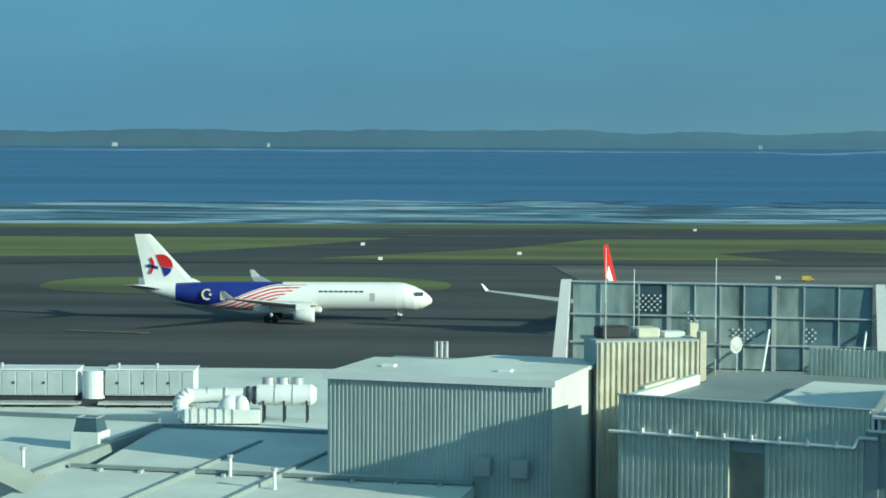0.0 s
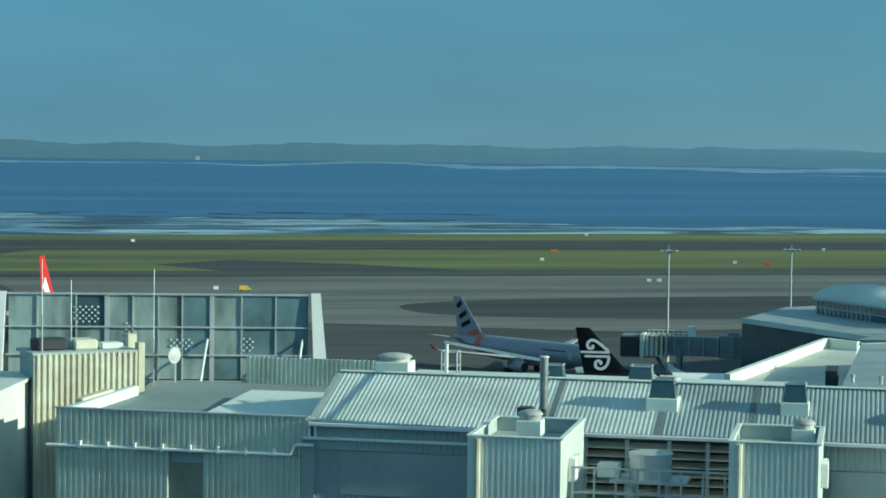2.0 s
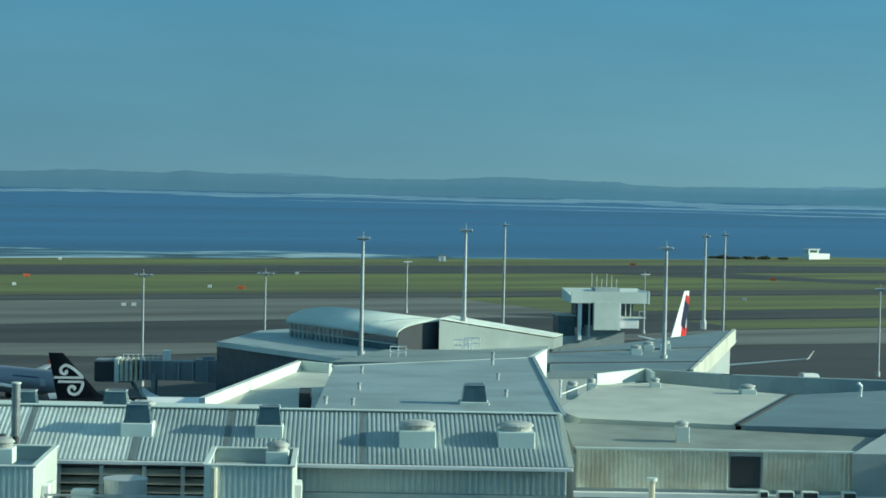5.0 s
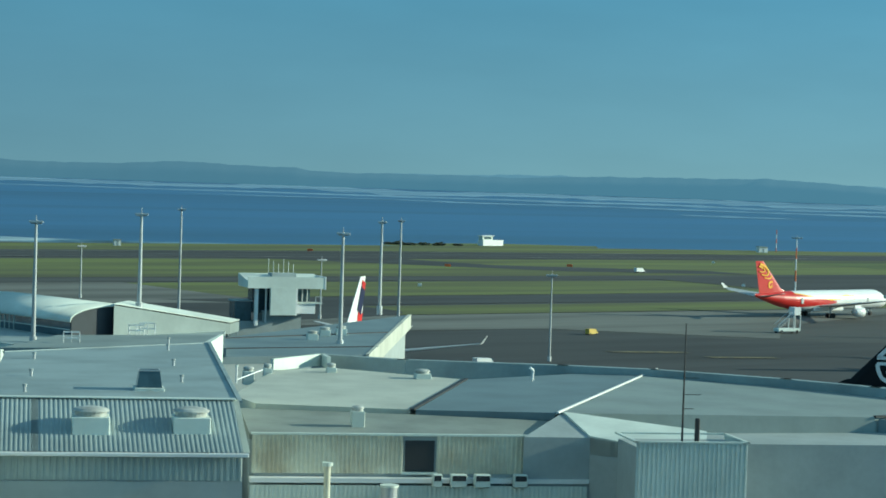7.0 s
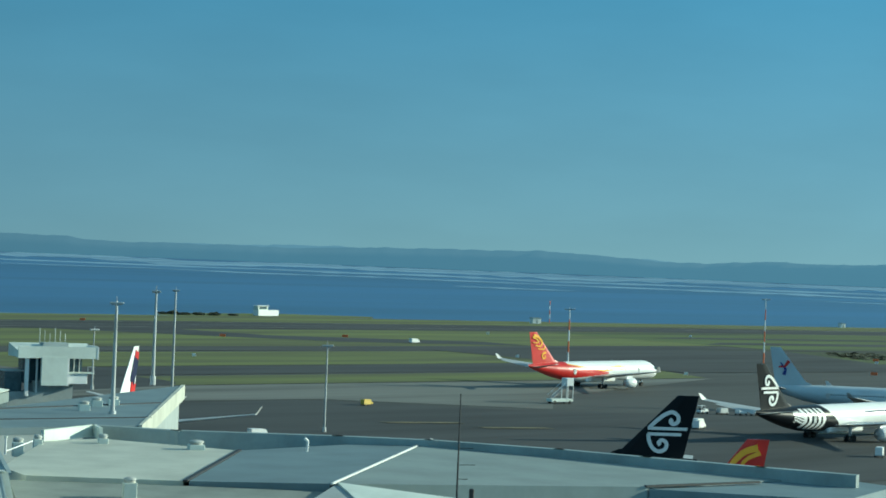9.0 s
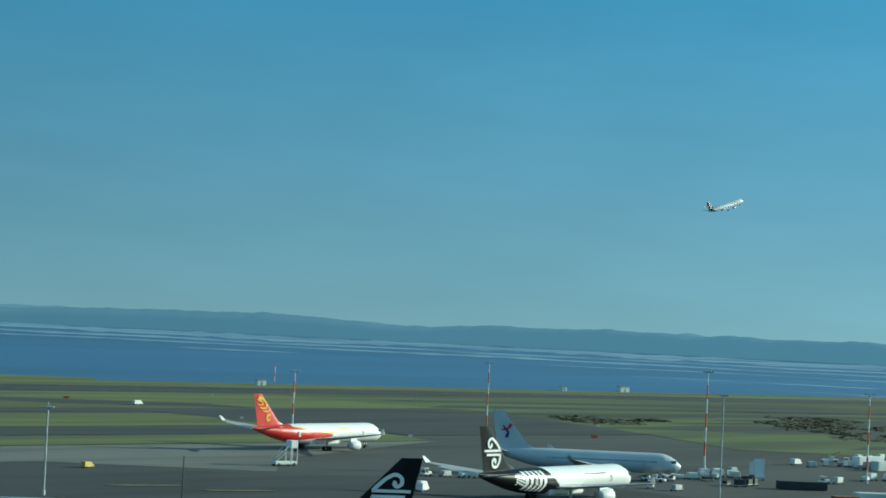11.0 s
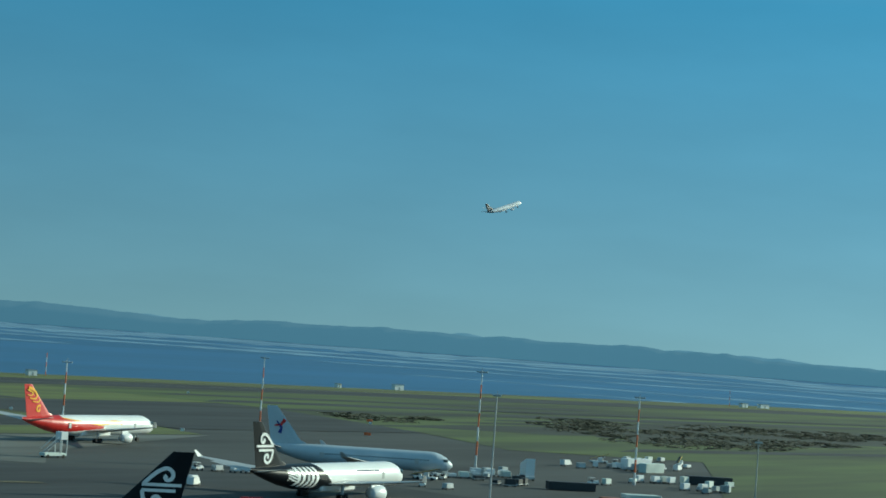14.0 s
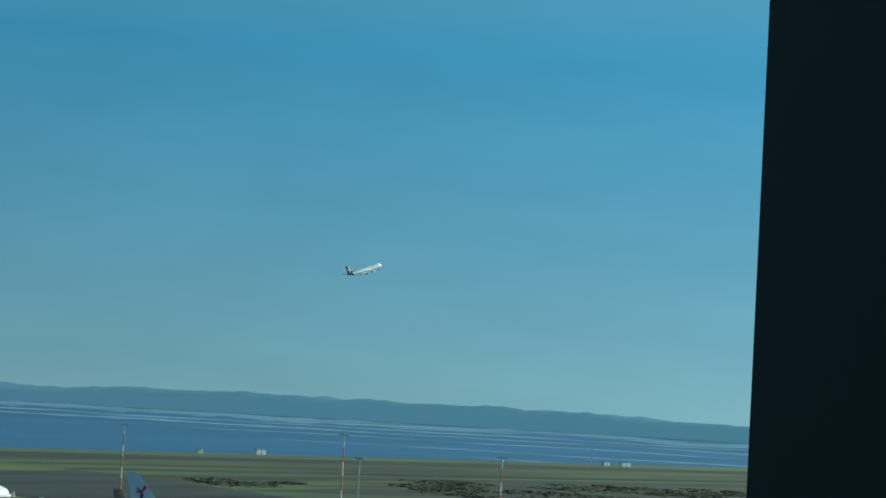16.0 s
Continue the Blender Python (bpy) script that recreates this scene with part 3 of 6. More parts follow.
def cowl(m, r=0.85, label="round grey roof ventilator with a mushroom cowl"):
    t = thing("roof_ventilator", m, label, "ventilator", group="roof ventilators")
    part("kerb", box(-r * 1.15, r * 1.15, -r * 1.15, r * 1.15, -0.7, 0.75, 0.04), ROOF_PALE, t)
    part("neck", tube((0, 0, 0.75), (0, 0, 1.0), r * 0.75, n=20), DARK, t)
    bm = bmesh.new()
    rings = []
    for rr, z in ((0.98, 0.72), (1.02, 0.98), (1.16, 0.99), (1.16, 1.05), (0.95, 1.16), (0.5, 1.23), (0.02, 1.25)):
        rings.append([bm.verts.new((r * rr * math.cos(k * math.pi / 12), r * rr * math.sin(k * math.pi / 12), z)) for k in range(24)])
    for p, q in zip(rings, rings[1:]):
        for k in range(24):
            bm.faces.new((p[k], p[(k + 1) % 24], q[(k + 1) % 24], q[k]))
    part("cowl", bm, COWL, t)
    return t


GLASS_DARK = material("dark_glazing", (0.06, 0.10, 0.12), 0.15, vary=0.1, grain=0.4, blotch=1)


def skylight(m, w=1.7, label="boxed roof light with a dark glazed hood", kerb=0.5, tall=0.95):
    t = thing("roof_light", m, label, "roof light", group="roof lights")
    part("kerb", box(-w / 2, w / 2, -w / 2, w / 2, -0.9, kerb, 0.04), ROOF_PALE, t)
    bm = bmesh.new()
    a, b, h = w * 0.42, w * 0.34, kerb + tall
    lo = [bm.verts.new(p) for p in ((-a, -a, kerb), (a, -a, kerb), (a, a, kerb), (-a, a, kerb))]
    hi = [bm.verts.new(p) for p in ((-b, -b, h), (b, -b, h), (b, b, h), (-b, b, h))]
    for k in range(4):
        bm.faces.new((lo[k], lo[(k + 1) % 4], hi[(k + 1) % 4], hi[k]))
    bm.faces.new(hi)
    part("hood", bm, GLASS_DARK, t)
    part("rim", parapet([(-b, -b), (b, -b), (b, b), (-b, b), (-b, -b)], h, h + 0.06, 0.1), STEEL, t)
    return t


skylight(uv(-10.9, 116.3, 24.1))
skylight(uv(-3.9, 116.3, 24.1), 1.5)
cowl(uv(4.0, 115.6, 23.8))
cowl(uv(9.3, 115.8, 23.8))
cowl(uv(-28.4, 128.6, 24.05), 0.9)
skylight(uv(-18.8, 129.8, 23.3), 1.6)
skylight(uv(-13.6, 130.8, 23.3), 1.8)
cowl(uv(-11.9, 130.8, 23.0), 0.6)
cowl(uv(-16.6, 106.6, 23.6), 0.55)
cowl(uv(-3.2, 108.6, 23.4), 0.5)
tray("rear_block", [(-29.5, 125.6), (-4, 125.6), (-4, 141), (-29.5, 141)], 23.0, uv(0, 0), WALL_GREY, ROOF_PALE, "pale flat roof behind the hall")

# exhaust flue with a long horizontal run
FLUE = material("dull_flue_steel", (0.27, 0.29, 0.29), 0.4, 0.5, vary=0.15, grain=0.15, blotch=1)
flue = thing("exhaust_flue", uv(-17.4, 111.9, 23.3), "tall grey exhaust flue with a horizontal pipe on supports", "flue")
part("chimney_pipe", tube((0.6, 0.4, 0.9), (0.6, 0.4, 3.6), 0.22, n=14), FLUE, flue)
part("base_pipe", tube((0.6, 0.4, -0.3), (0.6, 0.4, 1.0), 0.17, n=12), DARK, flue, "dark lower pipe")
for z in (0.95, 1.9, 2.8):
    part("band", tube((0.6, 0.4, z - 0.05), (0.6, 0.4, z + 0.05), 0.26, n=14), FLUE, flue)
part("rain_cap", tube((0.6, 0.4, 3.6), (0.6, 0.4, 3.68), 0.26, n=14), ROOF_PALE, flue)
part("pipe", tube((0.5, 0.4, 3.45), (-6.4, 9.0, 3.45), 0.08, n=10), WHITE, flue)
for k in (0.98,):
    part("support", tube((0.5 - 6.9 * k, 0.4 + 8.6 * k, -0.3), (0.5 - 6.9 * k, 0.4 + 8.6 * k, 3.4), 0.09), WHITE, flue)
bm = bmesh.new()
for dx in (0, 0.9):
    for dy in (0, 0.9):
        add_tube(bm, (-6.6 + dx, 9 + dy, -0.3), (-6.6 + dx, 9 + dy, 2.9), 0.05, n=6)
for z in (1.3, 2.1, 2.9):
    for a, b in (((0, 0), (0.9, 0)), ((0.9, 0), (0.9, 0.9)), ((0.9, 0.9), (0, 0.9)), ((0, 0.9), (0, 0))):
        add_tube(bm, (-6.6 + a[0], 9 + a[1], z), (-6.6 + b[0], 9 + b[1], z), 0.04, n=6)
part("ladder_cage", bm, STEEL, flue)
part("valve_box", box(-0.6, 0.2, -1.0, -0.2, -0.3, 1.1, 0.05), DARK, flue)

# railing and tank on the plant deck
deck = thing("plant_deck", uv(-14.2, 104.2), "steel plant deck with guard rails and pale panels", "deck")
part("deck_plate", box(0, 7.6, 0, 8.4, 18.2, 18.4), STEEL, deck)
for k in range(8):
    part("post", box(0.1 + k * 1.05 - 0.05, 0.1 + k * 1.05 + 0.05, -0.05, 0.05, 18.4, 22.4), STEEL, deck)
for z in (22.4, 21.2, 19.4, 18.7):
    part("rail", box(0, 7.6, -0.05, 0.05, z - 0.05, z + 0.05), STEEL, deck)
part("panel", box(2.7, 6.3, -0.12, 0.0, 18.4, 19.9), ROOF_PALE, deck)
tank = thing("water_tank", uv(-10.6, 107.0, 18.4), "short round galvanised tank on a plant deck", "tank")
bm = tube((0, 0, 3.2), (0, 0, 4.4), 1.05, n=28)
add_tube(bm, (0, 0, 4.4), (0, 0, 4.48), 1.1, n=28)
part("body", bm, STEEL, tank)
for x in (-0.9, 0.9):
    for y in (-0.7, 0.7):
        part("leg", box(x - 0.1, x + 0.1, y - 0.1, y + 0.1, 0, 3.2), STEEL, tank)
part("platform", box(-1.9, 1.9, -1.2, 1.2, 3.05, 3.2), STEEL, tank)
part("control_box", box(-2.6, -1.5, -0.6, 0.4, 3.2, 3.9, 0.05), ROOF_PALE, tank)

# corrugated block with a sunk roof, left of the hall
TAUPE = material("taupe_panel", (0.24, 0.225, 0.175), 0.7, vary=0.12, grain=0.4, blotch=2)
BLOCK_SHEET = material("pale_block_sheet", (0.56, 0.59, 0.50), 0.5, vary=0.1, grain=0.4, blotch=3)
dblk = thing("parapet_block", pose(0, 0, 38 * 0.0115) @ Matrix.Scale(0.9885, 4) @ uv(-44.6, 114.2), "pale grey-green corrugated block with parapet, sunk roof and rainwater pipes", "building")
part("wall", box(0.1, 14.4, 0.3, 21, 0, 22.2), WALL_GREY, dblk)
part("parapet_sheet", ribbed((0, 0.05, 20.9), (14.5, 0.05, 20.9), (0, 0, 2.1), 0.33, 0.11), BLOCK_SHEET, dblk)
part("wall_sheet", ribbed((0, 0.05, 8), (6.6, 0.05, 8), (0, 0, 12.85), 0.33, 0.11), BLOCK_SHEET, dblk)
part("wall_sheet", ribbed((8.6, 0.05, 8), (14.5, 0.05, 8), (0, 0, 12.85), 0.33, 0.11), BLOCK_SHEET, dblk)
part("doorway", box(6.6, 8.6, 0.06, 0.4, 8, 20.2), TAUPE, dblk, "tall smooth infill panel")
part("coping", box(-0.1, 14.6, -0.1, 0.25, 23.0, 23.08), STEEL, dblk)
part("roof", box(0.3, 14.3, 0.3, 21, 22.2, 22.35), ROOF_GREY, dblk)
part("roof_pale", prism([(7.4, 1.2), (14.2, 1.2), (14.2, 12.8), (7.6, 12.8)], 22.35, [22.42, 22.42, 22.9, 22.9]), ROOF_PALE, dblk, "pale raised roof panel")
part("kerb", box(0, 0.5, 0.3, 12.5, 22.3, 22.95, 0.05), ROOF_PALE, dblk)
part("kerb", box(-0.4, 0.1, 4.0, 9.0, 22.8, 23.1, 0.05), CREAM, dblk)
part("gutter_pipe", tube((-0.5, -0.15, 20.95), (13.6, -0.15, 20.95), 0.1, n=10), WHITE, dblk, "white rainwater pipe")
for k in range(8):
    part("bracket", box(1.4 + k * 1.6, 1.55 + k * 1.6, -0.25, 0.05, 20.85, 21.25), WHITE, dblk)
bm = tube((13.6, -0.15, 20.95), (13.9, -0.15, 21.5), 0.1)
add_tube(bm, (13.9, -0.15, 21.5), (14.9, -0.15, 21.5), 0.1)
part("pipe_bend", bm, WHITE, dblk)
part("rear_screen", ribbed((4.9, 20.9, 22.2), (14.9, 20.9, 22.2), (0, 0, 1.9), 0.3, 0.07), BLOCK_SHEET, dblk)

# cream stair tower
stair = thing("stair_tower", uv(-51.15, 127.2, 0, 38) @ Matrix.Scale(1.09, 4) @ pose(0, 0, -3.14), "cream ribbed stair tower with rust stains and clutter on top", "tower")
part("core", box(0.1, 6.25, 0.1, 3.2, 0, 25.6), WALL_GREY, stair)
part("front_sheet", ribbed((0, 0, 10), (6.2, 0, 10), (0, 0, 15.7), 0.34, 0.12), CREAM, stair)
part("corner_pier", box(6.2, 6.6, -0.15, 0.5, 14, 26.2, 0.03), CREAM, stair)
part("corner_pier", box(6.35, 6.9, 2.2, 2.9, 14, 26.5, 0.03), CREAM, stair)
part("roof", box(-0.1, 6.2, -0.1, 3.3, 25.62, 25.8), WALL_GREY, stair)
part("cable_tray", box(0.3, 2.2, 0.8, 1.9, 25.8, 26.5, 0.1), DARK, stair)
part("cable_drum", box(2.6, 4.0, 0.6, 2.2, 25.8, 26.4, 0.1), CREAM, stair)
part("cabinet", box(4.3, 5.6, 0.8, 1.8, 25.8, 26.15, 0.05), ROOF_PALE, stair)
dish = thing("satellite_dish", uv(-43.7, 132.4, 22.7), "white satellite dish on a pole", "dish")
bm = bmesh.new()
rings = [[bm.verts.new((0.55 * r * math.cos(k * math.pi / 10), -0.12 * (1 - r * r), 0.55 * r * math.sin(k * math.pi / 10))) for k in range(20)] for r in (0.02, 0.35, 0.7, 1.0)]
for p, q in zip(rings, rings[1:]):
    for k in range(20):
        bm.faces.new((p[k], p[(k + 1) % 20], q[(k + 1) % 20], q[k]))
bmesh.ops.solidify(bm, geom=bm.faces[:], thickness=0.04)
part("reflector", bm, WHITE, dish, smooth=True, m=pose(0, 0, 1.6, 0, 0, 62))
part("pole", tube((0, 0.1, -0.9), (0, 0.1, 1.5), 0.06), STEEL, dish)


def antenna(m, h, label="thin white whip antenna"):
    t = thing("antenna", m, label, "antenna", group="antennas")
    part("mast", tube((0, 0, 0), (0, 0, h * 0.4), 0.05, n=8), STEEL, t)
    part("whip", tube((0, 0, h * 0.4), (0, 0, h), 0.035, 0.02, n=8), WHITE, t)
    return t


antenna(uv(-51.0, 128.2, 24.70), 5.8)
antenna(uv(-49.7, 129.8, 24.70), 4.4)
antenna(uv(-45.1, 132.4, 22.3), 7.5)

# pale box building on its own axis
BOXM = pose(-7.04, 132.6, 0, 0, 0, -17.3) @ Matrix.Scale(1.07, 4) @ pose(0, 0, -2.49)
bbx = thing("box_building", BOXM, "tall grey ribbed box building with a flat pale roof", "building")
part("core", box(0.1, 13.2, 0.1, 12.0, 0, 23.8), WALL_GREY, bbx)
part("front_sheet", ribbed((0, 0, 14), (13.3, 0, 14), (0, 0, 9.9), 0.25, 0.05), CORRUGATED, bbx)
# paler than the front: some of this side's sunlit brightness is in the colour
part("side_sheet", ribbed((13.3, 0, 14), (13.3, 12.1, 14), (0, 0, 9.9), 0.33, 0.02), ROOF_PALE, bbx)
part("roof", prism([(-0.2, -0.2), (13.5, -0.2), (13.5, 12.3), (6.4, 12.3), (4.6, 8.8), (-0.2, 8.8)], 23.85, 24.05), ROOF_PALE, bbx)
part("fascia", box(-0.22, 13.52, -0.26, -0.2, 23.7, 24.1), WHITE, bbx)
part("roof_hatch", box(2.0, 2.8, 3.6, 4.2, 24.05, 24.2, 0.02), WHITE, bbx)
part("roof_hatch", box(9.2, 10.0, 3.2, 3.8, 24.05, 24.2, 0.02), WHITE, bbx)
for x in (8.9, 11.1):
    ac = thing("air_conditioner", BOXM @ pose(x, -0.45, 18.6), "pale outdoor air-conditioning unit on a grey wall", "air conditioner", group="air conditioners")
    # wall grey on a pale case: the shadow it stands in is painted
    part("case", box(0, 1.0, -0.3, 0.3, 0, 1.0, 0.04), WALL_GREY, ac)
    part("grille", tube((0.5, -0.36, 0.5), (0.5, -0.3, 0.5), 0.3, n=20), WALL_GREY, ac)
chim = thing("chimney_cluster", pose(-0.1, 160, 0), "cluster of three round pale flues", "flue")
for k in range(3):
    part("flue", tube((-0.38 + k * 0.38, 0, 0), (-0.38 + k * 0.38, 0, 22.3), 0.16, n=14), STEEL, chim)

# glazed blast screen on steel frames
SCREEN_GLASS = material("dusty_glass_panel", (0.25, 0.31, 0.30), 0.3, vary=0.3, grain=0.5, blotch=1.8, stretch=(1, 1, 0.3))
SCREEN_BLUE = material("blue_glass_panel", (0.13, 0.20, 0.225), 0.22, vary=0.15, grain=0.6, blotch=2.2)
scr = thing("glazed_screen", pose(8.5, 148.0, 0, 0, 0, -10.5), "tall steel-framed screen with dusty grey-green glass panels", "screen")
SW, S0, S1 = 20.9, 21.8, 27.65
part("base", box(-0.5, SW + 0.5, -0.2, 2.4, 0, S0), WALL_GREY, scr)
part("back_panel", box(0.4, SW - 0.4, 0.5, 0.6, S0, S1 - 0.1), WALL_GREY, scr)
rng = random.Random(11)
xs = [0.35, 2.3, 4.9, 6.95, 8.7, 10.4, 12.0, 14.0, 16.0, 18.3, SW - 0.5]
for a, b in zip(xs, xs[1:]):
    for z0, z1 in ((S0 + 0.1, S0 + 1.7), (S0 + 1.75, S0 + 3.6), (S0 + 3.65, S1 - 0.1)):
        part("pane", box(a + 0.05, b - 0.05, 0.16 + rng.uniform(0, 0.04), 0.45, z0, z1), SCREEN_BLUE if a > 11.5 and rng.random() < 0.8 else SCREEN_GLASS if rng.random() < 0.95 else GLASS_DARK, scr)
for a in xs[1:-1]:
    w = 0.15 if a in (6.95, 14.0) else 0.045
    part("post", box(a - w, a + w, 0.08, 0.3, S0, S1), STEEL, scr)
for z in (S0 + 1.72, S0 + 3.62, S1):
    part("rail", box(0.2, SW, 0.0, 0.28, z - 0.05, z + 0.05), STEEL, scr)
for x, s in ((0, -1), (SW, 1)):
    bm = bmesh.new()
    foot, head = x + 0.55 * s, x + 0.1 * s
    lo = [bm.verts.new((foot + a, b, S0 - 0.6)) for a, b in ((-0.5, -0.5), (0.5, -0.5), (0.5, 0.9), (-0.5, 0.9))]
    hi = [bm.verts.new((head + a, b, S1 + 0.1)) for a, b in ((-0.32, -0.05), (0.32, -0.05), (0.32, 0.6), (-0.32, 0.6))]
    bm.faces.new(lo[::-1]), bm.faces.new(hi)
    for i in range(4):
        bm.faces.new((lo[i], lo[(i + 1) % 4], hi[(i + 1) % 4], hi[i]))
    part("end_frame", bm, WHITE, scr, "white tapered end frame")
HATCH = material("white_hatching", (0.7, 0.74, 0.72), 0.5, vary=0.1, grain=0.3, blotch=1)
for x0, z0, nx, nz in ((4.7, S0 + 3.9, 9, 6), (11.2, S0 + 2.1, 8, 4), (15.9, S0 + 2.0, 5, 5), (8.2, S0 + 2.4, 4, 8)):
    bm = bmesh.new()
    for i in range(nx):
        for j in range(nz):
            if (i * 7 + j * 5) % 4 and (i + j) % 2:
                add_box(bm, x0 + i * 0.2, x0 + i * 0.2 + 0.13, 0.1, 0.15, z0 + j * 0.2, z0 + j * 0.2 + 0.12)
    tagged(part("hatching", bm, HATCH, scr, "white hatched film on the glass"), kind="stuff")
for x in (13.7, SW - 0.8):
    part("brace", tube((x - 0.4, -2.6, S0 - 0.2), (x, 0.1, S0 + 2.8), 0.08), WHITE, scr)
    part("brace_foot", box(x - 1.6, x + 1.8, -2.9, -2.4, S0 - 0.4, S0 - 0.1), WHITE, scr)

# left roofs with ducts
lroof = tray("west_roof", [(-70, 127), (4, 127), (4, 176), (-70, 176)], 15.0, pose(0, 30, 0, 0, 0, -3), WALL_GREY, ROOF_PALE, "wide pale roof deck with plant")
NEAR = pose(0, 0, 38 * 0.055) @ Matrix.Scale(0.945, 4)
lroof2 = thing("west_lower_roof", NEAR @ pose(-20.3, 154.8, 0, 0, 0, -14), "pale low-pitched roofs with a grey hip flashing and gutters", "building")
part("wall", box(-28, 26, -21.5, 3.6, -2, 14.6), WALL_GREY, lroof2)
part("roof", prism([(0, -12), (26, -12), (26, 0), (0, 0)], 14.4, [15.5, 15.5, 16.5, 16.5]), ROOF_PALE, lroof2)
part("roof", prism([(-28, -20), (-3.4, -20), (-0.2, -0.2), (-1.6, 4), (-28, 4)], 14.4, [15.2, 15.2, 16.4, 16.3, 16.3]), ROOF_PALE, lroof2)
part("roof", prism([(-2.2, -22), (26, -22), (26, -12.1), (-2.2, -12.1)], 14.4, [14.8, 14.8, 15.35, 15.35]), ROOF_PALE, lroof2)
part("ridge_gutter", box(-0.4, 26, 0.0, 0.45, 16.2, 16.75, 0.04), ROOF_BLUE, lroof2, "dark blue-grey ridge gutter")
part("ridge_gutter", box(-28, -1.6, 4.0, 4.5, 16.0, 16.6, 0.04), ROOF_BLUE, lroof2, "dark blue-grey ridge gutter")
part("hip_flashing", prism([(-3.2, -15.6), (-2.5, -15.6), (0.25, -0.1), (-0.45, -0.1)], 14.6, [15.6, 15.6, 16.75, 16.75]), ROOF_GREY, lroof2, "grey hip flashing")
part("hip_flashing", prism([(-3.6, -15.2), (-3.3, -15.2), (-0.6, -0.1), (-0.9, -0.1)], 14.6, [15.55, 15.55, 16.65, 16.65]), WHITE, lroof2, "white hip flashing")
part("eaves_rail", box(-1.5, 26, -12.25, -11.95, 15.42, 15.66, 0.03), ROOF_GREY, lroof2)
for k in range(9):
    part("eaves_bracket", box(0.6 + 2.9 * k, 0.85 + 2.9 * k, -12.8, -12.2, 15.2, 15.5, 0.02), STEEL, lroof2)
for x in (8.6, 14.6):
    part("standing_seam", prism([(x - 3.2, -21.8), (x - 2.95, -21.8), (x + 0.25, -3.0), (x, -3.0)], 14.5, [14.95, 14.95, 16.36, 16.36]), ROOF_GREY, lroof2)
part("window_band", box(0.5, 24, -21.62, -21.5, 12.2, 14.2), GLASS_DARK, lroof2, "dark window band under the eaves")
part("eaves_gutter", box(-2.4, 26.1, -22.35, -22.0, 14.6, 14.9, 0.03), ROOF_GREY, lroof2)
part("corner_post", box(-2.3, -1.4, -22.1, -21.5, 8, 14.6), ROOF_PALE, lroof2)
rack = thing("pipe_rack", pose(-3.5, 110.5, 0, 0, 0, -16), "white pipe rack on short posts along a roof edge", "pipe rack")
for k in range(12):
    part("post", box(k * 1.1 - 0.05, k * 1.1 + 0.05, -0.05, 0.05, 14.5, 18.4), WHITE, rack)
    part("bracket", box(k * 1.1 - 0.05, k * 1.1 + 0.05, -0.6, 0.5, 18.3, 18.4), WHITE, rack)
for y, z in ((-0.45, 18.5), (0.0, 18.55), (0.4, 18.5)):
    part("pipe", tube((-0.6, y, z), (12.8, y, z), 0.08, n=8), WHITE, rack)
eave = thing("gabled_annex", NEAR @ pose(-30.6, 137.2, 0, 0, 0, -14), "small pale gabled annex beside the lower roof", "building")
bm = bmesh.new()
ring = [(-4.2, 15.0), (0, 16.7), (4.2, 15.0)]
fr = [bm.verts.new((x, 0, z)) for x, z in ring] + [bm.verts.new((4.2, 0, 0)), bm.verts.new((-4.2, 0, 0))]
bk = [bm.verts.new((v.co.x, 4, v.co.z)) for v in fr]
bm.faces.new(fr), bm.faces.new(bk)
for i in range(5):
    bm.faces.new((fr[i], fr[(i + 1) % 5], bk[(i + 1) % 5], bk[i]))
bmesh.ops.recalc_face_normals(bm, faces=bm.faces)
part("body", bm, WALL_GREY, eave)
for s in (-1, 1):
    bm = bmesh.new()
    bm.faces.new([bm.verts.new(p) for p in ((0, -0.4, 16.8), (s * 4.5, -0.4, 14.95), (s * 4.5, 4.2, 14.95), (0, 4.2, 16.8))])
    bmesh.ops.solidify(bm, geom=bm.faces[:], thickness=0.12)
    part("roof_slope", bm, ROOF_PALE, eave)
for x, y, z in ((-27.5, 141.5, 16.2), (-13.8, 140.4, 15.9), (-10.6, 136.4, 15.7)):
    p = thing("vent_pipe", NEAR @ pose(x, y, z), "small capped vent pipe on a roof", "vent pipe", group="vent pipes")
    part("pipe", tube((0, 0, -0.8), (0, 0, 0.7), 0.12, n=10), WHITE, p)
    part("cap", tube((0, 0, 0.65), (0, 0, 0.85), 0.22, n=10), STEEL, p)
skylight(NEAR @ pose(-24.4, 149.6, 16.5, 0, 0, -14), 2.1)

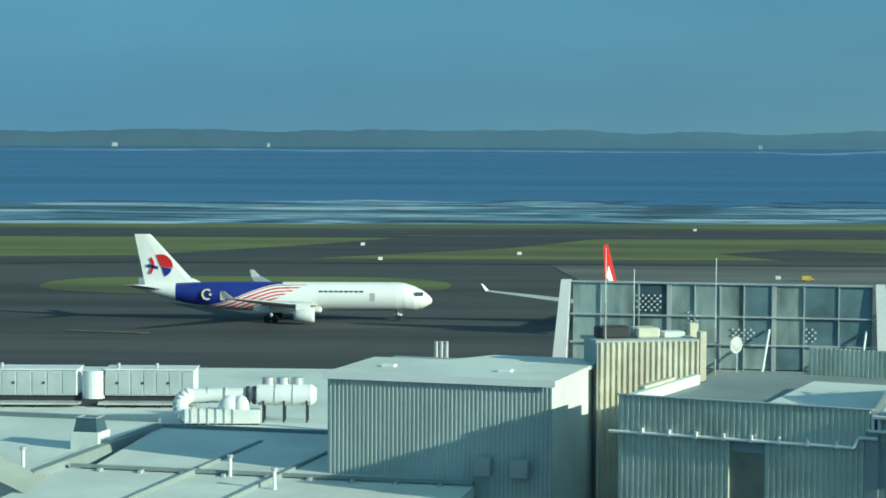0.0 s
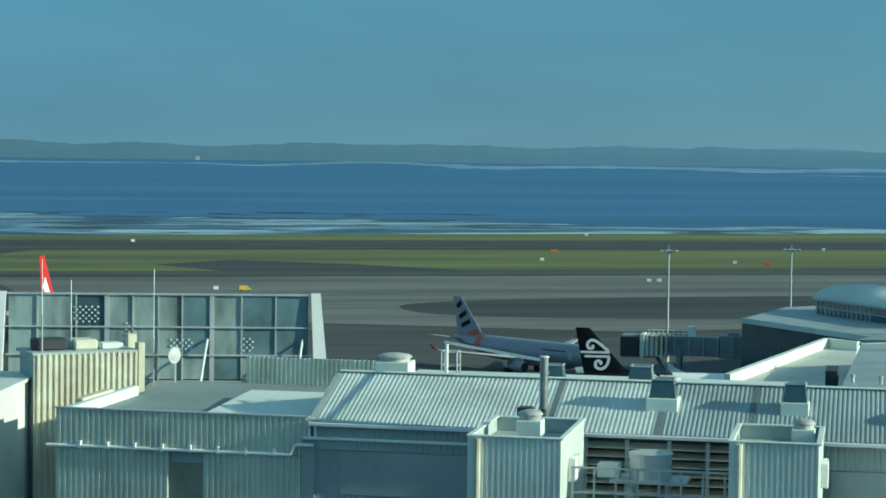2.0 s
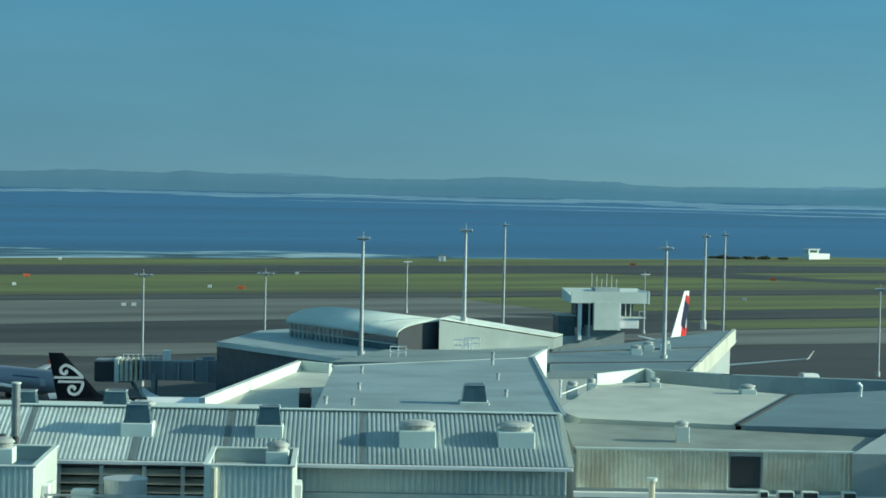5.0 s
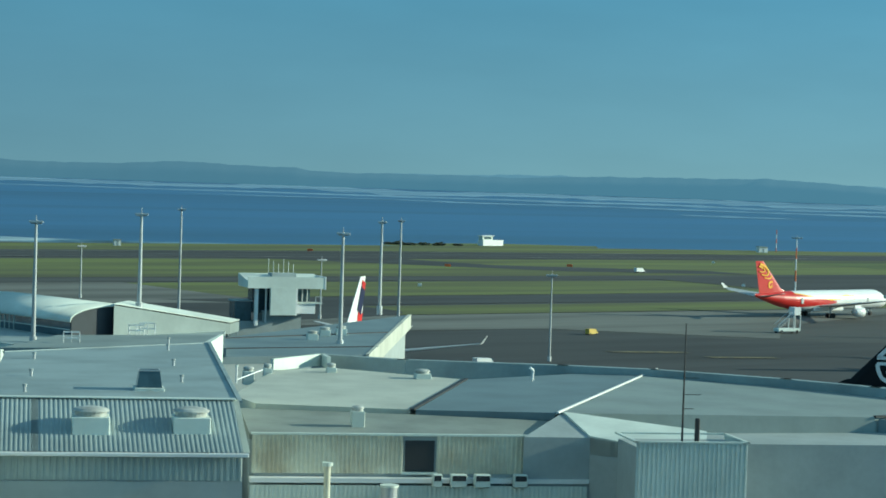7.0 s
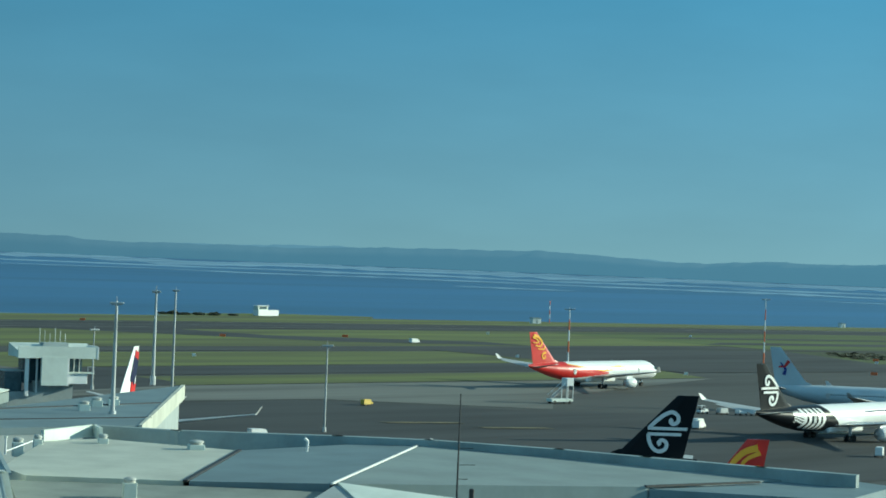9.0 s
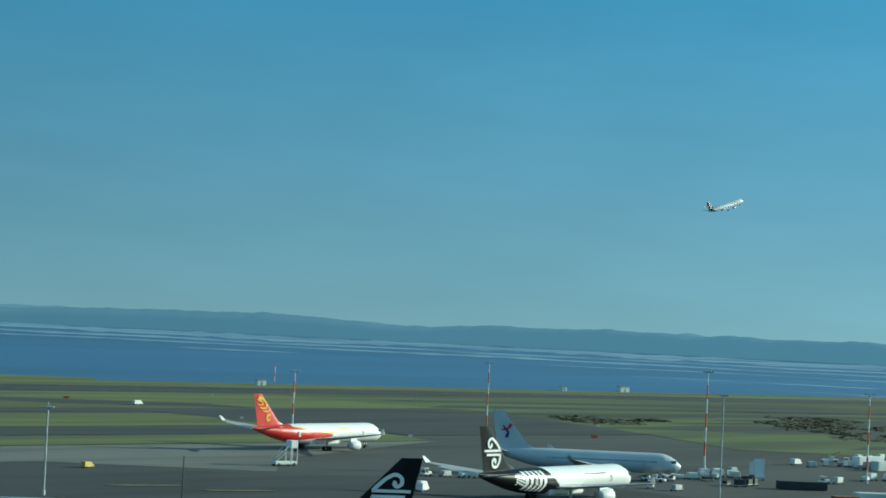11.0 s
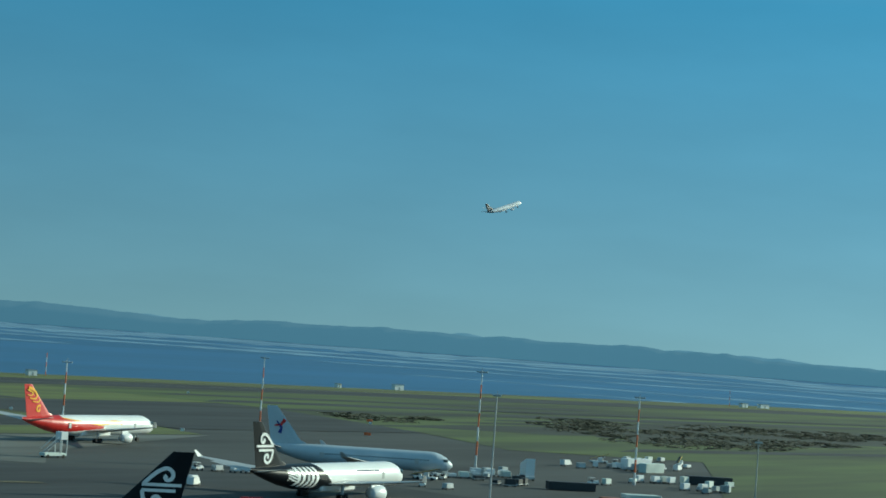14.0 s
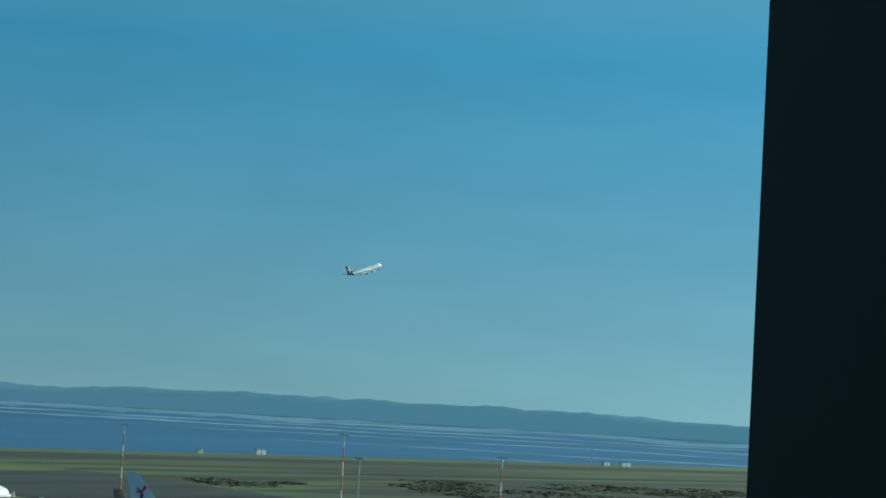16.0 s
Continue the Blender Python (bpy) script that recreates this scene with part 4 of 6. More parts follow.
# bluish grey mixes the shade on the white cabin fronts into the panel colour
PLANT_PANEL = material("shaded_white_panel", (0.40, 0.455, 0.46), 0.4, vary=0.06, grain=0.4, blotch=2)
DUCT = material("white_duct", (0.75, 0.77, 0.76), 0.4, vary=0.05, grain=0.4, blotch=2)
for x, w, n in ((-44.0, 13.8, 11), (-27.9, 7.4, 7)):
    c = thing("plant_cabin", pose(x, 178.6, 15.0, 0, 0, 0), "long white panelled plant cabin on a dark roof frame", "cabin", group="plant cabins")
    part("body", box(0, w, 0, 3.0, 0.85, 2.95, 0.05), DUCT, c)
    for j in range(n):
        part("panel", box(0.06 + j * w / n, (j + 1) * w / n - 0.06, -0.07, 0.0, 0.95, 2.85, 0.02), PLANT_PANEL, c)
    part("roof_cap", box(-0.1, w + 0.1, -0.15, 3.1, 2.95, 3.05, 0.02), DUCT, c)
    part("frame", box(-0.2, w + 0.2, 0.3, 3.1, 0, 0.85), DARK, c)
    part("walkway", box(-0.4, w + 0.4, -1.5, 0.2, 0.25, 0.4), STEEL, c)
    for j in range(n // 2):
        part("leg", box(0.3 + j * 2 * w / n, 0.5 + j * 2 * w / n, -1.3, -1.1, 0, 0.25), DARK, c)
        part("latch", box(0.9 + j * 2 * w / n, 1.1 + j * 2 * w / n, -0.12, -0.07, 1.8, 2.0), DARK, c)
    for j in range(n // 3):
        part("roof_vent", tube((1.0 + j * 3.2, 1.0, 3.05), (1.0 + j * 3.2, 1.0, 3.45), 0.14, n=8), STEEL, c)
drum = thing("round_tank", pose(-28.9, 178.9, 15.0), "white upright drum between plant cabins", "tank")
part("shell", tube((0, 0.2, 0.6), (0, 0.2, 2.9), 0.95, n=24), DUCT, drum)
part("plinth", box(-0.9, 0.9, -0.7, 1.1, 0, 0.6), DARK, drum)
duct = thing("air_duct", pose(-21.0, 166.6, 15.0), "large white round air duct with bend and fan drum", "duct")
part("trunk", tube((1.2, 2.6, 2.0), (6.4, 3.0, 2.1), 0.58, n=20), DUCT, duct)
for x in (2.6, 4.0):
    part("flange", tube((x - 0.05, 2.8, 2.05), (x + 0.05, 2.8, 2.05), 0.66, n=20), STEEL, duct)
for x in (5.75, 6.25):
    part("collar", tube((x - 0.12, 2.9, 2.05), (x + 0.12, 2.9, 2.05), 0.72, n=20), DARK, duct, "dark flexible collar")
part("fan_drum", tube((6.5, 3.0, 2.1), (10.7, 3.0, 2.1), 0.85, n=24), DUCT, duct)
part("drum_end", tube((10.7, 3.0, 2.1), (11.1, 3.0, 2.1), 0.85, 0.55, n=24), DUCT, duct)
for x in (7.9, 9.3):
    part("drum_seam", tube((x - 0.04, 3.0, 2.1), (x + 0.04, 3.0, 2.1), 0.89, n=24), STEEL, duct)
for k in range(3):
    part("riser", tube((7.3 + k * 1.15, 3.2, 2.6), (7.3 + k * 1.15, 3.2, 3.45), 0.48, n=18), STEEL, duct)
for x in (7.0, 8.6, 10.4):
    for y in (2.3, 3.7):
        part("leg", box(x - 0.08, x + 0.08, y - 0.08, y + 0.08, 0, 1.7), DARK, duct)
bm = bmesh.new()
prev = None
for i in range(9):
    a = math.pi / 2 + math.pi * i / 8
    p = Vector((1.3 + 0.75 * math.cos(a), 2.4 - 0.14 * i, 1.35 + 0.75 * math.sin(a)))
    if prev:
        add_tube(bm, prev, p, 0.62, n=16)
    prev = p
part("bend", bm, DUCT, duct)
part("low_trunk", box(1.0, 6.9, 0.5, 2.0, 0.12, 1.2, 0.06), DUCT, duct)
for k in range(6):
    part("seam", box(1.5 + k * 0.65, 1.6 + k * 0.65, 0.44, 2.04, 0.1, 1.25), STEEL, duct)
for j, x in enumerate((4.45, 5.35)):
    bm = bmesh.new()
    bmesh.ops.create_uvsphere(bm, u_segments=18, v_segments=10, radius=0.95, matrix=Matrix.LocRotScale((x, 1.3, 1.2), None, (0.75 if j else 0.95, 0.8, 1.1)))
    part("bell", bm, DUCT, duct, smooth=True)
part("foot", box(1.2, 6.7, 0.7, 1.8, 0, 0.12), DARK, duct)

# second row: large flat roof and its neighbours
big = thing("central_roof", uv(0, 0), "large pale grey metal roof of the terminal's middle", "building")
part("wall", prism([(-2, 146), (15, 146), (17.2, 194), (-0.8, 182)], 0, 21.8), WALL_GREY, big)
part("roof", prism([(-2, 145.8), (15, 145.8), (17, 194.4), (-0.8, 182)], 21.8, 22.0), ROOF_SHEET, big)
part("ridge_edge", parapet([(15, 146), (17, 194)], 22.0, 22.12, 0.3), ROOF_SHEET, big)
part("gable", prism([(16.4, 194), (18.6, 201), (18.9, 201), (17.0, 194)], 15, [22, 22.3, 22.3, 22]), ROOF_PALE, big, "pale triangular gable end")
part("back_edge", parapet([(-0.8, 182), (17, 194.4)], 21.9, 22.06, 0.3), ROOF_SHEET, big)
skylight(uv(9.3, 153.6, 22.6), 2.1, "wide dark glazed roof light on a low kerb", -0.4, 1.15)
for u, v in ((1.2, 162), (1.5, 176), (0.7, 151), (12.8, 186), (12.3, 172), (12.0, 159), (13.3, 193), (-1.2, 151.5)):
    p = thing("vent_pipe", uv(u, v, 21.9), "small capped vent pipe on a roof", "vent pipe", group="vent pipes")
    part("pipe", tube((0, 0, 0), (0, 0, 0.55), 0.12, n=10), STEEL, p)
    part("cap", tube((0, 0, 0.5), (0, 0, 0.65), 0.17, n=10), WALL_GREY, p)
side = thing("side_terrace", uv(0, 0), "sunk pale roof terrace with cream parapet", "building")
SIDE = [(-10.8, 168), (-2.2, 160), (-1.3, 182), (-1.3, 200.3), (-4.1, 203)]
part("wall", prism(SIDE, 0, 19.6), WALL_GREY, side)
part("roof", prism(SIDE, 19.6, 19.75), ROOF_STONE, side)
part("parapet", parapet([SIDE[0], SIDE[4]], 19.2, 20.6, 0.5), ROOF_PALE, side)
part("parapet", parapet([SIDE[4], SIDE[3]], 19.2, 20.6, 0.4), ROOF_PALE, side)
part("hatch", box(-3.2, -2.3, 158, 162, 21.0, 22.1, 0.05), DARK, side)

# low roofs to the right
ROOF_OLIVE = material("olive_grey_roof", (0.25, 0.27, 0.24), 0.65, vary=0.1, grain=0.5, blotch=5)
LOW = [(20, 186), (50, 186), (62, 186), (110, 186), (110, 199), (104, 206), (72, 238), (44, 247), (33, 250), (20, 216)]
low = thing("east_roofs", uv(0, 0), "group of low blue-grey and pale roofs with white ridge lines", "building")
part("wall", prism(LOW, 0, 14.4), WALL_GREY, low)
part("roof_pale", prism([(20.5, 207), (27.5, 233), (34, 237), (46.9, 225.7), (35.9, 196.5), (22, 200)], 14.4, 16.0), ROOF_STONE, low, "pale flat roof")
part("roof_blue", prism([(47.4, 225.7), (71.8, 238), (48.7, 192.5), (36.4, 196.3)], 14.4, [16.0, 16.3, 16.3, 16.0]), ROOF_BLUE, low, "blue-grey roof slope")
part("roof_slope", prism([(72.2, 238), (107, 206), (81, 195.5), (49.2, 192.3)], 14.4, [16.3, 15.9, 15.9, 16.3]), ROOF_GREY, low, "grey roof slope")
part("roof_fill", prism([(81.4, 195.5), (107, 206), (110, 199), (98, 187)], 14.4, 15.7), ROOF_BLUE, low, "blue-grey roof slope")
part("roof_front", prism([(20, 186.2), (49, 186.2), (48.4, 192), (36, 196), (20.5, 199.6)], 14.4, [15.0, 15.0, 15.6, 15.6, 15.6]), ROOF_OLIVE, low, "olive-grey lean-to roof")
part("ridge_flashing", parapet([(72, 238), (48.9, 192.4)], 16.25, 16.42, 0.22), WHITE, low, "white ridge flashing")
part("valley", parapet([(47.1, 225.7), (36.1, 196.4)], 15.95, 16.12, 0.45), DARK, low, "dark valley gutter")
part("valley", parapet([(81.2, 195.6), (95, 200)], 15.85, 16.05, 0.4), DARK, low, "dark valley gutter")
RIM = [(33.5, 241), (42.1, 235.5), (59.4, 231.6), (69, 228.3), (81, 219.5), (88, 212), (97, 203), (104, 196.5)]
part("rim_wall", parapet([(u * 1.006, v * 1.006 + 0.6) for u, v in RIM], 0, 17.0, 1.2), ROOF_SHEET, low, "long curved grey roof edge")
part("upstand", parapet([(27.4, 233.3), (33.8, 241), (34, 237)], 15.9, 17.2, 0.4), ROOF_PALE, low)
for u, v, r in ((24, 226, 0.5), (33.5, 231.5, 0.45), (42.5, 226, 0.7), (30, 190, 0.5), (26.4, 229.5, 0.4)):
    cowl(uv(u, v, 15.8), r, "small round roof ventilator")
hp = thing("vent_pipe", uv(54, 224, 16.1), "leaning white vent pipe on a roof", "vent pipe")
part("pipe", tube((0, 0, 0), (0.1, 0, 1.2), 0.14, n=10), WHITE, hp)
part("cap", tube((0.1, 0, 1.1), (-0.3, -0.1, 1.45), 0.16, n=10), WHITE, hp)

bp = thing("vent_pipe", uv(22.1, 219.5, 15.9), "tall white vent post with a sloping pipe", "vent pipe")
part("post", tube((0, 0, 0), (0, 0, 1.7), 0.1, n=10), WHITE, bp)
part("pipe", tube((0.1, 0.1, 0.35), (3.4, 6.8, 0.75), 0.07, n=8), WHITE, bp)
part("cap", tube((0, 0, 1.65), (0, 0, 1.85), 0.16, n=10), ROOF_PALE, bp)

# cream wall with a dark opening
cw = thing("cream_wall_block", uv(20.2, 185.6), "cream ribbed wall with a dark opening over a lower roof", "building")
part("wall_core", box(0.2, 29.5, 0.1, 0.6, 0, 15), WALL_GREY, cw)
part("wall_sheet", ribbed((0, 0, 11.6), (13.2, 0, 11.6), (0, 0, 3.3), 0.4, 0.07), CREAM, cw)
part("wall_sheet", ribbed((16.2, 0, 11.6), (29.6, 0, 11.6), (0, 0, 3.3), 0.4, 0.07), CREAM, cw)
part("opening", box(13.4, 16.0, -0.02, 0.08, 11.8, 14.5), DARK, cw, "dark louvred opening")
part("opening_sill", box(13.1, 16.3, -0.25, 0.1, 11.55, 11.75), ROOF_PALE, cw)
part("coping", box(-0.1, 29.7, -0.15, 0.3, 14.9, 15.08), ROOF_PALE, cw)
part("lower_band", box(-0.2, 29.8, -1.0, 0.0, 10.9, 11.3), WHITE, cw)
part("lower_sheet", ribbed((-0.2, -1.1, 2), (29.6, -1.1, 2), (0, 0, 8.7), 0.4, 0.07), ROOF_PALE, cw)
for k, (x, w) in enumerate(((17.2, 1.4), (19.3, 1.4), (22.8, 1.2), (15.6, 0.8))):
    a = thing("roof_unit", uv(20.2 + x, 184.0, 11.0), "small pale rooftop air unit", "air unit", group="rooftop air units")
    part("case", box(0, w, -0.4, 0.4, -0.3, 0.8, 0.05), ROOF_PALE, a)
    part("grille", box(0.1, w - 0.1, -0.45, -0.4, 0.25, 0.7), DARK, a)
st = thing("vent_stack", uv(26.0, 180.0, 8.0), "capped cream vent stack", "vent")
part("pipe", tube((0, 0, 0), (0, 0, 5.0), 0.28, n=14), CREAM, st)
part("cap", tube((0, 0, 5.0), (0, 0, 5.3), 0.45, n=14), ROOF_PALE, st)
st = thing("vent_stack", uv(31.5, 181.0, 8.0), "short wide grey vent stack", "vent")
part("pipe", tube((0, 0, 0), (0, 0, 3.2), 0.7, n=18), STEEL, st)
part("cap", tube((0, 0, 3.1), (0, 0, 3.3), 0.8, n=18), ROOF_PALE, st)
gb = thing("gable_block", uv(0, 0), "grey gabled wall between roofs", "building")
GABLE = [(44, 184.8), (50, 184.8), (58, 176), (60, 186), (49, 192)]
part("wall", prism(GABLE, 0, [15, 15.0, 14.4, 15.2, 16.2]), WALL_GREY, gb)
part("roof", prism([GABLE[1], GABLE[2], (61.5, 187.2), (49.4, 192.4)], 13.5, [15.15, 14.55, 15.4, 16.45]), ROOF_PALE, gb, "pale lit roof slope")
ct = thing("plant_enclosure", uv(51.0, 173.6), "pale ribbed plant enclosure with an aerial", "plant room")
part("core", box(0.1, 9.6, 0.1, 6, 0, 15.6), WALL_GREY, ct)
part("front_sheet", ribbed((0, 0, 2), (9.7, 0, 2), (0, 0, 14), 0.4, 0.08), ROOF_PALE, ct)
part("side_sheet", ribbed((9.7, 0, 2), (9.7, 6.1, 2), (0, 0, 14), 0.4, 0.05), ROOF_PALE, ct)
part("coping", parapet([(0, 0), (9.7, 0), (9.7, 6.1), (0, 6.1), (0, 0)], 16.0, 16.15, 0.3), ROOF_PALE, ct)
ae = thing("lattice_aerial", uv(55.2, 174.5, 15.6), "thin dark aerial mast with cross arms", "aerial")
part("mast", tube((0, 0, 0), (0, 0, 10.4), 0.1, 0.05), DARK, ae)
for z, w in ((5.8, 1.3), (4.4, 1.5), (3.2, 0.9)):
    part("arm", tube((-0.1, 0, z), (w, 0, z), 0.03, n=6), DARK, ae)
part("dipole", box(1.1, 1.5, -0.2, 0.2, 0, 2.4, 0.1), DARK, ae)

# pier with a barrel vault
pier = thing("pier", uv(0, 0), "terminal pier with flat pale roof and dark glazed front", "building")
PIER = [(-19.2, 335), (0, 308), (8, 300), (27, 293), (30, 324), (36, 365), (14, 392), (-14, 360)]
part("wall", prism([(u * 1.02, v + 0.8) for u, v in PIER], 0, 11.2), GLASS_DARK, pier, "dark glazed pier front")
part("roof", prism(PIER, 11.3, 12.0), ROOF_SHEET, pier)
part("fascia", parapet([PIER[0], PIER[1], PIER[2]], 11.2, 12.0, 0.5), ROOF_PALE, pier)
part("roof_step", prism([(-2, 295), (28, 293), (30, 316), (6, 318)], 12.0, [12.6, 13.2, 13.2, 12.6]), ROOF_GREY, pier)
# near-black blue that paints the shadow over the vault's end
SHADED_END = material("shaded_end_wall", (0.022, 0.030, 0.040), 0.6, vary=0.12, grain=0.5, blotch=3)
VAULT = pose(152.4, 317.8, 0, 0, 0, 6.2 - 90)
# its axis runs along x, from the glazed side's far end towards the terminal; y is left of it
vault = thing("barrel_vault", VAULT, "pale barrel-vaulted roof with glazed sides and a shadow-dark arched end", "building")
VL, VW, VE, VC = 31.5, 8.0, 14.2, 16.6


def arch(x, w, z0, z1, n=20):
    return [(x, -w * math.cos(math.pi * i / n), z0 + (z1 - z0) * math.sin(math.pi * i / n) ** 0.85) for i in range(n + 1)]


def shell(a, b):
    bm = bmesh.new()
    p, q = [bm.verts.new(v) for v in a], [bm.verts.new(v) for v in b]
    for i in range(len(p) - 1):
        bm.faces.new((p[i], q[i], q[i + 1], p[i + 1]))
    bmesh.ops.recalc_face_normals(bm, faces=bm.faces)
    bmesh.ops.solidify(bm, geom=bm.faces[:], thickness=0.25)
    return bm


part("vault_roof", shell(arch(-0.6, VW, VE, VC), arch(VL - 0.02, VW, VE, VC)), ROOF_PALE, vault, smooth=True)
for x in (0.0, VL - 0.3):
    bm = bmesh.new()
    ring = [(y, z) for _, y, z in arch(0, VW - 0.4, VE - 0.1, VC - 0.3)]
    lo = [bm.verts.new((x, y, z)) for y, z in [(-VW + 0.4, 11.9), *ring, (VW - 0.4, 11.9)]]
    hi = [bm.verts.new((v.co.x + 0.25, v.co.y, v.co.z)) for v in lo]
    bm.faces.new(lo), bm.faces.new(hi[::-1])
    for i in range(len(lo)):
        j = (i + 1) % len(lo)
        bm.faces.new((lo[i], hi[i], hi[j], lo[j]))
    bmesh.ops.recalc_face_normals(bm, faces=bm.faces)
    part("end_wall", bm, SHADED_END, vault, "arched end wall, its shadow painted dark")
for s in (-1, 1):
    part("side_glazing", box(0.3, VL - 0.4, s * (VW - 0.55), s * (VW - 0.4), 11.9, VE), GLASS_DARK, vault)
    for k in range(13):
        part("mullion", box(0.3 + k * 1.3, 0.42 + k * 1.3, s * (VW - 0.4), s * (VW - 0.3), 12.0, VE), ROOF_PALE, vault)
    part("transom", box(0.3, VL - 0.4, s * (VW - 0.4), s * (VW - 0.28), 13.0, 13.12), ROOF_PALE, vault)
head = thing("white_block", uv(0, 0), "white sloping head block of the pier", "building")
HEAD = [(14.2, 324), (33, 340), (35, 346), (16.5, 331)]
# grey on a white block: the shade on its front is put into the colour
part("wall", prism(HEAD, 11.5, [16.65, 13.05, 13.05, 16.65]), ROOF_GREY, head)
bm = bmesh.new()
bm.faces.new([bm.verts.new((u, v - 0.15, z)) for (u, v), z in zip(HEAD, (16.85, 13.25, 13.25, 16.85))])
bmesh.ops.recalc_face_normals(bm, faces=bm.faces)
bmesh.ops.solidify(bm, geom=bm.faces[:], thickness=0.15)
part("roof", bm, ROOF_PALE, head)
for u, v in ((6.5, 303), (18, 322), (16.2, 318)):
    r = thing("roof_railing", uv(u, v, 12.6), "white steel railing round a roof ladder", "railing", group="roof railings")
    for x in (0, 1.1, 2.2):
        for y in (0, 1.2):
            part("post", tube((x, y, -0.6), (x, y, 1.6), 0.05, n=6), WHITE, r)
    for z in (0.8, 1.6):
        part("rail", parapet([(0, 0), (2.2, 0), (2.2, 1.2), (0, 1.2), (0, 0)], z - 0.05, z + 0.05, 0.08), WHITE, r)

prow = thing("pier_prow", uv(0, 0), "blue-grey triangular roof of the pier with white end face", "building")
PROW = [(26.9, 293), (48.3, 300.5), (69.3, 384.6), (29.6, 324)]
part("wall", prism([(u * 0.995, v) for u, v in PROW], 0, 11.0), WALL_GREY, prow)
part("roof", prism(PROW, 11.0, 12.0), ROOF_BLUE, prow)
part("end_face", prism([(48.3, 300.3), (48.8, 300.3), (69.9, 384.6), (69.3, 385)], 9.6, 12.1), ROOF_STONE, prow)
part("joint", parapet([(28, 306), (52, 314)], 12.0, 12.12, 0.5), DARK, prow)
part("joint", parapet([(29.6, 324), (58, 342)], 12.0, 12.12, 0.6), DARK, prow)
for u, v in ((47, 333), (50, 336), (44, 325)):
    cowl(uv(u, v, 12.2), 0.7, "small round roof ventilator")

# ramp control room
cab = thing("control_room", uv(45.5, 373, 0, 10), "white T-shaped ramp control room with recessed windows", "control tower")
part("shaft", box(-3.6, 3.4, 1.2, 5, 0, 13.0), WALL_GREY, cab)
part("core", box(-5.2, 5.2, 2.2, 5, 12.6, 17.4), GLASS_DARK, cab, "dark recessed window wall")
part("front_panel", prism([(-2.9, -1.3), (1.6, -1.3), (1.6, -0.5), (-2.9, -0.5)], 12.4, [17.2, 17.2, 17.2, 17.2]), ROOF_PALE, cab)
part("panel_edge", box(1.6, 1.9, -1.25, 2.2, 12.3, 17.0), WHITE, cab)
part("roof", prism([(-6.9, -0.9), (6.7, -0.9), (6.9, 5.4), (-6.9, 5.4)], 17.1, [18.2, 18.2, 19.3, 19.3]), ROOF_PALE, cab)
part("fascia", box(-7.0, 6.8, -1.2, -0.88, 17.0, 19.0), ROOF_PALE, cab)
part("roof_end", box(6.8, 7.05, -1.25, 5.4, 16.9, 19.1), WHITE, cab)
part("roof_hump", box(-1.8, 2.6, 2.0, 4.2, 18.6, 19.5), WALL_GREY, cab)
part("column", box(-5.5, -4.9, -0.6, 0.0, 10.5, 17.1, 0.05), WHITE, cab)
part("column", box(-3.4, -3.1, 0.3, 0.6, 11.0, 17.1, 0.03), WHITE, cab)
part("balcony", box(1.9, 5.4, -0.5, 2.2, 12.6, 14.4, 0.08), WHITE, cab)
part("balcony_floor", box(1.9, 6.6, -0.8, 2.2, 14.4, 14.55), ROOF_PALE, cab)
for x in (2.9, 3.8, 4.7):
    part("mullion", box(x - 0.06, x + 0.06, 2.05, 2.2, 14.5, 17.1), WHITE, cab)
for x in (5.4, 6.5):
    part("rail_post", box(x - 0.04, x + 0.04, -0.7, -0.62, 14.5, 15.6), STEEL, cab)
part("rail", box(5.3, 6.6, -0.7, -0.62, 15.55, 15.65), STEEL, cab)
part("side_cabin", box(-8.6, -5.6, 1.0, 4.6, 11.2, 14.6, 0.08), GLASS_DARK, cab, "dark glazed side cabin")
part("side_cabin_roof", box(-8.8, -5.4, 0.8, 4.8, 14.6, 14.8), WALL_GREY, cab)
part("lower_cabin", box(-9.2, -2.0, 0.4, 4.8, 8.0, 11.2), WALL_GREY, cab)
for k in range(6):
    part("aerial", tube((-2.2 + k * 0.9, 3, 19.3), (-2.2 + k * 0.9, 3, 22.0 - 0.5 * (k % 3)), 0.05, n=6), STEEL, cab)

# air bridge
br = thing("air_bridge", uv(-37.5, 350, 0), "grey passenger boarding bridge with a pale ribbed cab", "boarding bridge")
BRIDGE = material("bridge_cladding", (0.20, 0.225, 0.245), 0.6, vary=0.12, grain=0.4, blotch=3)
part("inner_tunnel", box(5.5, 13.5, 1.1, 4.0, 4.3, 7.4, 0.08), BRIDGE, br)
part("outer_tunnel", box(13.5, 22.5, 0.9, 4.2, 4.1, 7.7, 0.08), BRIDGE, br)
part("link_tunnel", box(22.5, 31.5, 0.7, 4.4, 4.0, 7.5, 0.08), BRIDGE, br)
for k in range(11):
    part("tunnel_rib", box(6.2 + k * 2.3, 6.4 + k * 2.3, 0.6, 0.9 + 0.2 * (k < 3), 4.2, 7.5), WALL_GREY, br)
part("cab", box(-2.4, 3.2, 0.4, 4.6, 3.9, 7.5, 0.1), BRIDGE, br)
part("cab_opening", box(-2.5, 0.6, 0.3, 4.2, 4.1, 7.2), DARK, br, "dark open cab mouth")
part("cab_frame", box(0.7, 1.4, 0.1, 4.7, 3.9, 7.7, 0.05), ROOF_PALE, br, "pale frame round the cab mouth")
for k in range(5):
    part("bellows_fold", box(1.6 + k * 0.78, 2.05 + k * 0.78, 0.25, 4.5, 4.1, 7.55, 0.05), CREAM if k < 4 else WALL_GREY, br, "cream folded canopy")
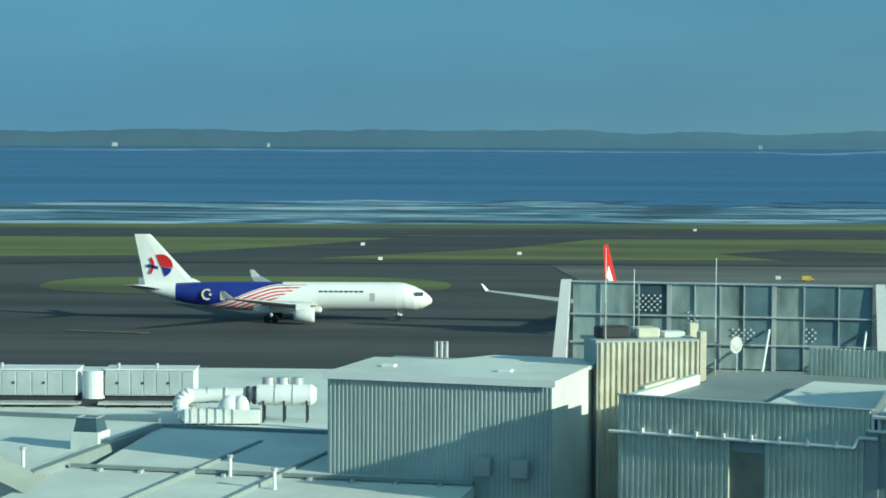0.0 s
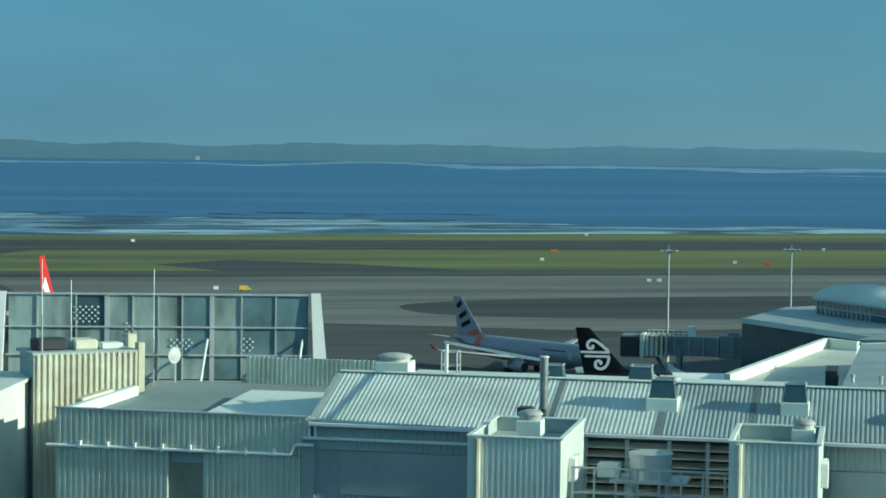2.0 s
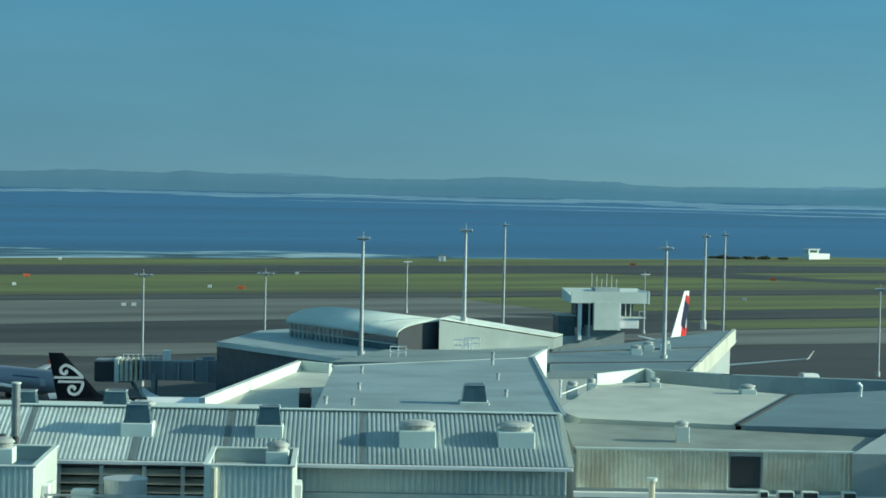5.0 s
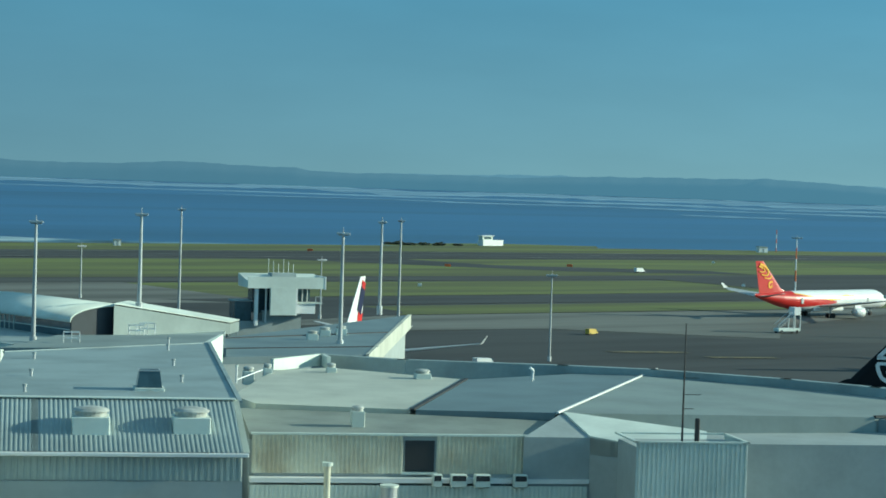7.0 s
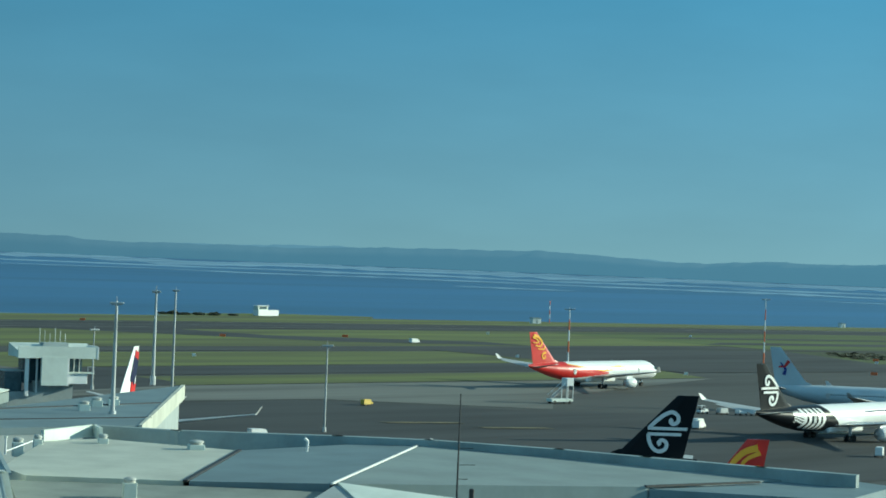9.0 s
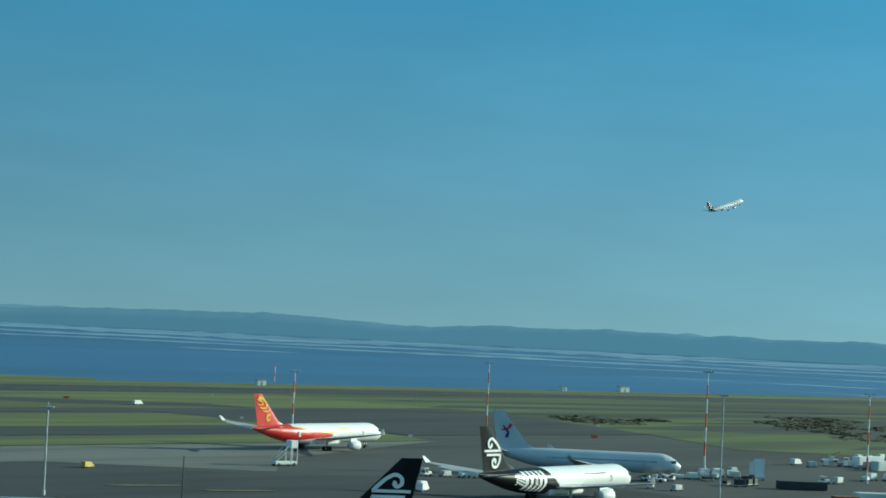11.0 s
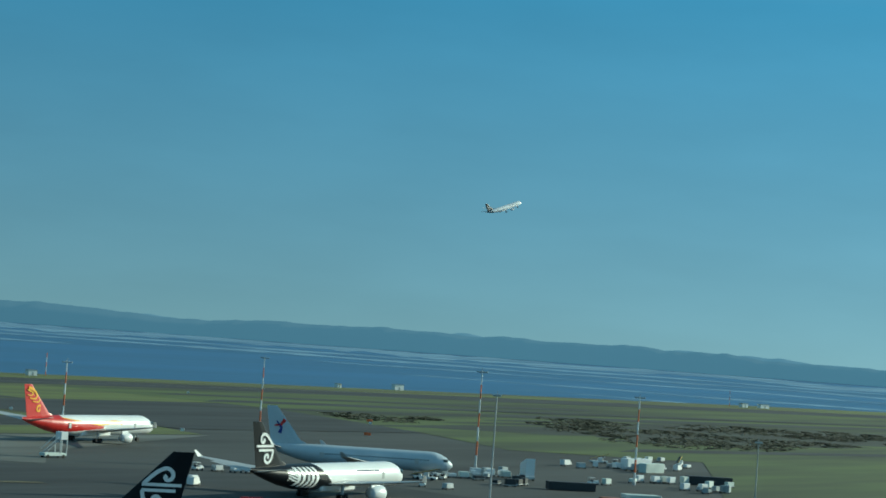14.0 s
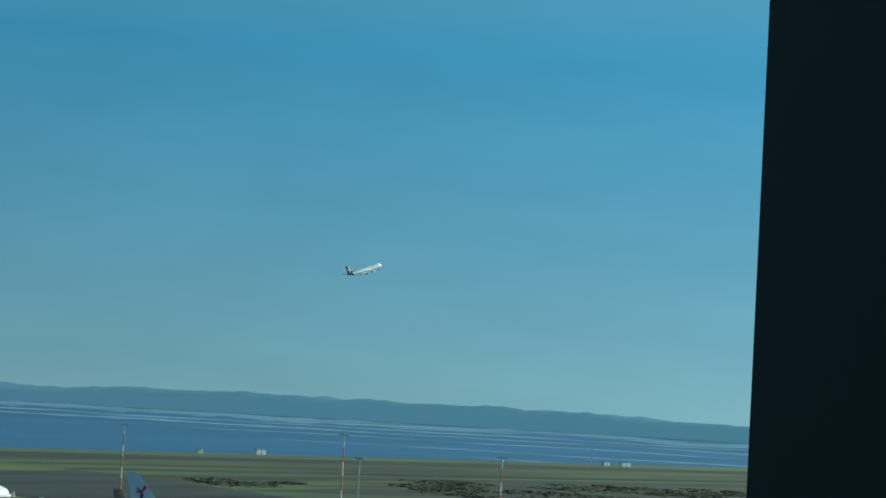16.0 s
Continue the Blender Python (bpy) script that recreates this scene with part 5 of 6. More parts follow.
part("roof_cabinet", box(8.3, 9.5, 1.4, 2.6, 7.4, 9.1, 0.05), WHITE, br, "white cabinet on the bridge roof")
for k in range(9):
    part("rail_post", tube((2.0 + k * 0.8, 1.2, 7.4), (2.0 + k * 0.8, 1.2, 8.4), 0.05, n=6), WHITE, br)
for z in (7.9, 8.4):
    part("guard_rail", tube((2.0, 1.2, z), (8.4, 1.2, z), 0.05, n=6), WHITE, br)
for x in (14.8, 18.0):
    part("roof_unit", box(x, x + 1.8, 1.6, 3.0, 7.7, 8.2, 0.05), BRIDGE, br)
part("lift_column", box(6.6, 7.3, 0.4, 1.0, 0.8, 5.4), BRIDGE, br)
part("lift_column", box(6.6, 7.3, 4.1, 4.7, 0.8, 5.4), BRIDGE, br)
part("bogie_beam", box(6.0, 7.9, 0.4, 4.7, 0.8, 1.4), BRIDGE, br)
for y in (0.9, 1.8, 3.4, 4.3):
    part("wheel", tube((6.95, y - 0.2, 0.55), (6.95, y + 0.2, 0.55), 0.55, n=14), RUBBER, br)
part("column", tube((22.8, 2.5, 0), (22.8, 2.5, 4.1), 0.7, n=14), BRIDGE, br)
part("service_stair", slab(bmesh.new(), (3.2, 4.9, 4.2), (5.8, 4.9, 0.2), 0.9, 0.9, 0.8, 0.8, "z"), STEEL, br)

# ---- masts ----
MAST = material("mast_steel", (0.42, 0.44, 0.44), 0.5, 0.2, vary=0.1, grain=0.3, blotch=3)
ORANGE = material("orange_paint", (0.75, 0.16, 0.05), 0.6, vary=0.08, grain=0.3, blotch=2)


def floodlight_mast(x, y, z0, z1, arms=1, label="tall grey floodlight mast with lamps on a crossbar", bands=False, r=0.28, turn=0):
    t = thing("floodlight_mast", pose(x, y, z0, 0, 0, turn), label, "light mast", group="floodlight masts")
    h = z1 - z0
    if bands:
        for k in range(7):
            part("band", tube((0, 0, h * k / 7), (0, 0, h * (k + 1) / 7), r * (1 - k * 0.07), r * (0.93 - k * 0.07), 10), (WHITE, ORANGE)[k % 2], t)
    else:
        part("pole", tube((0, 0, 0), (0, 0, h), r, r * 0.55, 12), MAST, t)
    part("base", tube((0, 0, -0.6), (0, 0, 1.0), r * 1.6, n=12), STEEL, t)
    part("crossbar", box(-1.4 * arms, 1.4 * arms, -0.12, 0.12, h - 0.55, h - 0.35), MAST, t)
    for k in range(4):
        x0 = -1.3 * arms + k * 0.87 * arms
        part("lamp", box(x0 - 0.28, x0 + 0.28, -0.4, 0.1, h - 0.4, h - 0.1, 0.05), STEEL, t)
    part("finial", tube((0, 0, h - 0.4), (0, 0, h + 0.7), 0.06, n=6), MAST, t)
    return t


for x, y, z0, z1 in ((136.2, 360.1, 0, 20.0), (166.7, 376.1, 0, 19.4)):
    floodlight_mast(x, y, z0, z1, r=0.24, turn=-20)
for x, y, z0, z1, w in ((139.0, 279.4, 11.8, 29.3, 1), (160.1, 287.0, 15.9, 30.4, 1), (256.2, 440.4, 0, 27.5, 1), (182.5, 266.1, 11.5, 28.6, 1), (235.8, 331.1, 11.5, 28.5, 0.8), (297.7, 410.3, 0, 26.5, 0.8)):
    floodlight_mast(x, y, z0, z1, w * 0.55, "tall grey steel floodlight mast rising from the pier", r=0.34, turn=-30)
for x, y, z1 in ((280.3, 535.5, 14.6), (303.8, 452.2, 15.2)):
    floodlight_mast(x, y, 0, z1, 0.8, "slender grey floodlight mast beyond the pier", r=0.24)
floodlight_mast(285.1, 339.9, 0, 17.9, 0.7, "slender grey floodlight mast on the apron", r=0.24, turn=-35)
for x, y, z1 in ((461.7, 440.7, 22.6), (590, 470.4, 26.0), (529.5, 341.6, 28.6), (539.2, 294.6, 24.9)):
    floodlight_mast(x, y, 0, z1, 1.0, "floodlight mast with red and white bands", True, r=0.3, turn=-50)
floodlight_mast(403.5, 256, 0, 26.0, 0.6, "slender dark floodlight mast on the apron", r=0.22, turn=-50)
floodlight_mast(504.5, 240.6, 0, 17.0, 0.6, "slender grey floodlight mast on the apron", r=0.2, turn=-50)

# ---- aircraft ----
PAINT_WHITE = material("aircraft_white", (0.82, 0.82, 0.80), 0.3, vary=0.02, grain=0.8, blotch=6)
# blue-grey for a white airliner: the shade on its side is in the paint
PAINT_WHITE_SHADED = material("aircraft_white_shaded", (0.50, 0.56, 0.60), 0.35, vary=0.03, grain=0.8, blotch=6)
PAINT_BLACK = material("aircraft_black", (0.008, 0.010, 0.013), 0.32, vary=0.1, grain=0.8, blotch=6)
PAINT_BLACK.node_tree.nodes["Principled BSDF"].inputs["Specular IOR Level"].default_value = 0.15
PAINT_RED = material("aircraft_red", (0.55, 0.022, 0.018), 0.35, vary=0.06, grain=0.8, blotch=6)
PAINT_BLUE = material("aircraft_blue", (0.015, 0.03, 0.22), 0.35, vary=0.06, grain=0.8, blotch=6)
PAINT_GOLD = material("aircraft_gold", (0.85, 0.42, 0.03), 0.35, vary=0.06, grain=0.8, blotch=6)
PAINT_SILVER = material("aircraft_silver", (0.29, 0.29, 0.33), 0.35, 0.2, vary=0.05, grain=0.8, blotch=6)
PAINT_ORANGE = material("aircraft_orange", (0.55, 0.12, 0.06), 0.4, vary=0.06, grain=0.8, blotch=6)
WING_GREY = material("wing_grey", (0.45, 0.46, 0.46), 0.4, 0.1, vary=0.06, grain=0.6, blotch=5)
TITLE = material("title_lettering_bars", (0.06, 0.08, 0.16), 0.4, vary=0.05)


def ribbon(pts, width, y0, y1, taper=0.0):
    """A flat band along points of the x-z plane, between two depths y."""
    bm = bmesh.new()
    n = len(pts)
    rows = []
    for i, (x, z) in enumerate(pts):
        ax, az = pts[max(0, i - 1)]
        bx, bz = pts[min(n - 1, i + 1)]
        d = Vector((bx - ax, bz - az)).normalized()
        w = width / 2 * (1 - taper * i / (n - 1))
        rows.append([bm.verts.new((x + s * -d.y * w, y, z + s * d.x * w)) for y in (y0, y1) for s in (-1, 1)])
    for p, q in zip(rows, rows[1:]):
        for a, b in ((0, 1), (1, 3), (3, 2), (2, 0)):
            bm.faces.new((p[a], q[a], q[b], p[b]))
    bm.faces.new((rows[0][0], rows[0][1], rows[0][3], rows[0][2]))
    bm.faces.new((rows[-1][0], rows[-1][1], rows[-1][3], rows[-1][2]))
    bmesh.ops.recalc_face_normals(bm, faces=bm.faces)
    return bm


def spiral(cx, cz, r0, a0, turns, shrink=0.25, n=22):
    """A curl that winds inward from radius r0."""
    out = []
    for i in range(n):
        k = i / (n - 1)
        a = a0 + turns * 2 * math.pi * k
        r = r0 * (1 - (1 - shrink) * k)
        out.append((cx + r * math.cos(a), cz + r * math.sin(a)))
    return out


def airliner(m, length, dia, span, top, label, paints, paint_of, fin_paint, emblem=None, engine_paint=PAINT_WHITE, tip_paint=None, gear=True, title=True, wing_paint=WING_GREY, nacelle=0.5, fine=1, windows=0):
    """A twin-engined airliner: nose along +x, wheels on z = 0, origin at mid-length."""
    t = thing("airliner", m, label, "aircraft", group="airliners")
    R, L = dia / 2, length
    zc = R * (1.72 if dia > 5 else 1.85)
    # fuselage as one lofted skin, its paint by place
    bm = bmesh.new()
    prof = [(0, 0.03), (0.006, 0.25), (0.018, 0.45), (0.035, 0.66), (0.06, 0.85), (0.09, 0.96), (0.12, 1.0), (0.66, 1.0), (0.74, 0.93), (0.82, 0.76), (0.9, 0.5), (0.96, 0.28), (1.0, 0.1)]
    ns, nr = 150 * fine, 44 * fine
    rings, keys = [], []
    for i in range(ns + 1):
        s = (i / ns) ** 1.25
        for (a, ra), (b, rb) in zip(prof, prof[1:]):
            if a <= s <= b:
                k = (s - a) / (b - a)
                r = ra + (rb - ra) * (k if s > 0.12 else math.sqrt(k) if a == 0 else k)
                break
        drop = -0.28 * (1 - min(1, s / 0.1)) * R + (0.72 * (1 - r) * R if s > 0.6 else 0)
        x = L / 2 - s * L
        rings.append([bm.verts.new((x, r * R * math.sin(2 * math.pi * k / nr), zc + drop + r * R * math.cos(2 * math.pi * k / nr))) for k in range(nr)])
        keys.append(s)
    for i in range(ns):
        for k in range(nr):
            f = bm.faces.new((rings[i][k], rings[i + 1][k], rings[i + 1][(k + 1) % nr], rings[i][(k + 1) % nr]))
            f.smooth = True
            f.material_index = paint_of((keys[i] + keys[i + 1]) / 2, math.cos(2 * math.pi * (k + 0.5) / nr))
    bm.faces.new(rings[-1])
    body = part("fuselage", bm, paints[0], t)
    for p in paints[1:]:
        body.data.materials.append(p)
    # cockpit glass and title bars
    for s in (-1, 1):
        bm = bmesh.new()
        add_prism(bm, [(L / 2 - 0.030 * L, s * 0.60 * R), (L / 2 - 0.058 * L, s * 0.84 * R), (L / 2 - 0.056 * L, s * 0.70 * R), (L / 2 - 0.032 * L, s * 0.42 * R)], zc + 0.08 * R, zc + 0.36 * R)
        part("cockpit_window", bm, GLASS_DARK, t)
    if title:
        for s in (-1, 1):
            for k in range(9):
                x0 = L * (0.27 - k * 0.017)
                part("title_bar", box(x0 - 0.0125 * L, x0, s * 0.85 * R, s * 0.955 * R, zc + 0.34 * R, zc + 0.46 * R), TITLE, t)
    for s in (-1, 1):
        for k in (0.3, -0.2):
            part("door", box(L * k - 0.5, L * k + 0.5, s * 0.9 * R, s * 1.0 * R, zc - 0.25 * R, zc + 0.3 * R), WING_GREY, t)
    for s in (-1, 1) if windows else ():
        bm = bmesh.new()
        for k in range(windows):
            x0 = L * (0.36 - 0.58 * k / windows)
            add_box(bm, x0 - 0.16, x0 + 0.16, s * 0.9 * R, s * 0.992 * R, zc + 0.10 * R, zc + 0.24 * R)
        tagged(part("window_row", bm, GLASS_DARK, t, "row of small dark cabin windows"), kind="stuff")
    # fin: top height given
    chord0, chord1 = 0.175 * L, 0.054 * L
    fz = zc + 0.78 * R
    lead0, lead1 = -L * 0.29, -L * 0.446
    part("fin", slab(bmesh.new(), (lead0, 0, fz), (lead1, 0, top), chord0, chord1, 0.10 * R * 2, 0.05 * R * 2, "z"), fin_paint, t)
    part("fin_root", slab(bmesh.new(), (lead0 + 0.035 * L, 0, fz - 0.05 * R), (lead0 - 0.012 * L, 0, fz + 0.12 * (top - fz)), 0.12 * L, 0.08 * L, 0.12 * R, 0.08 * R, "z"), fin_paint, t)
    # tailplanes and wings
    for s in (-1, 1):
        part("tailplane", slab(bmesh.new(), (-L * 0.405, s * 0.3 * R, zc + 0.5 * R), (-L * 0.475, s * span * 0.165, zc + 0.5 * R + 0.045 * span * 0.5), 0.085 * L, 0.035 * L, 0.16 * R, 0.06 * R), wing_paint, t)
        zw, tip_z = zc - 0.55 * R, zc - 0.55 * R + span * 0.055
        kx, ky = L * 0.035, span * 0.17
        w = part("wing", slab(bmesh.new(), (L * 0.125, s * 0.6 * R, zw), (kx, s * ky, zw + span * 0.015), 0.19 * L, 0.115 * L, 0.45 * R, 0.3 * R), wing_paint, t)
        part("outer_wing", slab(bmesh.new(), (kx, s * ky, zw + span * 0.015), (-L * 0.115, s * span * 0.49, tip_z), 0.115 * L, 0.038 * L, 0.3 * R, 0.08 * R), wing_paint, t)
        part("winglet", slab(bmesh.new(), (-L * 0.118, s * span * 0.49, tip_z), (-L * 0.145, s * span * 0.503, tip_z + span * 0.024), 0.034 * L, 0.014 * L, 0.06 * R, 0.04 * R, "z"), tip_paint or wing_paint, t)
        # engine
        ex, ey, ez, er = L * 0.115, s * span * 0.158, zw - 0.50 * R, nacelle * R
        bm = bmesh.new()
        rs = []
        for dx, rr in ((0.0, 0.86), (-0.12, 0.98), (-0.6, 1.05), (-1.6, 1.0), (-2.5, 0.8), (-3.0, 0.6), (-3.05, 0.3)):
            rs.append([bm.verts.new((ex + dx * er * 0.95, ey + rr * er * math.cos(k * math.pi / 10), ez + rr * er * math.sin(k * math.pi / 10))) for k in range(20)])
        for p, q in zip(rs, rs[1:]):
            for k in range(20):
                f = bm.faces.new((p[k], q[k], q[(k + 1) % 20], p[(k + 1) % 20]))
                f.smooth = True
        bm.faces.new(rs[-1])
        eng = part("engine", bm, engine_paint, t)
        part("intake", tube((ex - 0.25 * er, ey, ez), (ex - 0.2 * er, ey, ez), 0.84 * er, n=20), DARK, eng)
        part("pylon", box(ex - 2.6 * er, ex - 0.6 * er, ey - 0.15 * er, ey + 0.15 * er, ez + 0.7 * er, zw + 0.4 * R * 0.6), engine_paint, eng)
        if gear:
            gx, gy, wr = -L * 0.035, s * dia * 0.9, 0.11 * dia + 0.1
            leg = part("main_gear", tube((gx, gy, wr), (gx, gy, zw), 0.06 * dia, n=8), STEEL, t)
            for dx in ((-0.75, 0.75) if dia > 5 else (0,)):
                for dy in (-0.5, 0.5):
                    part("wheel", tube((gx + dx, gy + dy - 0.18, wr), (gx + dx, gy + dy + 0.18, wr), wr, n=14), RUBBER, leg)
    part("belly", box(-L * 0.1, L * 0.13, -R * 0.75, R * 0.75, zc - 1.12 * R, zc - 0.5 * R, 0.3), paints[0], t)
    if gear:
        gx, wr = L * 0.385, 0.09 * dia + 0.08
        leg = part("nose_gear", tube((gx, 0, wr), (gx, 0, zc - 0.6 * R), 0.05 * dia, n=8), STEEL, t)
        for dy in (-0.3, 0.3):
            part("wheel", tube((gx, dy - 0.13, wr), (gx, dy + 0.13, wr), wr, n=14), RUBBER, leg)
        part("gear_door", box(gx - 0.9, gx + 0.9, 0.5, 0.55, zc - 1.35 * R, zc - 0.9 * R), paints[0], leg)
    if emblem:
        emblem(t, lead0, lead1, chord0, chord1, fz, top, 0.10 * R)
    return t


def fin_frame(lead0, lead1, chord0, chord1, z0, z1):
    """Maps chord and height fractions of a fin to x and z."""
    def at(c, h):
        return (lead0 + (lead1 - lead0) * h - c * (chord0 + (chord1 - chord0) * h), z0 + (z1 - z0) * h)
    return at


def smooth_line(pts, n=4):
    """Points along a rounded curve through pts."""
    out = []
    for i in range(len(pts) - 1):
        p = [Vector(pts[max(0, min(len(pts) - 1, i + k))]) for k in (-1, 0, 1, 2)]
        for j in range(n):
            u = j / n
            out.append(tuple(0.5 * (2 * p[1] + (p[2] - p[0]) * u + (2 * p[0] - 5 * p[1] + 4 * p[2] - p[3]) * u * u + (3 * p[1] - p[0] - 3 * p[2] + p[3]) * u ** 3)))
    return out + [tuple(pts[-1])]


def koru(t, lead0, lead1, c0, c1, z0, z1, y):
    at = fin_frame(lead0, lead1, c0, c1, z0, z1)
    H = z1 - z0
    cx, cz = at(0.50, 0.42)
    upper = [(0.27, 0.05), (0.15, 0.17), (0.02, 0.27), (-0.1, 0.31), (-0.19, 0.25), (-0.19, 0.16), (-0.12, 0.12), (-0.07, 0.16), (-0.1, 0.20)]
    lower = [(0.28, -0.05), (0.26, -0.16), (0.20, -0.27), (0.1, -0.32), (0.0, -0.28), (-0.02, -0.19), (0.05, -0.14), (0.11, -0.18), (0.08, -0.22)]
    for s in (-1, 1):
        ya, yb = s * y * 0.7, s * (y + 0.04)
        for curl in (upper, lower):
            part("emblem", ribbon(smooth_line([(cx + a * H, cz + b * H) for a, b in curl]), 0.062 * H, ya, yb), PAINT_WHITE, t, "white curled emblem on the fin")
        for d, w in ((0.045, 0.05), (-0.045, 0.05)):
            part("emblem", ribbon([(cx + 0.29 * H, cz + d * H), (cx - (0.30 + d) * H, cz + d * H)], w * H, ya, yb), PAINT_WHITE, t, "white bar of the emblem")


def sector(cx, cz, r, a0, a1, ya, yb, flat=1.0, n=12):
    """A solid wedge of a disc in the x-z plane."""
    ring = [(cx, cz)] + [(cx + r * math.cos(radians(a0 + (a1 - a0) * i / n)), cz + flat * r * math.sin(radians(a0 + (a1 - a0) * i / n))) for i in range(n + 1)]
    bm = bmesh.new()
    p, q = [bm.verts.new((x, ya, z)) for x, z in ring], [bm.verts.new((x, yb, z)) for x, z in ring]
    bm.faces.new(p), bm.faces.new(q[::-1])
    for i in range(len(ring)):
        j = (i + 1) % len(ring)
        bm.faces.new((p[i], q[i], q[j], p[j]))
    bmesh.ops.recalc_face_normals(bm, faces=bm.faces)
    return bm


def half_disc(t, lead0, lead1, c0, c1, z0, z1, y):
    at = fin_frame(lead0, lead1, c0, c1, z0, z1)
    H = z1 - z0
    cx, cz = at(0.50, 0.36)
    for s in (-1, 1):
        ya, yb = s * y * 0.7, s * (y + 0.04)
        part("emblem", sector(cx, cz, 0.24 * H, -8, 112, ya, yb), PAINT_RED, t, "red half of the fin emblem")
        part("emblem", sector(cx + 0.02 * H, cz - 0.01 * H, 0.20 * H, -75, -10, ya, yb), PAINT_BLUE, t, "blue half of the fin emblem")
        part("emblem", ribbon(smooth_line([(cx - 0.20 * H, cz + 0.17 * H), (cx - 0.15 * H, cz + 0.02 * H), (cx - 0.21 * H, cz - 0.14 * H)]), 0.055 * H, ya, yb), PAINT_RED, t, "small red mark on the fin")
        part("emblem", ribbon([(cx - 0.27 * H, cz + 0.02 * H), (cx - 0.05 * H, cz - 0.03 * H)], 0.05 * H, ya, yb), PAINT_BLUE, t, "small blue mark on the fin")


def gold_swirl(t, lead0, lead1, c0, c1, z0, z1, y):
    at = fin_frame(lead0, lead1, c0, c1, z0, z1)
    H = z1 - z0
    strokes = (
        (0.085, [at(0.62, 0.90), at(0.22, 0.84), at(0.14, 0.68), at(0.40, 0.56), at(0.74, 0.58)]),
        (0.055, [at(0.78, 0.84), at(0.48, 0.78), at(0.40, 0.70), at(0.62, 0.66), at(0.86, 0.68)]),
        (0.060, [at(0.10, 0.54), at(0.30, 0.46), at(0.62, 0.48)]),
    )
    for s in (-1, 1):
        ya, yb = s * y * 0.7, s * (y + 0.04)
        for w, pts in strokes:
            part("emblem", ribbon(smooth_line(pts), w * H, ya, yb, 0.55), PAINT_GOLD, t, "golden flame stroke on the fin")
        cx, cz = at(0.42, 0.24)
        part("emblem", ribbon(spiral(cx, cz, 0.12 * H, 0.9, 0.95, 0.3), 0.07 * H, ya, yb, 0.4), PAINT_GOLD, t, "golden curl on the fin")


def bird(t, lead0, lead1, c0, c1, z0, z1, y):
    at = fin_frame(lead0, lead1, c0, c1, z0, z1)
    H = z1 - z0
    cx, cz = at(0.5, 0.45)
    for s in (-1, 1):
        ya, yb = s * y * 0.7, s * (y + 0.04)
        part("emblem", ribbon([(cx + 0.1 * H, cz + 0.2 * H), (cx, cz + 0.06 * H), (cx - 0.16 * H, cz + 0.04 * H)], 0.1 * H, ya, yb, 0.7), PAINT_RED, t, "dark red winged mark on the fin")
        part("emblem", ribbon([(cx - 0.02 * H, cz - 0.16 * H), (cx + 0.02 * H, cz - 0.02 * H), (cx - 0.12 * H, cz + 0.16 * H)], 0.1 * H, ya, yb, 0.7), PAINT_BLUE, t, "dark blue winged mark on the fin")


def letter_bars(t, lead0, lead1, c0, c1, z0, z1, y):
    at = fin_frame(lead0, lead1, c0, c1, z0, z1)
    H = z1 - z0
    for s in (-1, 1):
        ya, yb = s * y * 0.7, s * (y + 0.04)
        for h in (0.78, 0.52, 0.3):
            a, b = at(0.25, h + 0.08), at(0.75, h - 0.06)
            part("emblem", ribbon([a, b], 0.11 * H, ya, yb), PAINT_BLACK, t, "dark bar on the fin")
        part("emblem", ribbon([at(0.1, 0.1), at(0.55, 0.0)], 0.2 * H, ya, yb), PAINT_ORANGE, t, "orange patch at the fin's root")


def white_flash(t, lead0, lead1, c0, c1, z0, z1, y):
    at = fin_frame(lead0, lead1, c0, c1, z0, z1)
    H = z1 - z0
    for s in (-1, 1):
        part("emblem", ribbon([at(0.8, 0.55), at(0.5, 0.25), at(0.1, 0.02)], 0.22 * H, s * y * 0.7, s * (y + 0.04), 0.3), PAINT_WHITE, t, "white flash on the fin")


PAINT_NAVY = material("aircraft_navy", (0.015, 0.02, 0.06), 0.3, vary=0.08, grain=0.8, blotch=6)


def blue_flash(t, lead0, lead1, c0, c1, z0, z1, y):
    at = fin_frame(lead0, lead1, c0, c1, z0, z1)
    H = z1 - z0
    for s in (-1, 1):
        part("emblem", ribbon([at(0.68, 0.76), at(0.62, 0.3)], 0.26 * H, s * y * 0.7, s * (y + 0.04)), PAINT_NAVY, t, "blue field on the fin")
        part("emblem", ribbon([at(0.75, 0.3), at(0.78, 0.0)], 0.26 * H, s * y * 0.7, s * (y + 0.04)), PAINT_RED, t, "red field on the fin")
        part("emblem", ribbon([at(0.62, 0.9), at(0.66, 0.76)], 0.2 * H, s * y * 0.7, s * (y + 0.04)), PAINT_RED, t, "red field near the fin's tip")


def flag_paint(s, h):
    """White with a blue rear field and red stripes sweeping forward."""
    k = min(1.0, max(0.0, (s - 0.50) / 0.30))
    edge = 0.88 - 1.75 * k * k * (3 - 2 * k)
    if s > 0.86:
        return 0
    if h > edge and s > 0.5:
        return 1
    # five stripes that follow the field's edge, then draw together towards the crown
    d = (edge - h) * (1.0 + 2.2 * max(0.0, 0.58 - s))
    if 0.41 < s < 0.82 and 0.05 < d < 1.30 and h > -0.88 and s > 0.41 + 0.10 * d:
        return 2 if (d / 0.25) % 1.0 < 0.45 else 0
    return 0


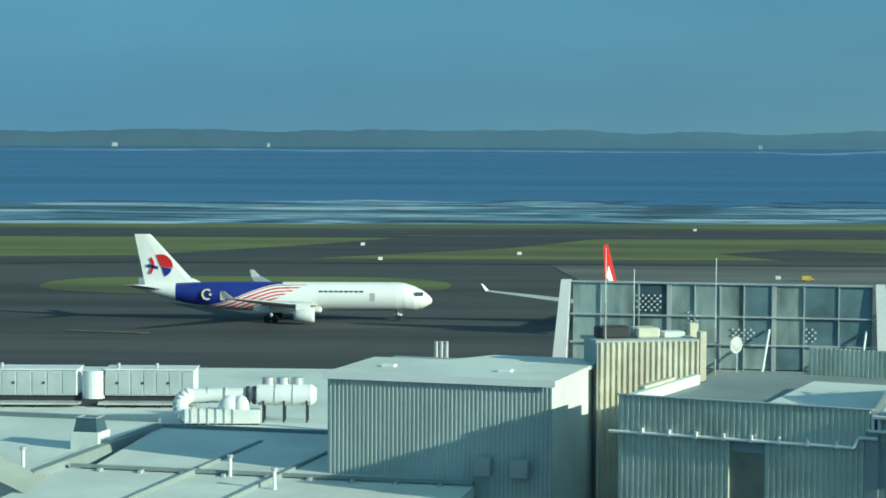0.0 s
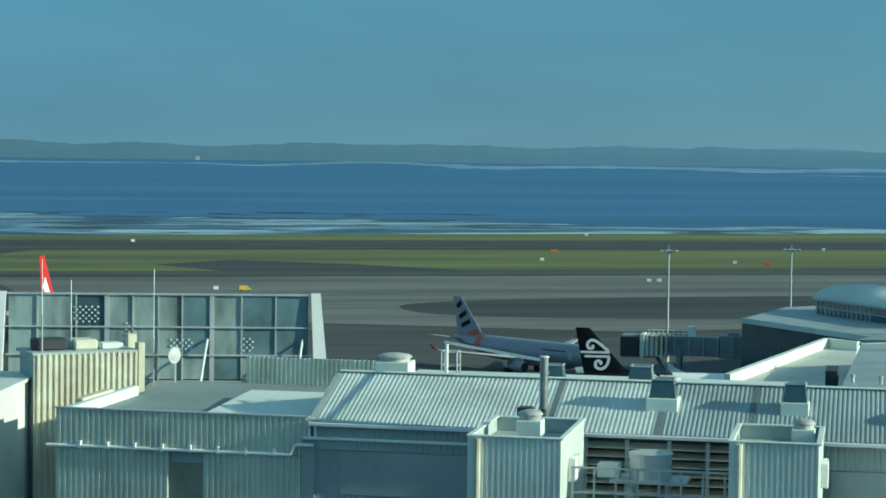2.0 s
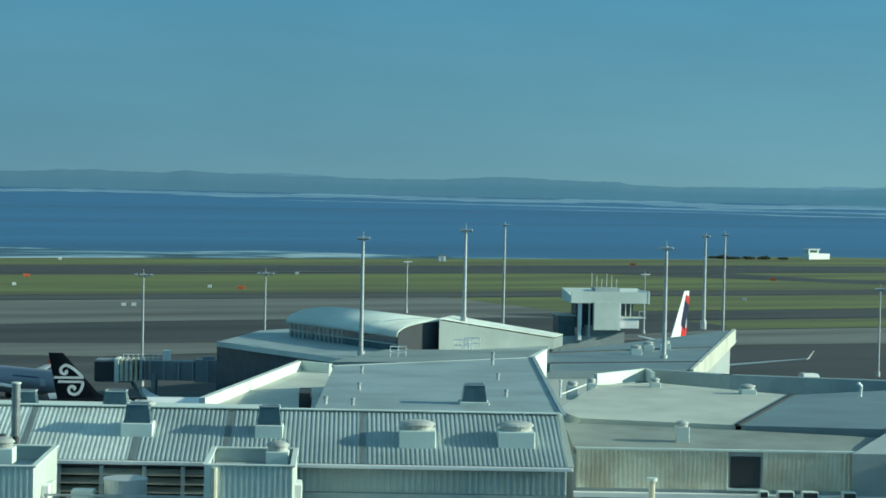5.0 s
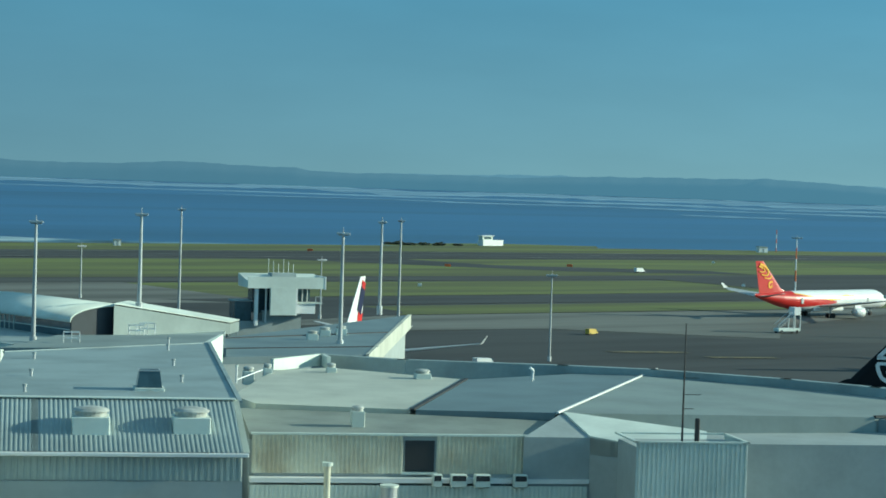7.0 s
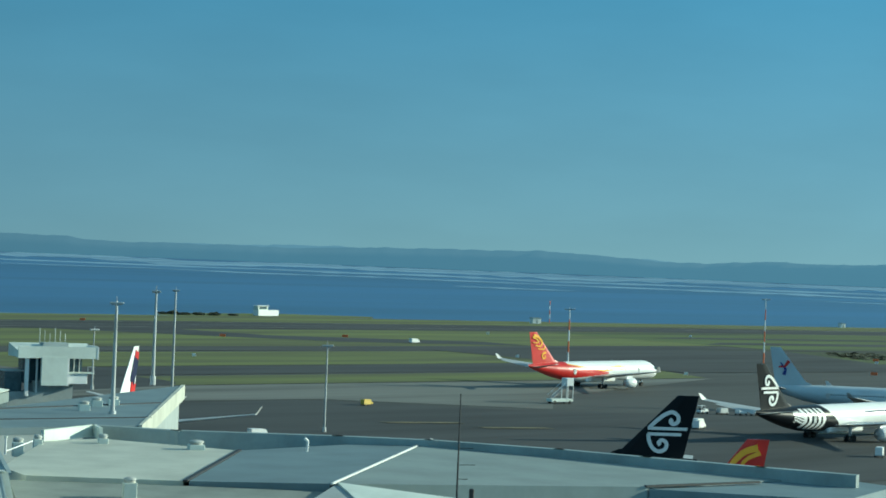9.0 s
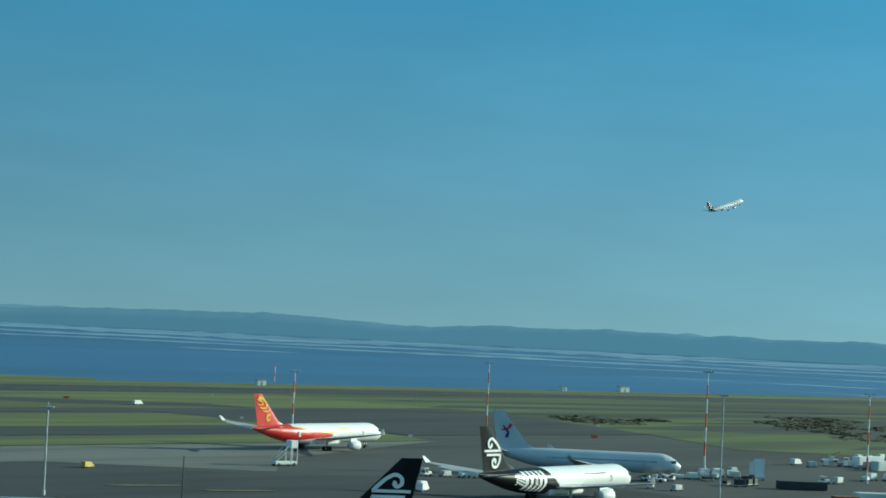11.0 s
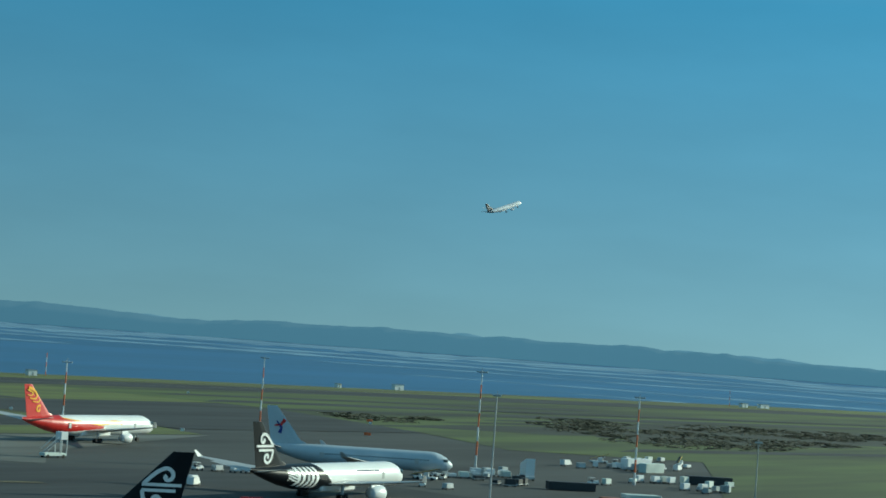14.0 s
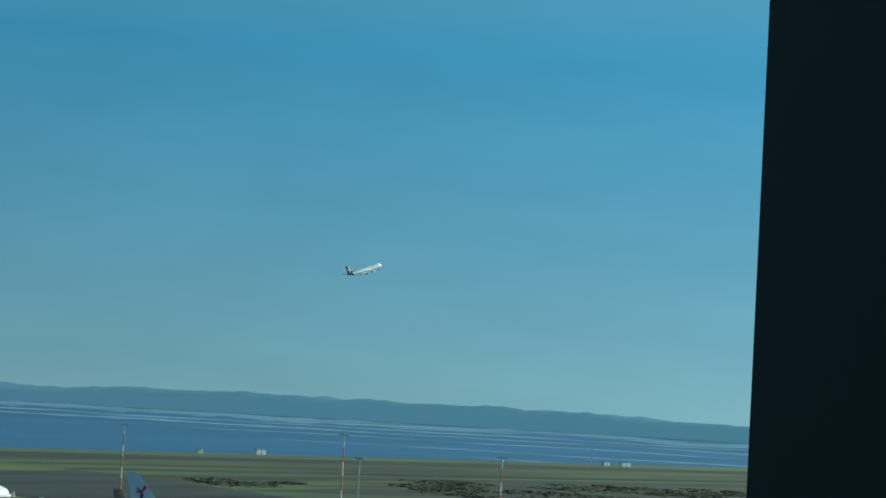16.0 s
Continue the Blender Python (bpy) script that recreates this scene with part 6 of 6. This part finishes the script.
def fern_paint(s, h):
    """White ahead, black astern, with a fan of white fern fronds over the black."""
    if s < 0.57 + 0.06 * h:
        return 0
    r = (0.76 - s) * 21.4 + 0.7 * h * h
    if abs(h) < 0.82 and 0.0 < r < 2.9 and (r * 1.7) % 1.0 < 0.58:
        return 0
    if abs(h - 0.1) < 0.5 and -1.1 < r <= 0.0 and (h * 4.0 + r) % 1.0 < 0.6:
        return 0
    return 1


def fire_paint(s, h):
    """Red tail that sweeps forward in a tongue along the side, edged with gold, on white."""
    if s > 0.74:
        return 1
    k = (0.76 - s) / 0.32
    top, foot = 0.75 - 0.85 * k, -0.75 + 0.45 * k
    if k < 1.0 and foot < h < top:
        return 1
    wave = 0.30 + 0.30 * math.cos((s - 0.36) * 11.0)
    if s > 0.30 and abs(h - (top if k < 0.85 else wave - 0.35)) < 0.10:
        return 2
    if 0.3 < s < 0.58 and abs(h - wave + 0.15) < 0.07:
        return 2
    return 0


plain = lambda s, h: 0


def at_heading(x, y, heading, z=0.0):
    return pose(x, y, z, 0, 0, 90 - heading)


PALE_GOLD = material("pale_gold_paint", (0.75, 0.68, 0.4), 0.4, vary=0.06, grain=0.5, blotch=3)
flag = airliner(at_heading(-31.5, 428, 90), 58.8, 5.64, 60.3, 17.0, "white wide-body airliner with blue tail field and red stripes", [PAINT_WHITE, PAINT_BLUE, PAINT_RED], flag_paint, PAINT_WHITE, half_disc, fine=4)
for s in (-1, 1):
    ring = [(-14.8 + 0.95 * math.cos(a), 5.3 + 0.95 * math.sin(a)) for a in [0.95 + 0.33 * k for k in range(14)]]
    part("crescent", ribbon(ring, 0.3, s * 2.3, s * 2.86), PALE_GOLD, flag, "yellow crescent on the blue field")
    part("star", ribbon([(-14.2, 5.08), (-14.2, 5.52)], 0.44, s * 2.3, s * 2.86), PALE_GOLD, flag, "yellow star on the blue field")
airliner(at_heading(463.6, 431.9, 86), 58.8, 5.64, 60.3, 16.1, "white airliner with red and gold tail standing on the far apron", [PAINT_WHITE, PAINT_RED, PAINT_GOLD], fire_paint, PAINT_RED, gold_swirl, title=False, fine=2)
airliner(at_heading(389.2, 289.6, 86), 62.0, 5.8, 60.0, 17.0, "white airliner with black fern-painted tail on its stand", [PAINT_WHITE, PAINT_BLACK], fern_paint, PAINT_BLACK, koru, nacelle=0.6, fine=2)
airliner(at_heading(462.4, 334.8, 137), 50.0, 5.3, 50.0, 16.6, "white airliner painted in shaded blue-grey, small dark red fin mark", [PAINT_WHITE_SHADED], plain, PAINT_WHITE_SHADED, bird, title=False, windows=46)
airliner(at_heading(106.4, 346, 152), 37.6, 3.95, 34.1, 11.8, "silver narrow-body airliner with orange tail patch", [PAINT_SILVER, PAINT_ORANGE], lambda s, h: 1 if 0.77 < s < 0.81 and h > -0.5 else 0, PAINT_SILVER, letter_bars, PAINT_SILVER, PAINT_ORANGE)
airliner(at_heading(116, 291, 112), 37.6, 3.95, 34.1, 11.8, "narrow-body airliner with black curled-emblem tail at its gate", [PAINT_WHITE, PAINT_BLACK], fern_paint, PAINT_BLACK, koru)
airliner(at_heading(39.2, 422, 20), 58.8, 5.1, 60.3, 17.0, "white airliner with red fin behind the glazed screen", [PAINT_WHITE], plain, PAINT_RED, white_flash, tip_paint=PAINT_WHITE)
airliner(at_heading(223.1, 332.9, 233), 56.0, 5.64, 60.3, 17.0, "white airliner with blue and red fin behind the pier", [PAINT_WHITE], plain, PAINT_WHITE, blue_flash)
airliner(at_heading(235.4, 238.6, 308), 62.0, 5.8, 34.0, 17.0, "airliner with black curled-emblem fin behind the roof", [PAINT_WHITE, PAINT_BLACK], fern_paint, PAINT_BLACK, koru)
airliner(at_heading(186, 178, 308), 50.0, 5.64, 30.0, 17.0, "airliner with red fin and golden swirl behind the roof", [PAINT_WHITE, PAINT_RED, PAINT_GOLD], fire_paint, PAINT_RED, gold_swirl)
p = toward(57.45, 3.36, 1850)
airliner(pose(p.x, p.y, p.z, 0, 0, 90 - 100) @ pose(0, 0, 0, 0, -18, 0), 44.5, 3.95, 35.8, 11.8, "white airliner with black tail climbing after take-off", [PAINT_WHITE, PAINT_BLACK], lambda s, h: 1 if s > 0.84 + 0.04 * h else 0, PAINT_BLACK, koru, gear=True, wing_paint=PAINT_WHITE)

# ---- vehicles, huts and signs on the airfield ----
YPAINT = material("yellow_paint", (0.55, 0.38, 0.06), 0.5, vary=0.08, grain=0.3, blotch=2)
RUST = material("rusty_container", (0.27, 0.11, 0.06), 0.7, vary=0.15, grain=0.4, blotch=2)


def wheels(t, xs, y, r=0.4):
    for x in xs:
        for s in (-1, 1):
            part("wheel", tube((x, s * y - 0.12, r), (x, s * y + 0.12, r), r, n=12), RUBBER, t)


def van(x, y, heading, label="white service van on the apron", mat=WHITE, k=1.0):
    t = thing("service_van", at_heading(x, y, heading) @ Matrix.Scale(k, 4), label, "van", group="service vehicles")
    bm = bmesh.new()
    prof = [(-2.6, 0.5), (2.5, 0.5), (2.6, 1.1), (1.9, 1.3), (1.2, 2.3), (-2.6, 2.4)]
    rows = [[bm.verts.new((px, s * 0.95, pz)) for px, pz in prof] for s in (-1, 1)]
    bm.faces.new(rows[0]), bm.faces.new(rows[1])
    for i in range(6):
        j = (i + 1) % 6
        bm.faces.new((rows[0][i], rows[0][j], rows[1][j], rows[1][i]))
    bmesh.ops.recalc_face_normals(bm, faces=bm.faces)
    part("body", bm, mat, t)
    part("windscreen", box(1.25, 1.9, -0.85, 0.85, 1.45, 2.2), GLASS_DARK, t)
    wheels(t, (-1.7, 1.7), 0.85)
    return t


def cart(x, y, heading, mat=WHITE, label="small white baggage cart on the apron", h=1.5):
    t = thing("baggage_cart", at_heading(x, y, heading), label, "cart", group="baggage carts")
    part("bed", box(-1.5, 1.5, -0.8, 0.8, 0.4, 0.6), STEEL, t)
    part("load", box(-1.35, 1.35, -0.75, 0.75, 0.6, 0.6 + h, 0.08), mat, t)
    wheels(t, (-1.1, 1.1), 0.75, 0.25)
    return t


def container(x, y, heading, l, w, h, mat, label):
    t = thing("container", at_heading(x, y, heading), label, "container", group="containers")
    part("body", box(-l / 2, l / 2, -w / 2, w / 2, 0.1, h, 0.05), mat, t)
    for k in range(max(2, int(l))):
        part("rib", box(-l / 2 + 0.5 + k * (l - 0.6) / max(2, int(l)), -l / 2 + 0.65 + k * (l - 0.6) / max(2, int(l)), -w / 2 - 0.06, -w / 2, 0.2, h - 0.15), mat, t)
    return t


def hut(x, y, w, h, label, mat=WHITE, z=0.0):
    t = thing("field_hut", pose(x, y, z, 0, 0, -20), label, "hut", group="field huts")
    part("wall", box(-w / 2, w / 2, -2, 2, 0, h), mat, t)
    part("roof", box(-w / 2 - 0.2, w / 2 + 0.2, -2.3, 2.3, h, h + 0.25), ROOF_GREY, t)
    part("door", box(-0.5, 0.5, -2.06, -2.0, 0, min(2.1, h * 0.8)), WALL_GREY, t)
    return t


def sign(x, y, mat, w=2.2, h=1.1, label="small lit taxiway sign board beside the taxiway"):
    t = thing("taxiway_sign", pose(x, y, 0, 0, 0, -math.degrees(math.atan2(x, y))), label, "sign", group="taxiway signs")
    part("board", box(-w / 2, w / 2, -0.12, 0.12, 0.25, 0.25 + h, 0.03), mat, t)
    for s in (-0.3, 0.3):
        part("leg", box(s * w - 0.05, s * w + 0.05, -0.05, 0.05, 0, 0.25), STEEL, t)
    return t


# baggage carts and loaders round the stands
for x, y, hd in ((507, 327, 120), (509.5, 324, 120), (512, 321, 120), (363, 259, 60), (381, 322, 80), (552, 300, 100), (556, 297, 100), (560, 294, 100), (540, 279, 100), (545, 276, 100)):
    cart(x, y, hd)
rng = random.Random(33)
for k in range(34):
    cx, cy = ((508, 322), (600, 332), (560, 290), (496, 308), (545, 275))[k % 5]
    cart(cx + rng.uniform(-16, 16), cy + rng.uniform(-9, 9), rng.uniform(60, 140), (WALL_GREY, STEEL, ROOF_PALE, DARK, WALL_GREY)[k % 5], ("dull grey", "steel-grey", "pale", "dark", "dull grey")[k % 5] + " loaded baggage cart on the apron", rng.uniform(0.5, 1.8))
for x, y, hd in ((378, 319, 70), (376, 258, 100), (598, 341, 60), (604, 336, 100), (617, 328, 100), (625, 326, 80), (443, 198, 110), (454, 194, 100), (262, 332, 95), (590, 347, 90)):
    van(x, y, hd, k=0.85)
van(591, 650, 90, "white airfield van on the taxiway", k=0.85)
van(343.5, 394, 80, "small yellow service van on the apron", YPAINT, k=0.65)
van(92, 546, 90, "small yellow service van on the taxiway", YPAINT, k=0.6)
container(493, 288, 130, 13, 3, 2.2, DARK, "long dark flat cargo trailer")
container(572, 288, 130, 14, 3, 2.6, DARK, "long dark cargo trailer on the apron")
container(448, 250, 130, 6, 3, 3.0, RUST, "rust-red shipping container on the apron")
container(456, 247, 130, 9, 3.6, 3.8, ROOF_PALE, "pale storage container with a small mast")
container(610, 333, 100, 12, 3, 3.4, WHITE, "white cargo box trailer")
container(600, 322, 100, 9, 3, 3.0, ROOF_PALE, "pale cargo box trailer")
container(379, 252, 100, 3, 2, 2.4, DARK, "dark ground power unit")
loader = thing("cargo_loader", at_heading(511, 313, 30), "tall white curved cargo loader on the apron", "loader")
part("platform", box(-2.5, 2.5, -1.6, 1.6, 0.4, 1.2, 0.1), STEEL, loader)
part("canopy", prism([(-2.2, -1.4), (1.0, -1.4), (1.0, 1.4), (-2.2, 1.4)], 1.2, [6.0, 4.6, 4.6, 6.0]), WHITE, loader)
wheels(loader, (-1.7, 1.7), 1.4)


def tug(x, y, heading, mat=WHITE, label="small white baggage tractor on the apron"):
    t = thing("baggage_tractor", at_heading(x, y, heading), label, "tractor", group="baggage tractors")
    part("chassis", box(-1.5, 1.5, -0.75, 0.75, 0.35, 0.9, 0.08), mat, t)
    part("bonnet", box(0.2, 1.45, -0.6, 0.6, 0.9, 1.25, 0.08), mat, t)
    part("seat", box(-0.9, -0.3, -0.45, 0.45, 0.9, 1.4, 0.05), DARK, t)
    for sx in (-1.2, 0.15):
        for sy in (-0.65, 0.65):
            part("cab_post", box(sx - 0.04, sx + 0.04, sy - 0.04, sy + 0.04, 0.9, 2.0), STEEL, t)
    part("cab_roof", box(-1.3, 0.3, -0.75, 0.75, 2.0, 2.08, 0.03), mat, t)
    wheels(t, (-0.95, 0.95), 0.7, 0.33)
    return t


def belt_loader(x, y, heading, label="white belt loader with raised conveyor on the apron"):
    t = thing("belt_loader", at_heading(x, y, heading), label, "loader", group="belt loaders")
    part("chassis", box(-3.0, 3.0, -0.9, 0.9, 0.4, 0.95, 0.08), WHITE, t)
    part("cab", box(-0.4, 0.9, -0.95, -0.2, 0.95, 2.0, 0.06), WHITE, t)
    part("belt", slab(bmesh.new(), (-3.8, 0.35, 1.1), (3.9, 0.35, 3.1), 0.5, 0.5, 0.9, 0.9, "z"), DARK, t, "dark conveyor belt")
    part("side_rail", tube((-3.8, -0.15, 1.3), (3.9, -0.15, 3.3), 0.07, n=6), YPAINT, t, "yellow side rail")
    part("lift_arm", tube((1.6, 0.35, 0.9), (2.4, 0.35, 2.6), 0.1, n=8), STEEL, t)
    wheels(t, (-1.9, 1.9), 0.85, 0.4)
    return t


for x, y, hd in ((473, 323, 80), (479, 319, 70), (497, 321, 100), (449, 305, 60), (417, 351, 90), (522, 298, 120), (641, 346, 95), (618, 345, 80)):
    tug(x, y, hd)
for x, y, hd in ((487, 327.5, 200), (471, 319, 160), (621, 353, 120), (653, 340, 70)):
    belt_loader(x, y, hd)
for k, (x, y) in enumerate(((488, 322.4), (491, 320.4), (494, 318.4), (506.5, 322.5), (510, 319), (421, 348), (424, 344.5), (427, 342), (649, 358), (653, 356), (657, 354), (666, 354), (645, 333), (526, 296), (450, 298))):
    cart(x, y, 120 if k < 5 else 95, (WHITE, ROOF_PALE, STEEL)[k % 3], ("white", "pale", "steel-grey")[k % 3] + " loaded baggage cart on the apron", (0.7, 1.3, 1.0)[k % 3])
# boarding stairs
stairs = thing("boarding_stairs", at_heading(402, 386, 100), "tall white mobile boarding stairs with a folded ramp", "boarding stairs")
part("tower", box(1.2, 3.4, -1.2, 1.2, 4.6, 6.6, 0.1), WHITE, stairs)
for x in (1.3, 3.3):
    for y in (-1.1, 1.1):
        part("leg", box(x - 0.1, x + 0.1, y - 0.1, y + 0.1, 0.8, 4.6), STEEL, stairs)
part("chassis", box(-3.4, 3.4, -1.2, 1.2, 0.5, 1.3, 0.1), ROOF_PALE, stairs)
bm = bmesh.new()
for k in range(16):
    add_box(bm, -3.2 + k * 0.29, -2.9 + k * 0.29, -0.9, 0.9, 1.2 + k * 0.22, 1.3 + k * 0.22)
tagged(part("step", bm, STEEL, stairs), kind="stuff")
for s in (-1, 1):
    part("stringer", slab(bmesh.new(), (1.3, s * 0.95, 4.8), (1.2, s * 1.0, 4.8), 0.2, 0.2, 0.1, 0.1), STEEL, stairs)
    part("handrail", tube((-3.2, s, 2.2), (1.3, s, 5.7), 0.06, n=6), WHITE, stairs)
wheels(stairs, (-2.4, 2.4), 1.1, 0.45)

# huts along the shore and across the field
hut(851, 838, 5, 3, "small white hut beside a mast near the shore")
hut(1163, 815, 7, 3.6, "small white hut near the shore")
hut(1107, 822, 3, 2.6, "tiny white hut near the shore")
hut(472, 868, 3, 2.6, "small white hut near the shore")
hut(1510, 735, 6, 3, "small white hut near the shore")
hut(1530, 728, 9, 3, "long white hut near the shore")
pt = thing("shore_station", pose(714, 903, 0.2, 0, 0, 5) @ Matrix.Scale(0.52, 4), "white flat-roofed station building on a dark wooded spit", "building")
part("wall", box(-14, 14, -4, 4, -1, 5), WHITE, pt)
part("upper_wall", box(-14, 0, -3, 3, 5, 9), ROOF_PALE, pt)
part("roof", box(-15, 1, -4, 4, 9, 9.6), WHITE, pt)
part("window", box(-12, -2, -3.1, -3.0, 6, 8.2), GLASS_DARK, pt)
sheet("spit", [(655, 885), (640, 900), (660, 922), (740, 930), (790, 905), (770, 880)], -0.3, GRASS, "low dark spit of land by the water", "ground")
for x, y, z1 in ((865, 841, 12.5), (1500, 742, 12)):
    a = thing("radio_mast", pose(x, y, 0), "slender red and white radio mast near the shore", "mast", group="radio masts")
    for k in range(5):
        part("band", tube((0, 0, z1 * k / 5), (0, 0, z1 * (k + 1) / 5), 0.22, 0.2, 8), (ORANGE, WHITE)[k % 2], a)
for x, y in ((525, 691), (588, 690), (545, 821), (728, 523), (634, 456), (280, 651), (234, 733)):
    sign(x, y, ORANGE, 2.4, 1.0, "red taxiway sign board in the grass")
for x, y in ((213, 680), (211, 573), (214, 573), (273, 661), (343, 745), (424, 573), (548, 469), (-26, 701), (-18, 623), (23, 652), (94, 809), (85, 549), (292, 870), (712, 511), (560, 560), (480, 700), (700, 720), (820, 700)):
    sign(x, y, WHITE, 1.3, 0.9, "white taxiway marker board in the grass")

# bushes: many small leaf clumps, joined
LEAF = material("bush_leaf", (0.017, 0.026, 0.015), 0.9, vary=0.3, grain=0.8, blotch=6)
rng = random.Random(21)


def bushes(name, spots, label, wide=1.0):
    verts, faces = [], []
    for x, y, r, h in spots:
        for _ in range(120):
            a, q, e = rng.uniform(0, 2 * math.pi), math.sqrt(rng.random()), rng.random()
            c = Vector((x + r * q * math.cos(a), y + r * q * math.sin(a), 0.15 + h * e * (1 - 0.6 * q * q)))
            s = rng.uniform(0.7, 1.7) * max(0.8, h * 0.5)
            rot = Euler((rng.uniform(0, 6), rng.uniform(-0.25, 0.25), rng.uniform(-0.5, 0.5))).to_matrix()
            n = len(verts)
            for p in ((-1, 0, 0), (0.2, -0.6, 0.2), (1, 0, 0), (-0.1, 0.6, 0.25)):
                verts.append(c + rot @ (Vector((p[0] * wide, p[1] * 0.6, p[2])) * s))
            faces.append((n, n + 1, n + 2, n + 3))
    me = bpy.data.meshes.new(name)
    me.from_pydata(verts, [], faces)
    me.materials.append(LEAF)
    tagged(new(name, me), label, "bushes", kind="stuff")


spots = []
for k in range(90):
    u = k / 90
    x, y = 790 + 620 * u + rng.uniform(-60, 80), 500 - 190 * u + rng.uniform(-80, 90)
    spots.append((x, y, rng.uniform(6, 26), rng.uniform(0.3, 1.0)))
bushes("scrub", spots, "dark low scrub bushes in the rough grass", 3.2)
bushes("spit_scrub", [(650 + rng.uniform(0, 45), 890 + rng.uniform(0, 25), rng.uniform(2, 4), rng.uniform(0.6, 1.5)) for _ in range(9)], "dark scrub on the shore spit")
